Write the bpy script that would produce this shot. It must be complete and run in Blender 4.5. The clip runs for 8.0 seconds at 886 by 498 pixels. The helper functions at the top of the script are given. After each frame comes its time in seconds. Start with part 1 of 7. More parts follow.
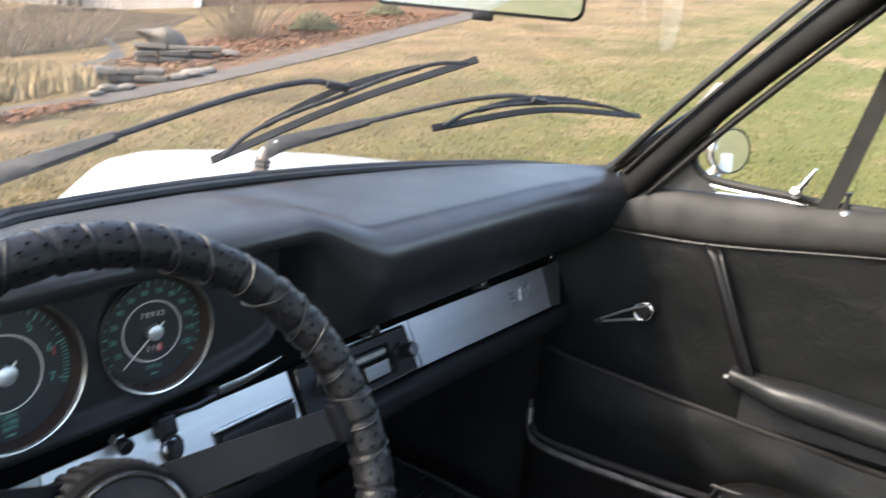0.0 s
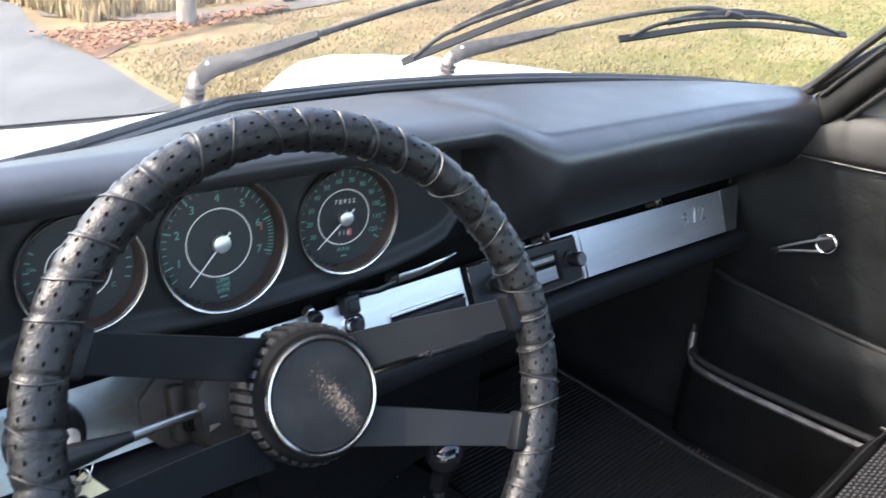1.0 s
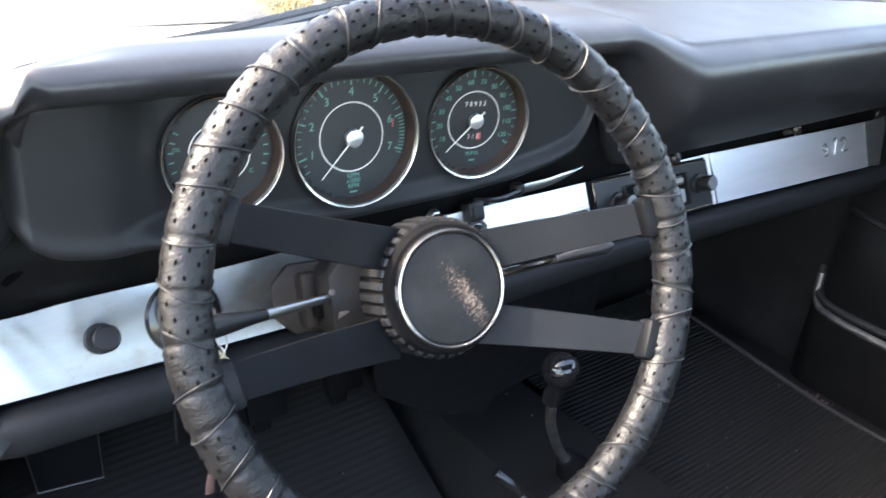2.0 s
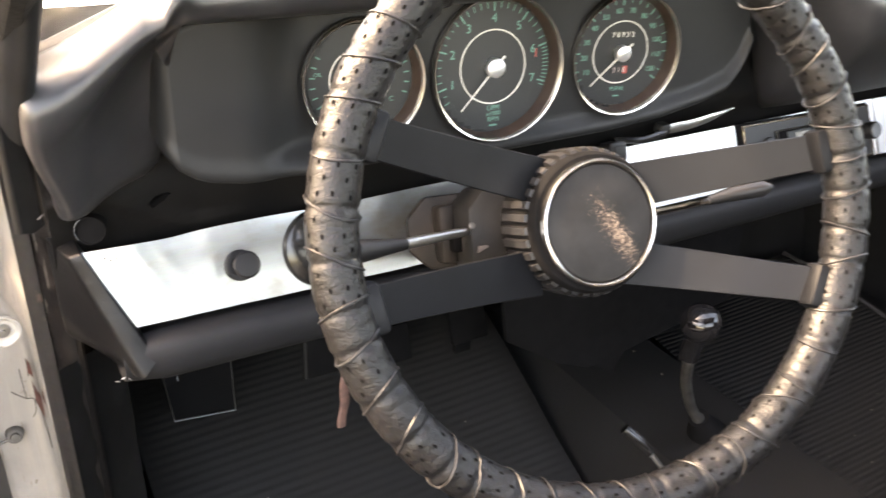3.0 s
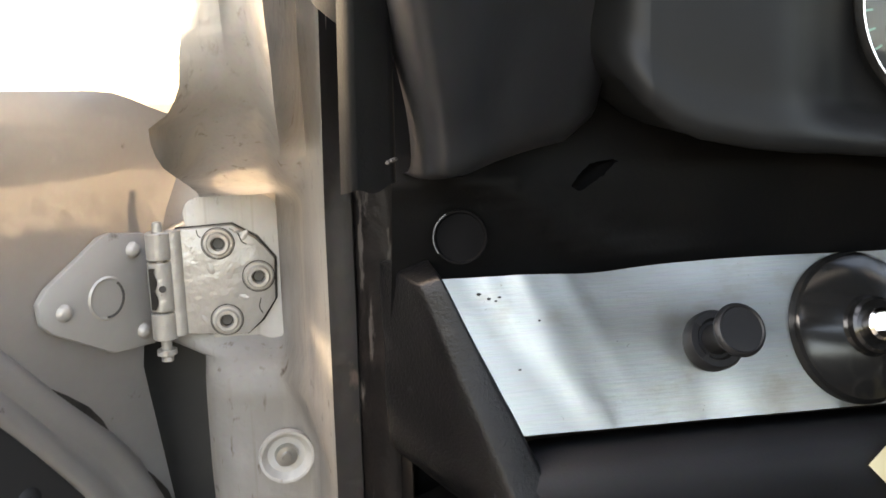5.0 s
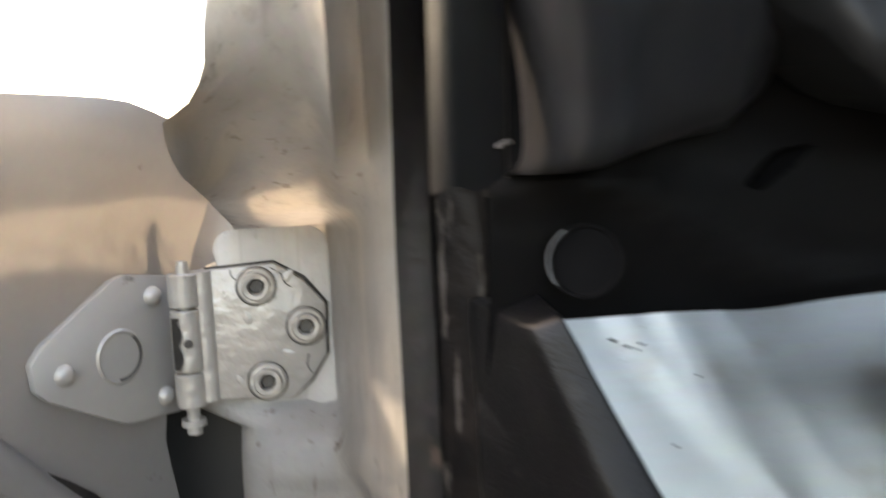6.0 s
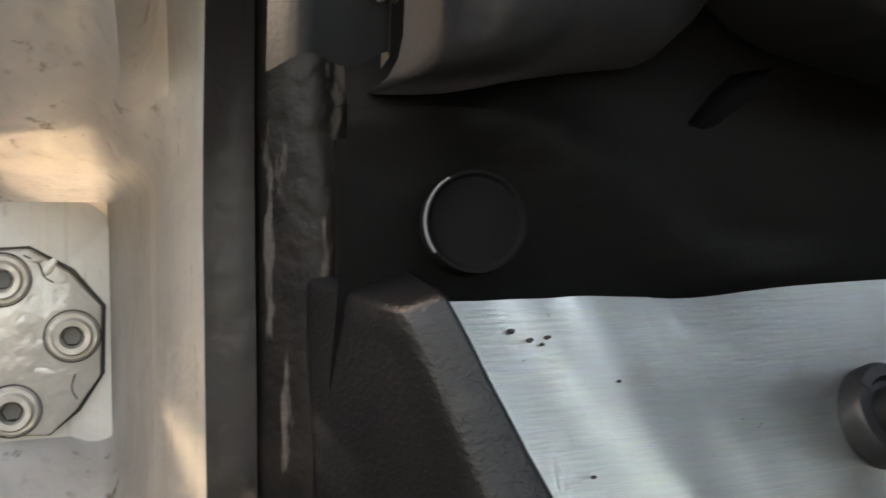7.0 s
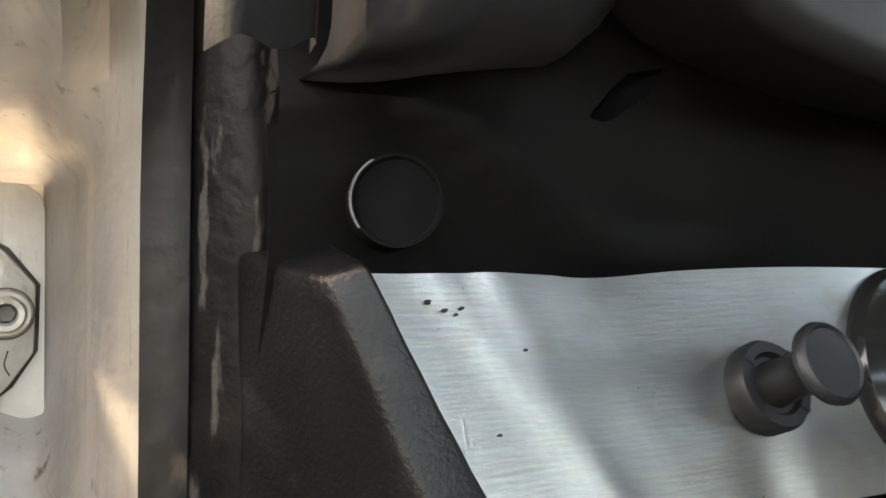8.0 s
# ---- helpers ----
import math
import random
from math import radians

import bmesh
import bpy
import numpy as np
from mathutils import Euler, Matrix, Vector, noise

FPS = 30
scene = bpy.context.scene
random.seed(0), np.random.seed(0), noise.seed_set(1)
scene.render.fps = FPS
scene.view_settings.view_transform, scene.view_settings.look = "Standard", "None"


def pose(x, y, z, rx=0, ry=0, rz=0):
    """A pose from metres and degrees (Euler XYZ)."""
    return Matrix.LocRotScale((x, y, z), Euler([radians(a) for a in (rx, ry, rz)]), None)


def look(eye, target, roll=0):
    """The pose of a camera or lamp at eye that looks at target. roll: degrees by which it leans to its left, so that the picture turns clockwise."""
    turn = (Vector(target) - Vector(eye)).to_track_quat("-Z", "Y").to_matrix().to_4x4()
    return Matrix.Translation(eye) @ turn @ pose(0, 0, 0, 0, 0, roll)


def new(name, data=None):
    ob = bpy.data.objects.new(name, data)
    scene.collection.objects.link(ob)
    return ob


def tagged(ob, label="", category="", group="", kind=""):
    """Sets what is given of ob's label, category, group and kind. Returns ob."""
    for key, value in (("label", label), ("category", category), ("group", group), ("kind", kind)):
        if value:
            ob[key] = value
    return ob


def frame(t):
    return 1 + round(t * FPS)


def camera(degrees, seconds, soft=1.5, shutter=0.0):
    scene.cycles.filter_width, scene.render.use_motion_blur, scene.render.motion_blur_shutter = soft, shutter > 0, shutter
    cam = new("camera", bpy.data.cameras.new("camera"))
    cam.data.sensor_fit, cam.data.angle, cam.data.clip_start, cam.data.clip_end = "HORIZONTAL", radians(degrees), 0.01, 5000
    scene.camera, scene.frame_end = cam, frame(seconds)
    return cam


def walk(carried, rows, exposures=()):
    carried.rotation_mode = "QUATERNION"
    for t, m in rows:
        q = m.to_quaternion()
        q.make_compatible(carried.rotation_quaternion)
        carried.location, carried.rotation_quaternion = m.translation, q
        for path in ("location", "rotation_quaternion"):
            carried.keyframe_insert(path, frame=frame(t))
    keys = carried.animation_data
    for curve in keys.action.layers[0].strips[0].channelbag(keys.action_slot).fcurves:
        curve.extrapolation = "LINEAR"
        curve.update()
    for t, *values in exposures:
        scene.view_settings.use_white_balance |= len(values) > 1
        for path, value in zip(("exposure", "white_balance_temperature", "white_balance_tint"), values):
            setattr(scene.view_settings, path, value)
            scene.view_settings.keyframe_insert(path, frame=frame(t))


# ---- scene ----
# ---- camera ----
cam = camera(56.25, 8.0, soft=1.5, shutter=0.4)
PATH = [
    (0, (-0.6818, -0.5564, 1.0530), (0.9841, 0.4480, 0.5883), 3.58),
    (0.5, (-0.6978, -0.5617, 1.0504), (0.8050, 0.6124, 0.4478), 4.25),
    (1, (-0.7118, -0.5690, 1.0477), (0.6726, 0.7031, 0.3657), 4.58),
    (1.5, (-0.7217, -0.5701, 1.0310), (0.5595, 0.7651, 0.2722), 4.87),
    (1.7, (-0.7245, -0.5639, 1.0232), (0.5140, 0.7931, 0.2326), 4.92),
    (2.8, (-0.7329, -0.5465, 0.9855), (0.2502, 0.9341, 0.0682), 3.10),
    (3, (-0.7357, -0.5330, 0.9779), (0.1991, 0.9737, 0.0528), 2.63),
    (3.5, (-0.7336, -0.4866, 0.9502), (0.0223, 1.1261, 0.0405), 1.63),
    (3.8, (-0.7505, -0.4370, 0.9145), (-0.1070, 1.2429, 0.0403), 2.09),
    (4, (-0.7578, -0.3982, 0.8764), (-0.2021, 1.3416, 0.0614), 2.61),
    (4.3, (-0.7683, -0.3333, 0.8200), (-0.3060, 1.4688, 0.0860), 2.44),
    (4.5, (-0.7633, -0.3103, 0.7936), (-0.3312, 1.5342, 0.1525), 1.25),
    (4.7, (-0.7525, -0.2906, 0.7829), (-0.3384, 1.5988, 0.2744), -0.28),
    (5.8, (-0.7420, -0.2268, 0.7437), (-0.3309, 1.7144, 0.4925), -2.10),
    (6, (-0.7505, -0.1907, 0.7475), (-0.4164, 1.7688, 0.5269), -2.74),
    (6.2, (-0.7646, -0.1464, 0.7400), (-0.4309, 1.8179, 0.5660), -2.20),
    (6.5, (-0.7671, -0.1226, 0.7244), (-0.2640, 1.8065, 0.5650), -1.62),
    (6.8, (-0.7523, -0.1234, 0.7176), (-0.0638, 1.7504, 0.5957), -0.61),
    (7, (-0.7441, -0.1256, 0.7207), (0.0299, 1.7157, 0.6191), 0.09),
    (7.5, (-0.7441, -0.1313, 0.7173), (0.1120, 1.6748, 0.6455), 1.21),
    (8, (-0.7465, -0.1406, 0.7152), (0.1587, 1.6409, 0.6318), 1.36),
]
EXPOSURES = [(0.0, 3.05, 6900, 10), (1.0, 3.68, 6700, 10), (1.7, 4.12, 6500, 10), (2.8, 4.80, 10400, 18), (3.5, 4.55, 10400, 18), (4.3, 3.95, 9700, 14), (5.8, 3.75, 9200, 14), (6.1, 3.42, 8600, 12), (6.5, 2.37, 8000, 9), (7.0, 3.66, 9500, 13), (8.0, 3.96, 9800, 12)]
walk(cam, [(t, look(eye, target, roll)) for t, eye, target, roll in PATH], EXPOSURES)

# ---- sky and sun ----
SUN_ELEVATION, SUN_AZIMUTH = 46.0, 300.0  # azimuth clockwise from the car's nose
world = bpy.data.worlds.new("sky_world")
scene.world = world
world.use_nodes = True
wn = world.node_tree.nodes
sky = wn.new("ShaderNodeTexSky")
sky.sky_type, sky.sun_disc = "NISHITA", False
sky.sun_elevation, sky.sun_rotation = radians(SUN_ELEVATION), radians(SUN_AZIMUTH)
sky.dust_density, sky.air_density = 3.0, 1.0
world.node_tree.links.new(sky.outputs["Color"], wn["Background"].inputs["Color"])
wn["Background"].inputs["Strength"].default_value = 0.15
sun_data = bpy.data.lights.new("sun", "SUN")
sun_data.energy, sun_data.angle, sun_data.color = 1.0, radians(3.0), (1.0, 0.94, 0.86)
sun = new("sun", sun_data)
_e, _a = radians(SUN_ELEVATION), radians(SUN_AZIMUTH)
sun.matrix_world = look((10 * math.sin(_a) * math.cos(_e), 10 * math.cos(_a) * math.cos(_e), 10 * math.sin(_e)), (0, 0, 0))


# ---- materials ----
def material(name, color, rough=0.5, metal=0.0, grain=0.0, grain_scale=300.0, vary=0.15, vary_scale=12.0, bump=0.0, bump_scale=400.0,
             coat=0.0, tint=None, stretch=(1, 1, 1), rough_vary=0.08, spec=0.5):
    """A procedural surface: base colour with broad wear and fine grain, roughness variation and bump, in object space."""
    m = bpy.data.materials.new(name)
    m.use_nodes = True
    n, l = m.node_tree.nodes, m.node_tree.links
    b = n["Principled BSDF"]
    b.inputs["Roughness"].default_value, b.inputs["Metallic"].default_value = rough, metal
    b.inputs["Coat Weight"].default_value = coat
    b.inputs["Specular IOR Level"].default_value = spec
    geo = n.new("ShaderNodeTexCoord")
    mp = n.new("ShaderNodeMapping")
    mp.inputs["Scale"].default_value = stretch
    l.new(geo.outputs["Object"], mp.inputs["Vector"])
    broad = n.new("ShaderNodeTexNoise")
    broad.inputs["Scale"].default_value, broad.inputs["Detail"].default_value = vary_scale, 4
    l.new(mp.outputs["Vector"], broad.inputs["Vector"])
    fine = n.new("ShaderNodeTexNoise")
    fine.inputs["Scale"].default_value, fine.inputs["Detail"].default_value = grain_scale, 2
    l.new(mp.outputs["Vector"], fine.inputs["Vector"])
    mix = n.new("ShaderNodeMix")
    mix.data_type = "RGBA"
    mix.inputs[6].default_value = (*color, 1)
    mix.inputs[7].default_value = (*(tint or [c * (1 - 2 * vary) for c in color]), 1)
    ramp = n.new("ShaderNodeMapRange")
    ramp.inputs[1].default_value, ramp.inputs[2].default_value = 0.35, 0.75
    l.new(broad.outputs["Fac"], ramp.inputs[0])
    l.new(ramp.outputs[0], mix.inputs[0])
    mul = n.new("ShaderNodeMix")
    mul.data_type, mul.blend_type = "RGBA", "MULTIPLY"
    mul.inputs[0].default_value = grain
    l.new(mix.outputs[2], mul.inputs[6])
    l.new(fine.outputs["Color"], mul.inputs[7])
    l.new(mul.outputs[2], b.inputs["Base Color"])
    rr = n.new("ShaderNodeMapRange")
    rr.inputs[3].default_value, rr.inputs[4].default_value = max(0.02, rough - rough_vary), min(1, rough + rough_vary)
    l.new(broad.outputs["Fac"], rr.inputs[0])
    l.new(rr.outputs[0], b.inputs["Roughness"])
    if bump:
        relief = n.new("ShaderNodeTexNoise")
        relief.inputs["Scale"].default_value, relief.inputs["Detail"].default_value = bump_scale, 3
        l.new(mp.outputs["Vector"], relief.inputs["Vector"])
        bp = n.new("ShaderNodeBump")
        bp.inputs["Strength"].default_value, bp.inputs["Distance"].default_value = bump, 0.25 / bump_scale
        l.new(relief.outputs["Fac"], bp.inputs["Height"])
        l.new(bp.outputs["Normal"], b.inputs["Normal"])
    return m


M_PAD = material("black_pad_vinyl", (0.044, 0.044, 0.048), 0.35, grain=0.3, bump=0.14, bump_scale=900, vary=0.1, rough_vary=0.05, spec=1.0)
M_VINYL = material("black_vinyl", (0.009, 0.009, 0.0095), 0.45, grain=0.3, bump=0.3, bump_scale=700, vary=0.15, spec=0.32)
M_BLACKVINYL = material("dull_black_vinyl", (0.0065, 0.0066, 0.0072), 0.6, grain=0.3, bump=0.2, bump_scale=500, vary=0.2, vary_scale=30, spec=0.2, tint=(0.011, 0.0100, 0.0096))
M_ROLL = material("padded_roll_vinyl", (0.0098, 0.0104, 0.0118), 0.55, grain=0.3, bump=0.35, bump_scale=700, vary=0.2, vary_scale=18, tint=(0.0140, 0.0142, 0.0152), spec=0.14)
M_DOORVINYL = material("door_panel_vinyl", (0.0082, 0.0092, 0.0102), 0.44, grain=0.3, bump=0.5, bump_scale=500, vary=0.2, vary_scale=9, tint=(0.0105, 0.0115, 0.0120), spec=0.40)
M_LEATHER = material("wheel_leather", (0.0075, 0.0075, 0.0082), 0.40, grain=0.4, bump=0.6, bump_scale=420, vary=0.2, spec=0.26)
M_PLASTIC = material("black_plastic", (0.011, 0.011, 0.012), 0.44, vary=0.2, bump=0.08, bump_scale=600, spec=0.32)
M_CARPET = material("black_carpet", (0.014, 0.0138, 0.0138), 0.95, grain=0.5, bump=0.8, bump_scale=1200, vary=0.25, spec=0.1)
M_RUBBER = material("black_rubber", (0.014, 0.014, 0.014), 0.6, vary=0.25, bump=0.15, bump_scale=200, spec=0.3)
M_ALU = material("brushed_aluminium", (0.86, 0.87, 0.88), 0.44, 1.0, grain=0.10, grain_scale=80, stretch=(1, 12, 12), vary=0.05, vary_scale=6, bump=0.03, bump_scale=90)
M_CHROME = material("chrome", (0.8, 0.8, 0.8), 0.08, 1.0, vary=0.05, rough_vary=0.04)
M_STEEL = material("dull_steel", (0.5, 0.5, 0.48), 0.35, 1.0, vary=0.15)
M_CHAMP = material("champagne_paint", (0.53, 0.505, 0.470), 0.50, 0.12, vary=0.1, vary_scale=14, grain=0.14, bump=0.4, bump_scale=75, tint=(0.31, 0.28, 0.24))
M_WHITE = material("white_paint", (0.82, 0.82, 0.80), 0.18, coat=0.6, vary=0.02, vary_scale=4)
# dark paint of the house trim, also used as painted shade in the door gap
M_DARKPAINT_SHADE = material("dark_paint_and_gap_shade", (0.05, 0.048, 0.045), 0.6, vary=0.3)
M_DIAL = material("dial_black", (0.0165, 0.0185, 0.0195), 0.5, vary=0.1)
M_GREEN = material("dial_green", (0.10, 0.27, 0.215), 0.5, vary=0.05)
M_NEEDLE = material("needle_white", (0.75, 0.72, 0.66), 0.4, vary=0.05)
M_GRASS = material("lawn", (0.142, 0.102, 0.060), 0.9, vary=0.3, vary_scale=1.3, tint=(0.090, 0.072, 0.041), grain=0.6, grain_scale=60, bump=0.6, bump_scale=50, spec=0.1)
M_CONCRETE = material("concrete_drive", (0.060, 0.059, 0.0575), 0.9, vary=0.22, vary_scale=1.2, grain=0.35, grain_scale=70, bump=0.2, bump_scale=80)
M_LITTER = material("grey_leaf_litter", (0.090, 0.068, 0.050), 0.95, vary=0.35, vary_scale=3, grain=0.6, grain_scale=25, bump=0.8, bump_scale=30, tint=(0.05, 0.04, 0.032), spec=0.1)
M_PATH = material("weathered_path", (0.078, 0.061, 0.046), 0.9, vary=0.2, vary_scale=3.0, grain=0.3, grain_scale=60, bump=0.2, bump_scale=60)
M_HEADLINER = material("black_headliner", (0.03, 0.03, 0.03), 0.8, vary=0.1)
M_SEAL = material("worn_black_seal", (0.008, 0.0079, 0.0079), 0.5, vary=0.35, vary_scale=30, bump=0.35, bump_scale=250, tint=(0.015, 0.0145, 0.0138), spec=0.22)
M_PANEL = material("panel_black", (0.0135, 0.0140, 0.0148), 0.5, vary=0.12, bump=0.10, bump_scale=900, spec=0.28)
M_VINYL_WORN = material("worn_vinyl", (0.0046, 0.0046, 0.0052), 0.36, grain=0.35, vary=0.2, vary_scale=40, bump=0.6, bump_scale=800, tint=(0.0085, 0.0084, 0.0085), spec=0.20)
# darker copy of the brushed aluminium, with shade put into its colour
M_ALU_DARK = material("shaded_aluminium", (0.42, 0.43, 0.43), 0.4, 1.0, grain=0.15, grain_scale=80, stretch=(1, 12, 12), vary=0.1)
M_BEZEL = material("aged_chrome", (0.78, 0.77, 0.74), 0.24, 1.0, vary=0.2, vary_scale=60, tint=(0.58, 0.50, 0.43))
M_BROWN = material("brown_inner_wall", (0.045, 0.028, 0.022), 0.5, vary=0.3, vary_scale=40)
M_RED = material("red_mark_paint", (0.45, 0.08, 0.07), 0.5, vary=0.1)
M_COUNTER = material("counter_grey", (0.55, 0.45, 0.42), 0.5, vary=0.1)
M_DULLCAP = material("dull_grey_cap", (0.10, 0.11, 0.12), 0.4, vary=0.2, vary_scale=60)
M_GLOSS = material("gloss_black", (0.012, 0.012, 0.012), 0.16, vary=0.2, vary_scale=30, rough_vary=0.06)
M_KEY = material("worn_nickel", (0.30, 0.27, 0.24), 0.45, 0.8, vary=0.3, vary_scale=180, tint=(0.18, 0.13, 0.11))
M_PAPER = material("cream_paper", (0.80, 0.74, 0.52), 0.85, vary=0.06, vary_scale=60, bump=0.1, bump_scale=300, tint=(0.72, 0.62, 0.42))
M_TAGGREEN = material("green_ink", (0.03, 0.40, 0.14), 0.7, vary=0.1, vary_scale=300)
M_FOB = material("cracked_brown_leather", (0.085, 0.042, 0.033), 0.7, vary=0.35, vary_scale=150, bump=0.6, bump_scale=500)
M_MULCH = material("leaf_mulch", (0.17, 0.095, 0.06), 0.95, vary=0.3, vary_scale=5, grain=0.6, grain_scale=25, bump=0.8, bump_scale=30, tint=(0.09, 0.065, 0.05), spec=0.1)


def glass_material(name, tint, low, high):
    """Thin clear pane: see-through with a mirror gloss that grows towards grazing."""
    m = bpy.data.materials.new(name)
    m.use_nodes = True
    n, l = m.node_tree.nodes, m.node_tree.links
    n.remove(n["Principled BSDF"])
    clear, gloss, mix, fres = n.new("ShaderNodeBsdfTransparent"), n.new("ShaderNodeBsdfGlossy"), n.new("ShaderNodeMixShader"), n.new("ShaderNodeLayerWeight")
    clear.inputs["Color"].default_value = (*tint, 1)
    gloss.inputs["Roughness"].default_value = 0.03
    fres.inputs["Blend"].default_value = 0.5
    power, lift = n.new("ShaderNodeMath"), n.new("ShaderNodeMath")
    power.operation, power.inputs[1].default_value = "POWER", 4.0
    lift.operation, lift.inputs[1].default_value, lift.inputs[2].default_value = "MULTIPLY_ADD", high, low
    l.new(fres.outputs["Facing"], power.inputs[0])
    l.new(power.outputs[0], lift.inputs[0])
    l.new(lift.outputs[0], mix.inputs[0])
    l.new(clear.outputs[0], mix.inputs[1])
    l.new(gloss.outputs[0], mix.inputs[2])
    l.new(mix.outputs[0], n["Material Output"].inputs["Surface"])
    return m


M_GLASS = glass_material("clear_glass", (0.96, 0.97, 0.96), 0.035, 0.5)
M_DIALGLASS = glass_material("dial_glass", (0.97, 0.97, 0.97), 0.03, 0.35)
M_LACE = material("leather_lace", (0.010, 0.010, 0.011), 0.42, vary=0.3, vary_scale=90, spec=0.3)
M_HOLE = material("hole_dark", (0.0036, 0.0036, 0.0038), 1.0, vary=0.1, spec=0.0)
M_HUBRUBBER = material("hub_rib_rubber", (0.012, 0.012, 0.013), 0.42, vary=0.25, vary_scale=60, bump=0.1, bump_scale=400, spec=0.3)
M_BRACKET = material("worn_grey_bracket", (0.0085, 0.0082, 0.0080), 0.5, 0.0, vary=0.35, vary_scale=40, tint=(0.020, 0.015, 0.012), bump=0.15, bump_scale=200, spec=0.12)
M_KNOB = material("polished_black_knob", (0.008, 0.008, 0.009), 0.07, vary=0.1, rough_vary=0.02)
M_PILLAR = material("black_pillar_vinyl", (0.0085, 0.0083, 0.0081), 0.6, grain=0.3, vary=0.3, vary_scale=30, bump=0.45, bump_scale=500, spec=0.12)
M_SPOKE = material("satin_black_metal", (0.0055, 0.006, 0.0072), 0.45, 0.0, vary=0.2, vary_scale=25, bump=0.05, bump_scale=500, spec=0.12)
M_HUBCHROME = material("pitted_chrome", (0.55, 0.555, 0.57), 0.2, 1.0, vary=0.2, vary_scale=110, tint=(0.36, 0.33, 0.30), rough_vary=0.1)
M_HOUSING = material("scuffed_housing", (0.0075, 0.0074, 0.0074), 0.5, vary=0.35, vary_scale=45, tint=(0.017, 0.0155, 0.0145), bump=0.15, bump_scale=200, spec=0.14)
# shaded copy of the champagne paint: the door side's shade is in its colour
M_CHAMP_SHADE = material("champagne_paint_shaded", (0.44, 0.420, 0.395), 0.44, 0.3, vary=0.12, vary_scale=10, grain=0.1, bump=0.08, bump_scale=60, tint=(0.37, 0.345, 0.315))
M_CHAMP_WORN = material("champagne_worn_paint", (0.42, 0.392, 0.355), 0.38, 0.35, vary=0.2, vary_scale=60, grain=0.12, grain_scale=500, bump=0.7, bump_scale=130, tint=(0.36, 0.33, 0.29))
M_PRIMER = material("red_primer", (0.16, 0.055, 0.04), 0.75, vary=0.25, vary_scale=120)
M_CRACK = material("dark_grime", (0.055, 0.047, 0.040), 0.8, vary=0.3, vary_scale=100)
M_SEALGREY = material("grey_black_band", (0.046, 0.040, 0.037), 0.42, grain=0.35, grain_scale=160, vary=0.45, vary_scale=22, bump=0.35, bump_scale=110, tint=(0.034, 0.030, 0.028))
M_SEAL_OLD = material("perished_seal", (0.011, 0.010, 0.010), 0.42, vary=0.4, vary_scale=70, bump=0.5, bump_scale=160, tint=(0.022, 0.0175, 0.0155), spec=0.25)
M_CARD = material("black_door_card", (0.022, 0.021, 0.021), 0.6, vary=0.15, vary_scale=8, bump=0.15, bump_scale=800, spec=0.3)


def worn_disc_material():
    """Black enamel, scraped to bare metal along an uneven streak."""
    m = material("worn_black_enamel", (0.016, 0.0155, 0.0155), 0.5, vary=0.25, vary_scale=50, bump=0.05, bump_scale=700, spec=0.14)
    n, l = m.node_tree.nodes, m.node_tree.links
    b = n["Principled BSDF"]
    co = n["Texture Coordinate"]
    c0 = (-0.3695, -0.1560, 0.7325)
    sub = n.new("ShaderNodeVectorMath")
    sub.operation = "SUBTRACT"
    sub.inputs[1].default_value = c0
    l.new(co.outputs["Object"], sub.inputs[0])
    rot = n.new("ShaderNodeVectorRotate")
    rot.rotation_type = "Y_AXIS"
    rot.inputs["Angle"].default_value = radians(30)
    l.new(sub.outputs[0], rot.inputs["Vector"])
    sc = n.new("ShaderNodeVectorMath")
    sc.operation = "MULTIPLY"
    sc.inputs[1].default_value = (1 / 0.0100, 0.0, 1 / 0.030)
    l.new(rot.outputs[0], sc.inputs[0])
    ln = n.new("ShaderNodeVectorMath")
    ln.operation = "LENGTH"
    l.new(sc.outputs[0], ln.inputs[0])
    nz = n.new("ShaderNodeTexNoise")
    nz.inputs["Scale"].default_value, nz.inputs["Detail"].default_value, nz.inputs["Roughness"].default_value = 520, 8, 0.85
    l.new(co.outputs["Object"], nz.inputs["Vector"])
    add = n.new("ShaderNodeMath")
    add.operation = "MULTIPLY_ADD"
    add.inputs[1].default_value, add.inputs[2].default_value = 6.0, -2.85
    l.new(nz.outputs["Fac"], add.inputs[0])
    lt = n.new("ShaderNodeMath")
    lt.operation = "SUBTRACT"
    l.new(add.outputs[0], lt.inputs[0])
    l.new(ln.outputs["Value"], lt.inputs[1])
    ramp = n.new("ShaderNodeMapRange")
    ramp.inputs[1].default_value, ramp.inputs[2].default_value = -0.42, -0.12
    l.new(lt.outputs[0], ramp.inputs[0])
    old = b.inputs["Base Color"].links[0].from_socket
    mix = n.new("ShaderNodeMix")
    mix.data_type = "RGBA"
    fine, tone = n.new("ShaderNodeTexNoise"), n.new("ShaderNodeValToRGB")
    fine.inputs["Scale"].default_value, fine.inputs["Detail"].default_value = 260, 5
    l.new(co.outputs["Object"], fine.inputs["Vector"])
    l.new(fine.outputs["Fac"], tone.inputs[0])
    for e, (at, c) in zip(tone.color_ramp.elements, ((0.38, (0.042, 0.027, 0.021)), (0.68, (0.21, 0.155, 0.115)))):
        e.position, e.color = at, (*c, 1)
    l.new(tone.outputs[0], mix.inputs[7])
    l.new(ramp.outputs[0], mix.inputs[0])
    l.new(old, mix.inputs[6])
    l.new(mix.outputs[2], b.inputs["Base Color"])
    return m


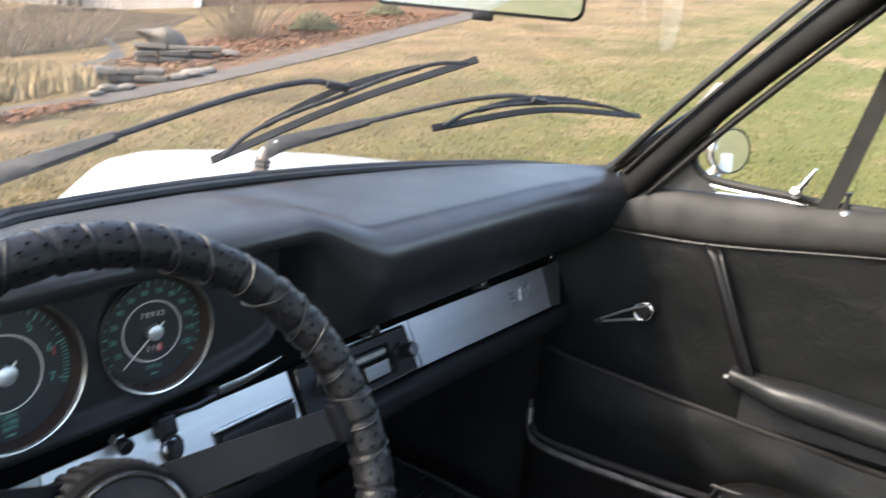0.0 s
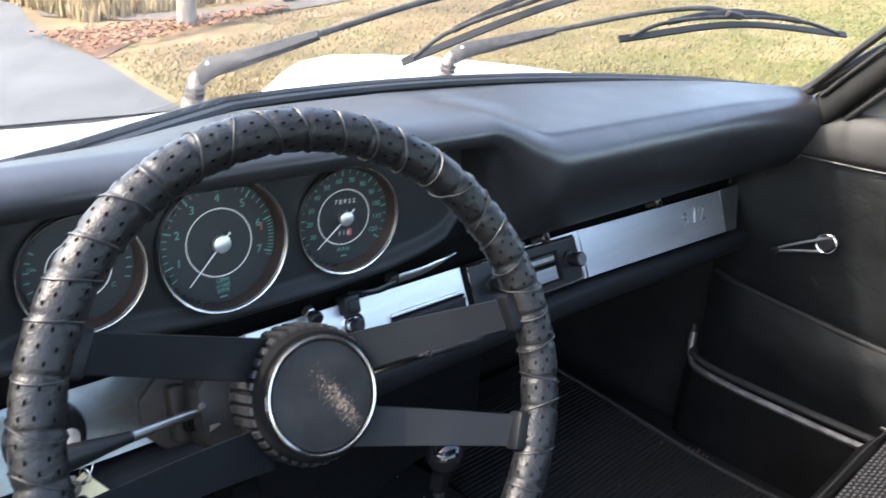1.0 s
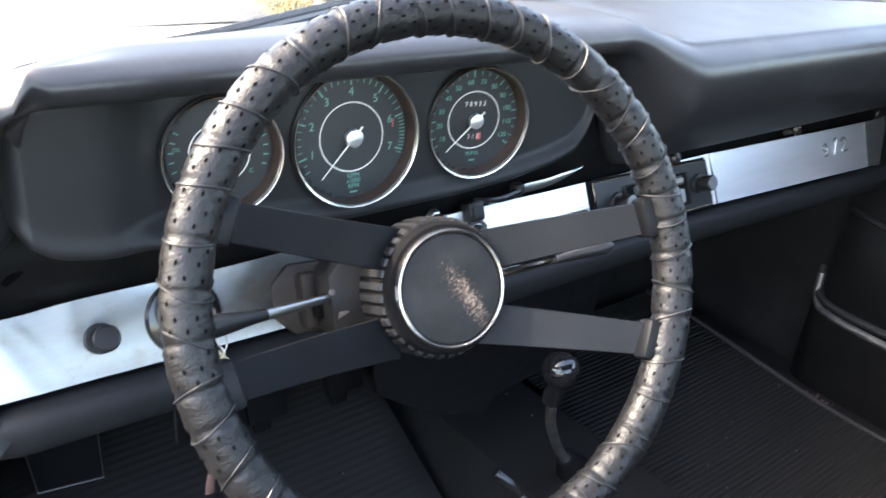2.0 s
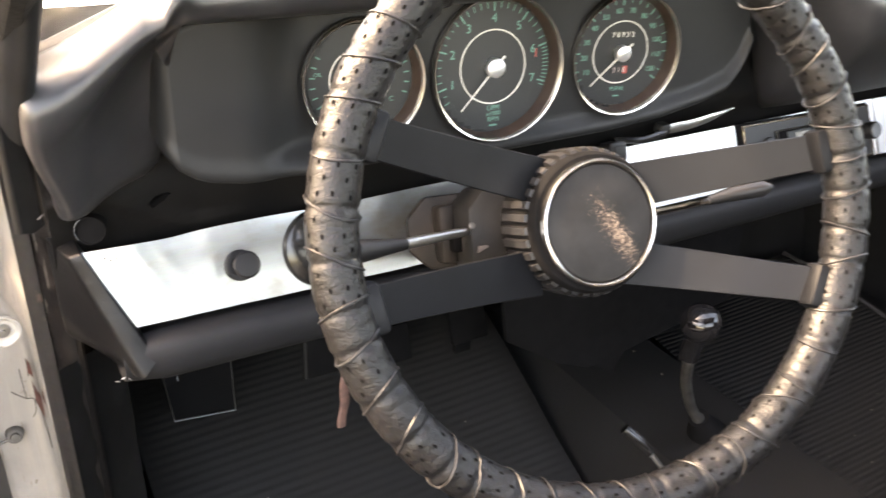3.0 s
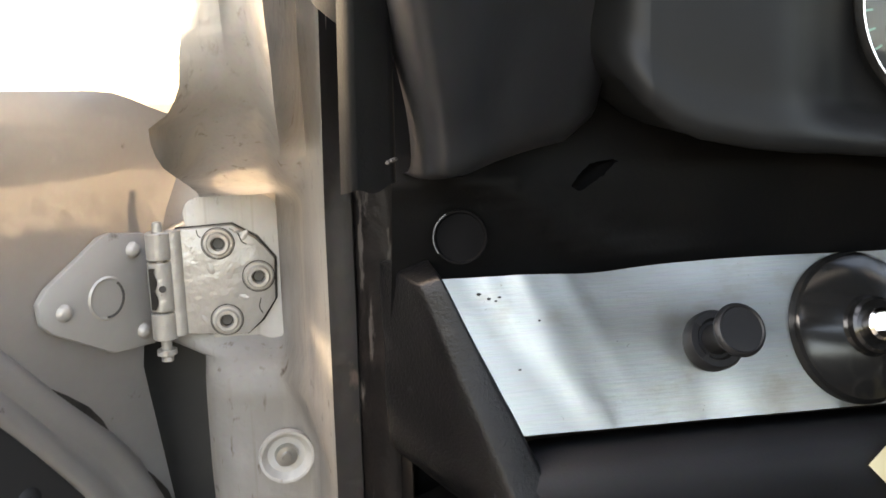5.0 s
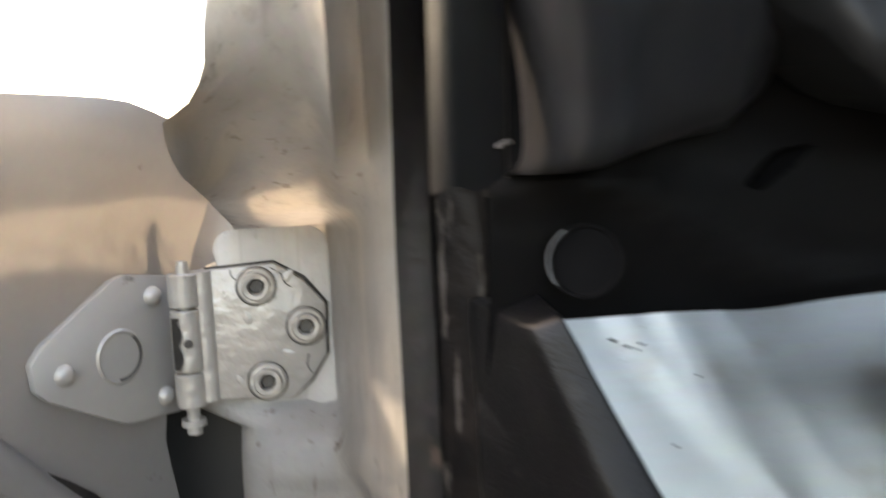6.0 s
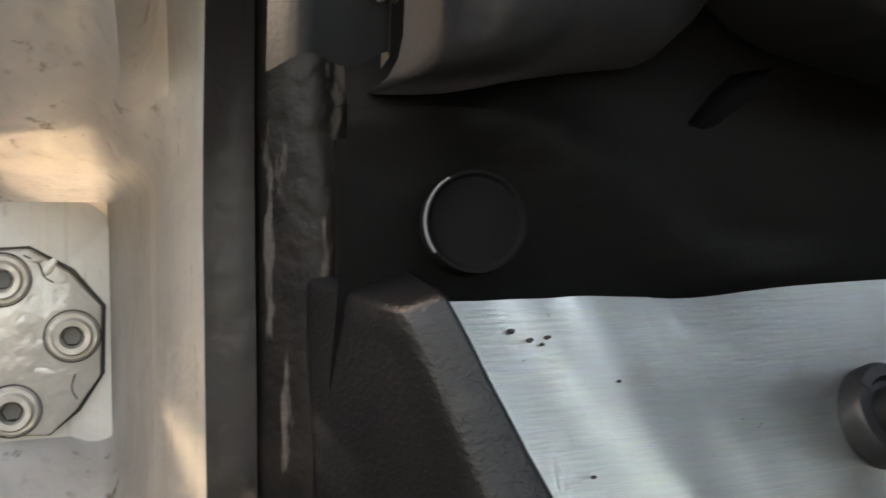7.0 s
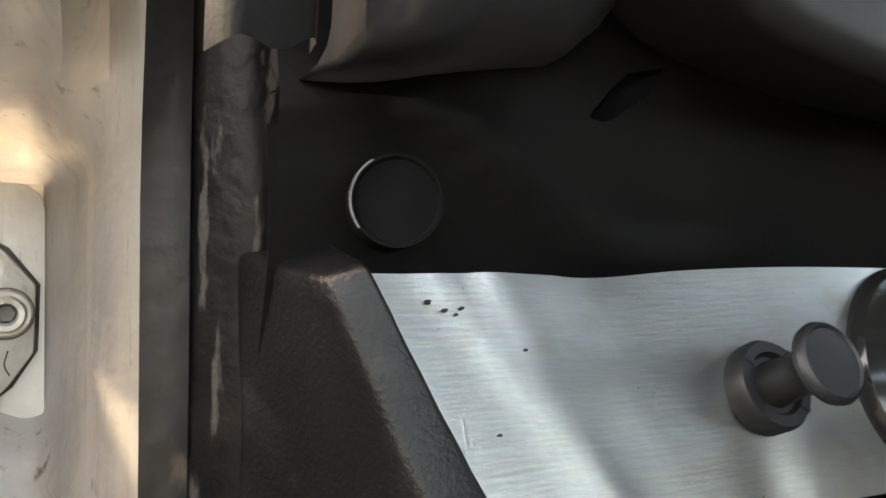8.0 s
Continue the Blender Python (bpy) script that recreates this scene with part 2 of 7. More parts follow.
M_HORN = worn_disc_material()
M_DOORTOP = material("grey_worn_vinyl", (0.034, 0.0325, 0.0315), 0.66, grain=0.3, vary=0.3, vary_scale=16, bump=0.35, bump_scale=700, spec=0.25)
M_DARKMETAL = material("dark_metal_plate", (0.09, 0.09, 0.09), 0.4, 0.5, vary=0.2, vary_scale=40)
M_SILL = material("scuffed_sill", (0.20, 0.195, 0.19), 0.5, 0.8, vary=0.4, vary_scale=35, tint=(0.05, 0.049, 0.047))
M_WEAVE = material("basket_weave_vinyl", (0.013, 0.013, 0.0135), 0.5, vary=0.15, spec=0.3)
M_MAT = material("ribbed_rubber", (0.018, 0.0177, 0.0175), 0.7, vary=0.3, vary_scale=9, tint=(0.022, 0.0208, 0.020), bump=0.15, bump_scale=300, spec=0.3)
M_CRUMB = material("pale_grit", (0.28, 0.25, 0.21), 0.9, vary=0.2)
M_STEEL_DARK = material("dark_worn_steel", (0.10, 0.095, 0.09), 0.45, 0.7, vary=0.3, vary_scale=50)
M_MIRROR = material("silvered_glass", (0.86, 0.88, 0.88), 0.03, 1.0, vary=0.04, rough_vary=0.01)
M_ARM = material("scuffed_black_paint", (0.010, 0.0105, 0.0115), 0.62, vary=0.3, vary_scale=120, tint=(0.03, 0.03, 0.032), spec=0.22)
M_TWIG = material("grey_brown_twigs", (0.17, 0.125, 0.082), 0.85, vary=0.25, vary_scale=3)
M_BARK = material("grey_bark", (0.25, 0.21, 0.17), 0.9, vary=0.3, vary_scale=12, bump=0.8, bump_scale=40, stretch=(1, 1, 0.25))
M_STONE = material("grey_wall_stone", (0.118, 0.099, 0.080), 0.85, vary=0.3, vary_scale=5, bump=0.6, bump_scale=25)
M_STONE_PALE = material("pale_stone", (0.155, 0.130, 0.103), 0.85, vary=0.2, vary_scale=8, bump=0.5, bump_scale=30)
M_EVERGREEN = material("olive_foliage", (0.095, 0.085, 0.030), 0.7, vary=0.3, vary_scale=9)
M_CREAM = material("cream_render", (0.42, 0.35, 0.29), 0.85, vary=0.1, vary_scale=2)
M_BRICK = material("red_brown_brick", (0.16, 0.08, 0.06), 0.9, vary=0.3, vary_scale=6, grain=0.3, grain_scale=20)


def island_material(name, colors, rough=0.85):
    """Leaves and blades: each piece takes a colour of its own between the given ones."""
    m = bpy.data.materials.new(name)
    m.use_nodes = True
    n, l = m.node_tree.nodes, m.node_tree.links
    b = n["Principled BSDF"]
    b.inputs["Roughness"].default_value = rough
    b.inputs["Specular IOR Level"].default_value = 0.2
    g, r = n.new("ShaderNodeNewGeometry"), n.new("ShaderNodeValToRGB")
    co, nz, ad = n.new("ShaderNodeTexCoord"), n.new("ShaderNodeTexNoise"), n.new("ShaderNodeMath")
    nz.inputs["Scale"].default_value, nz.inputs["Detail"].default_value = 0.9, 3
    l.new(co.outputs["Object"], nz.inputs["Vector"])
    ad.operation = "MULTIPLY_ADD"
    ad.inputs[1].default_value = 0.55
    half = n.new("ShaderNodeMath")
    half.operation = "MULTIPLY_ADD"
    half.inputs[1].default_value, half.inputs[2].default_value = 1.6, -0.58
    l.new(nz.outputs["Fac"], half.inputs[0])
    l.new(g.outputs["Random Per Island"], ad.inputs[0])
    l.new(half.outputs[0], ad.inputs[2])
    l.new(ad.outputs[0], r.inputs[0])
    while len(r.color_ramp.elements) < len(colors):
        r.color_ramp.elements.new(0.5)
    for k, c in enumerate(colors):
        r.color_ramp.elements[k].position = k / (len(colors) - 1)
        r.color_ramp.elements[k].color = (*c, 1)
    l.new(r.outputs[0], b.inputs["Base Color"])
    return m


M_BLADES = island_material("lawn_blades", [(0.235, 0.175, 0.095), (0.190, 0.135, 0.070), (0.145, 0.105, 0.050), (0.105, 0.100, 0.034), (0.068, 0.080, 0.022)])
M_LEAVES = island_material("fallen_leaf", [(0.24, 0.13, 0.07), (0.19, 0.09, 0.045), (0.13, 0.07, 0.045), (0.27, 0.18, 0.11)])
M_STRAW = island_material("straw", [(0.32, 0.25, 0.15), (0.25, 0.19, 0.11), (0.17, 0.125, 0.075)])


def spotted(m, color, scale, low, high, stretch=(1, 1, 1), rough=None):
    """Lay flecks of a second colour over a surface, where a fine noise passes a threshold."""
    n, l = m.node_tree.nodes, m.node_tree.links
    b = n["Principled BSDF"]
    mp, nz, ramp, mix = n.new("ShaderNodeMapping"), n.new("ShaderNodeTexNoise"), n.new("ShaderNodeMapRange"), n.new("ShaderNodeMix")
    mp.inputs["Scale"].default_value = stretch
    l.new(n["Texture Coordinate"].outputs["Object"], mp.inputs["Vector"])
    l.new(mp.outputs["Vector"], nz.inputs["Vector"])
    nz.inputs["Scale"].default_value, nz.inputs["Detail"].default_value, nz.inputs["Roughness"].default_value = scale, 5, 0.6
    ramp.inputs[1].default_value, ramp.inputs[2].default_value = low, high
    l.new(nz.outputs["Fac"], ramp.inputs[0])
    mix.data_type = "RGBA"
    mix.inputs[7].default_value = (*color, 1)
    l.new(b.inputs["Base Color"].links[0].from_socket, mix.inputs[6])
    l.new(ramp.outputs[0], mix.inputs[0])
    l.new(mix.outputs[2], b.inputs["Base Color"])
    if rough is not None:
        rm = n.new("ShaderNodeMix")
        l.new(ramp.outputs[0], rm.inputs[0])
        l.new(b.inputs["Roughness"].links[0].from_socket, rm.inputs[2])
        rm.inputs[3].default_value = rough
        l.new(rm.outputs[0], b.inputs["Roughness"])
    return m


M_ALU_OLD = material("old_brushed_aluminium", (0.68, 0.70, 0.69), 0.36, 1.0, grain=0.14, grain_scale=70, stretch=(1, 12, 12), vary=0.06, vary_scale=5, bump=0.05, bump_scale=90, rough_vary=0.06)
spotted(M_ALU_OLD, (0.30, 0.25, 0.19), 190, 0.725, 0.75, rough=0.6)
spotted(M_ALU_OLD, (0.50, 0.46, 0.40), 26, 0.52, 0.74, (1, 1, 1.6), 0.45)
spotted(M_ALU_OLD, (0.16, 0.13, 0.10), 420, 0.70, 0.74, rough=0.7)
spotted(M_CHAMP, (0.37, 0.342, 0.308), 11, 0.46, 0.70, (1, 1, 0.5))
spotted(M_CHAMP, (0.47, 0.435, 0.375), 30, 0.50, 0.68, (1.6, 1.6, 0.10))
spotted(M_CHAMP, (0.34, 0.305, 0.26), 90, 0.58, 0.75, (2.0, 2.0, 0.05))
spotted(M_CHAMP, (0.15, 0.12, 0.092), 85, 0.655, 0.74, (1, 1, 0.6), 0.8)
spotted(M_CHAMP, (0.24, 0.205, 0.165), 240, 0.63, 0.74, (1, 1, 0.25), 0.6)
spotted(M_CHAMP_WORN, (0.13, 0.10, 0.08), 170, 0.705, 0.74, rough=0.8)
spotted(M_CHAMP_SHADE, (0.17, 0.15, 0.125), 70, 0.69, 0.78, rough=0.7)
spotted(M_SEAL_OLD, (0.10, 0.088, 0.078), 75, 0.60, 0.645, (1.3, 1.3, 0.28), 0.3)
spotted(M_VINYL_WORN, (0.020, 0.0195, 0.019), 45, 0.62, 0.76, rough=0.45)
spotted(M_SEALGREY, (0.13, 0.088, 0.068), 42, 0.62, 0.70, (1.2, 1.2, 0.5), 0.5)
spotted(M_SEALGREY, (0.018, 0.017, 0.016), 60, 0.60, 0.70, (1.5, 1.5, 0.12), 0.5)
M_TAB = material("pillar_vinyl", (0.014, 0.0145, 0.0155), 0.42, grain=0.3, vary=0.2, vary_scale=40, bump=0.3, bump_scale=900, spec=0.3)
# pale tone for the housing's worn patch and for painted glints on the tab
M_WEAR_GLINT = material("pale_wear_and_glint", (0.115, 0.10, 0.092), 0.3, vary=0.3, vary_scale=200, bump=0.4, bump_scale=500)


def zoned(m, color, near, far):
    """The lawn grows greener towards the drive, in ragged patches."""
    n, l = m.node_tree.nodes, m.node_tree.links
    b = n["Principled BSDF"]
    co, sep, nz, a, r, mix = n.new("ShaderNodeTexCoord"), n.new("ShaderNodeSeparateXYZ"), n.new("ShaderNodeTexNoise"), n.new("ShaderNodeMath"), n.new("ShaderNodeMapRange"), n.new("ShaderNodeMix")
    l.new(co.outputs["Object"], sep.inputs[0])
    l.new(co.outputs["Object"], nz.inputs["Vector"])
    nz.inputs["Scale"].default_value, nz.inputs["Detail"].default_value = 1.1, 4
    a.operation, a.inputs[1].default_value = "MULTIPLY_ADD", -7.0
    l.new(nz.outputs["Fac"], a.inputs[0])
    l.new(sep.outputs["Y"], a.inputs[2])
    r.inputs[1].default_value, r.inputs[2].default_value, r.inputs[3].default_value, r.inputs[4].default_value = near - 3.5, far - 3.5, 0.75, 0.0
    l.new(a.outputs[0], r.inputs[0])
    mix.data_type = "RGBA"
    mix.inputs[7].default_value = (*color, 1)
    l.new(r.outputs[0], mix.inputs[0])
    l.new(b.inputs["Base Color"].links[0].from_socket, mix.inputs[6])
    l.new(mix.outputs[2], b.inputs["Base Color"])


spotted(M_GRASS, (0.165, 0.112, 0.064), 0.8, 0.42, 0.66)
for lawn in (M_GRASS, M_BLADES):
    zoned(lawn, (0.056, 0.070, 0.018), 1.2, 5.2)
spotted(M_GRASS, (0.162, 0.114, 0.068), 1.1, 0.50, 0.66)
spotted(M_GRASS, (0.070, 0.077, 0.024), 1.7, 0.56, 0.72)
spotted(M_GRASS, (0.178, 0.134, 0.082), 7.0, 0.60, 0.78)
spotted(M_GRASS, (0.050, 0.055, 0.020), 11.0, 0.60, 0.78)
spotted(M_GRASS, (0.055, 0.046, 0.022), 55, 0.56, 0.72)
M_SATIN = material("satin_black_face", (0.014, 0.0145, 0.016), 0.38, vary=0.15, vary_scale=40, spec=0.3)
M_TUNING = material("aged_tuning_scale", (0.34, 0.34, 0.31), 0.5, vary=0.3, vary_scale=140)
M_BRONZE = material("dark_bronze_knob", (0.030, 0.024, 0.020), 0.25, 0.3, vary=0.3, vary_scale=120)
M_PLUG = material("plug_rubber", (0.0042, 0.0042, 0.0046), 0.85, vary=0.2, vary_scale=80, spec=0.06)
M_DARKMAT = material("dark_footwell_carpet", (0.011, 0.0109, 0.0109), 0.95, grain=0.5, bump=0.8, bump_scale=900, vary=0.3, vary_scale=14, spec=0.08, tint=(0.011, 0.0105, 0.010))
spotted(M_PAD, (0.068, 0.068, 0.072), 13, 0.54, 0.78)
spotted(M_PAD, (0.075, 0.074, 0.074), 120, 0.70, 0.80)
spotted(M_DOORVINYL, (0.016, 0.0166, 0.0170), 26, 0.58, 0.76)


def creased(m, scale, strength, depth, stretch=(1, 1, 1)):
    """Adds soft creases over the fine grain: narrow valleys where a broad noise crosses its middle."""
    n, l = m.node_tree.nodes, m.node_tree.links
    b = n["Principled BSDF"]
    mp, nz, sub, ab, rmp, bp = n.new("ShaderNodeMapping"), n.new("ShaderNodeTexNoise"), n.new("ShaderNodeMath"), n.new("ShaderNodeMath"), n.new("ShaderNodeMapRange"), n.new("ShaderNodeBump")
    mp.inputs["Scale"].default_value = stretch
    l.new(n["Texture Coordinate"].outputs["Object"], mp.inputs["Vector"])
    l.new(mp.outputs["Vector"], nz.inputs["Vector"])
    nz.inputs["Scale"].default_value, nz.inputs["Detail"].default_value, nz.inputs["Distortion"].default_value = scale, 4, 0.6
    sub.operation, sub.inputs[1].default_value = "SUBTRACT", 0.5
    ab.operation = "ABSOLUTE"
    l.new(nz.outputs["Fac"], sub.inputs[0])
    l.new(sub.outputs[0], ab.inputs[0])
    rmp.inputs[1].default_value, rmp.inputs[2].default_value = 0.0, 0.10
    l.new(ab.outputs[0], rmp.inputs[0])
    bp.inputs["Strength"].default_value, bp.inputs["Distance"].default_value = strength, depth
    l.new(rmp.outputs[0], bp.inputs["Height"])
    if b.inputs["Normal"].links:
        l.new(b.inputs["Normal"].links[0].from_socket, bp.inputs["Normal"])
    l.new(bp.outputs["Normal"], b.inputs["Normal"])
    return m


creased(M_LEATHER, 210, 0.30, 0.0004)
creased(M_DOORVINYL, 24, 0.18, 0.0014)
creased(M_VINYL_WORN, 260, 0.22, 0.0002)
creased(M_PAD, 22, 0.06, 0.0006)


# ---- mesh helpers ----
def smooth_flat(me, angle=35.0):
    me.polygons.foreach_set("use_smooth", [True] * len(me.polygons))
    me.set_sharp_from_angle(angle=radians(angle))


def mesh_from(name, bm, mat, angle=35.0):
    bmesh.ops.recalc_face_normals(bm, faces=bm.faces)
    me = bpy.data.meshes.new(name)
    bm.to_mesh(me)
    bm.free()
    smooth_flat(me, angle)
    for m in mat if isinstance(mat, (list, tuple)) else [mat]:
        me.materials.append(m)
    return me


def part(name, bm, mat, parent=None, label="", angle=35.0):
    ob = new(name, mesh_from(name, bm, mat, angle))
    if parent is not None:
        ob.parent = parent
        ob.matrix_parent_inverse = parent.matrix_world.inverted()
    if label:
        tagged(ob, label)
    return ob


def thing(name, at, label, category, group="", kind=""):
    """An Empty at the base of a thing, to which its parts belong."""
    ob = new(name)
    ob.empty_display_size = 0.02
    ob.matrix_world = at if isinstance(at, Matrix) else Matrix.Translation(at)
    return tagged(ob, label, category, group, kind)


def solid(name, bm, mat, label, category, group="", kind="", angle=35.0):
    return tagged(part(name, bm, mat, None, "", angle), label, category, group, kind)


def ring_loft(rings, close=False, caps=True):
    """A skin over rings of points; each ring is closed. close: the last ring joins the first."""
    bm = bmesh.new()
    vs = [[bm.verts.new(p) for p in r] for r in rings]
    n = len(rings[0])
    for a, b in zip(vs, vs[1:] + ([vs[0]] if close else [])):
        for i in range(n):
            bm.faces.new((a[i], a[(i + 1) % n], b[(i + 1) % n], b[i]))
    if caps and not close:
        bm.faces.new(vs[0][::-1])
        bm.faces.new(vs[-1])
    return bm


def sheet(rows, thick=0.0):
    """A skin over a grid of points, thickened against its normals."""
    bm = bmesh.new()
    vs = [[bm.verts.new(p) for p in r] for r in rows]
    for a, b in zip(vs, vs[1:]):
        for i in range(len(a) - 1):
            bm.faces.new((a[i], a[i + 1], b[i + 1], b[i]))
    if thick:
        bmesh.ops.solidify(bm, geom=bm.faces[:], thickness=thick)
    return bm


def tube(path, radius, n=12, close=False):
    """A round bar along points; radius may be a list."""
    pts = [Vector(p) for p in path]
    rings, up = [], None
    for i, p in enumerate(pts):
        a = pts[i - 1] if i or close else p
        b = pts[(i + 1) % len(pts)] if i + 1 < len(pts) or close else p
        d = (b - a).normalized()
        if up is None:
            up = d.orthogonal().normalized()
        up = (up - d * up.dot(d)).normalized()
        side = d.cross(up)
        r = radius[i] if isinstance(radius, (list, tuple)) else radius
        rings.append([p + r * (math.cos(k * 2 * math.pi / n) * up + math.sin(k * 2 * math.pi / n) * side) for k in range(n)])
    return ring_loft(rings, close)


def bend(points, steps=8):
    """A smooth curve through points (Catmull-Rom)."""
    p = [Vector(q) for q in points]
    p = [2 * p[0] - p[1]] + p + [2 * p[-1] - p[-2]]
    out = []
    for a, b, c, d in zip(p, p[1:], p[2:], p[3:]):
        for k in range(steps):
            t = k / steps
            out.append(0.5 * (2 * b + (c - a) * t + (2 * a - 5 * b + 4 * c - d) * t * t + (3 * b - a - 3 * c + d) * t**3))
    return out + [p[-2]]


def lathe(profile, m=Matrix(), n=48, arc=(0.0, 360.0)):
    """A profile of (radius, height) turned round the z axis of m."""
    full = abs(arc[1] - arc[0]) >= 360
    bm = bmesh.new()
    k = n if full else n + 1
    rows = []
    for r, h in profile:
        if r < 1e-6:
            rows.append([bm.verts.new(m @ Vector((0, 0, h)))])
        else:
            rows.append([bm.verts.new(m @ Vector((r * math.cos(a), r * math.sin(a), h)))
                         for a in (radians(arc[0] + (arc[1] - arc[0]) * i / n) for i in range(k))])
    for a, b in zip(rows, rows[1:]):
        for i in range(n):
            j = (i + 1) % k
            q = [a[i % len(a)], a[j % len(a)], b[j % len(b)], b[i % len(b)]]
            q = list(dict.fromkeys(q))
            if len(q) > 2:
                bm.faces.new(q)
    return bm


def slab(outline, depth, m=Matrix(), bevel=0.0, segments=2):
    """A plate: an outline in x and y, from z = 0 to depth, in the frame m."""
    bm = bmesh.new()
    lo = [bm.verts.new((x, y, 0)) for x, y in outline]
    hi = [bm.verts.new((x, y, depth)) for x, y in outline]
    n = len(outline)
    for i in range(n):
        bm.faces.new((lo[i], lo[(i + 1) % n], hi[(i + 1) % n], hi[i]))
    bm.faces.new(lo[::-1])
    bm.faces.new(hi)
    if bevel:
        bmesh.ops.bevel(bm, geom=[e for e in bm.edges], offset=bevel, segments=segments, affect="EDGES", profile=0.5)
    bm.transform(m)
    return bm


def box(size, m=Matrix(), bevel=0.0, segments=2):
    x, y, z = (s / 2 for s in size)
    return slab([(-x, -y), (x, -y), (x, y), (-x, y)], 2 * z, m @ Matrix.Translation((0, 0, -z)), bevel, segments)


def join(*bms):
    out = bms[0]
    for b in bms[1:]:
        me = bpy.data.meshes.new("joined")
        b.to_mesh(me)
        b.free()
        out.from_mesh(me)
        bpy.data.meshes.remove(me)
    return out


def rounded(w, h, r, steps=5, cx=0.0, cy=0.0):
    out = []
    for sx, sy, a0 in ((1, -1, -90), (1, 1, 0), (-1, 1, 90), (-1, -1, 180)):
        for k in range(steps + 1):
            a = radians(a0 + 90 * k / steps)
            out.append((cx + sx * (w / 2 - r) + r * math.cos(a), cy + sy * (h / 2 - r) + r * math.sin(a)))
    return out


def frame_of(origin, x_axis, z_axis):
    """A frame with its z along z_axis and x nearly along x_axis."""
    z = Vector(z_axis).normalized()
    x = Vector(x_axis)
    x = (x - z * x.dot(z)).normalized()
    y = z.cross(x)
    m = Matrix((x, y, z)).transposed().to_4x4()
    m.translation = origin
    return m


# ---- setting: ground, car shell ----
def ground_z(x, y):
    u = x - 1.5
    return 0.07 * (u + math.sqrt(u * u + 1))


def smoothstep(a, b, x):
    t = min(1.0, max(0.0, (x - a) / (b - a)))
    return t * t * (3 - 2 * t)


def spread(near, far, n):
    """Coordinates close together near zero and wide apart far off."""
    half = [near * ((far / near) ** (k / n)) for k in range(n + 1)]
    return [-h for h in half[::-1]] + [0.0] + half


xs, ys = spread(0.3, 320, 110), spread(0.3, 320, 110)
ground = solid("ground", sheet([[(x, y, min(ground_z(x, y), 3.2 + 0.004 * x) - 0.02) for x in xs] for y in ys]), M_GRASS,
               "dry tan lawn with green patches, sloping gently up", "lawn", kind="structure", angle=80)


def laid(outline, lift, name, mat, label, category, n=10):
    """A thin ground cover that follows the slope, over a strip between two edges given point by point."""
    a, b = outline
    rows = []
    for p, q in zip(a, b):
        rows.append([(p[0] + (q[0] - p[0]) * k / n, p[1] + (q[1] - p[1]) * k / n,
                      ground_z(p[0] + (q[0] - p[0]) * k / n, p[1] + (q[1] - p[1]) * k / n) + lift) for k in range(n + 1)])
    return solid(name, sheet(rows), mat, label, category, kind="structure", angle=80)


def curve2(points, steps=8):
    return [(p.x, p.y) for p in bend([(x, y, 0) for x, y in points], steps)]


DRIVE_EDGE = [(0.9, -12), (1.35, -3), (1.5, 1.5), (1.72, 3.9), (1.97, 5.3), (2.08, 6.4), (2.5, 8.2), (3.6, 11), (6, 15), (12, 22)]
e = curve2(DRIVE_EDGE)
laid((e, [(x - 5.5 - max(0, y) * 0.15, y + 0.5) for x, y in e]), -0.012, "driveway", M_CONCRETE, "pale worn concrete driveway under and before the car", "driveway")
PATH_LINE = [(2.5, 7.75), (2.85, 7.0), (3.35, 6.45), (4.3, 6.15), (5.8, 6.25), (8.1, 6.6), (12.1, 7.4), (18, 8.6), (30, 11)]
e = curve2(PATH_LINE)
laid((e, [(x + 0.12, y + 0.42 + 0.02 * x) for x, y in e]), -0.008, "garden_path", M_PATH, "narrow grey concrete garden path curving over the lawn", "path", 4)
e = curve2([(2.0, 5.45), (2.5, 5.90), (3.0, 6.20), (3.6, 6.22), (4.2, 6.10)])
laid((e, curve2([(2.2, 7.0), (2.5, 6.75), (3.1, 6.45), (3.7, 6.30), (4.25, 6.12)])), -0.012, "mulch_bed", M_MULCH, "red-brown leaf mulch along the garden path", "mulch", 5)
e = curve2([(4.9, 6.75), (5.9, 6.75), (8.2, 7.1), (12.2, 8.0), (18, 9.4)])
laid((e, curve2([(6.5, 8.9), (7.6, 9.2), (9.5, 10.2), (13, 12), (19, 15)])), -0.010, "leaf_bed", M_MULCH, "bed of rust-brown fallen leaves below the shrubs", "leaf bed", 8)
e = curve2([(0.5, 11.4), (3.5, 10.9), (6.3, 10.4), (8.5, 10.9), (12, 13.5)])
laid((e, [(x + 0.8, y + 7.0) for x, y in e]), -0.012, "brush_bed", M_LITTER, "dark brown leaf litter below the far brush", "leaf bed", 8)
e = curve2([(2.9, 9.6), (4.2, 8.75), (5.4, 8.1), (6.6, 8.9), (8, 11)])
laid((e, [(x + 0.35, y + 0.75) for x, y in e]), -0.010, "side_road", M_CONCRETE, "pale grey strip of side road", "road", 4)

# front body of the car: cowl, hood and fenders in one painted skin
CREST = [(0.15, 0.845), (0.32, 0.84), (0.54, 0.831), (0.8, 0.812), (0.98, 0.791), (1.08, 0.777), (1.19, 0.748), (1.255, 0.698), (1.29, 0.63), (1.33, 0.45)]


def crest(y):
    return float(np.interp(y, [p[0] for p in CREST], [p[1] for p in CREST]))


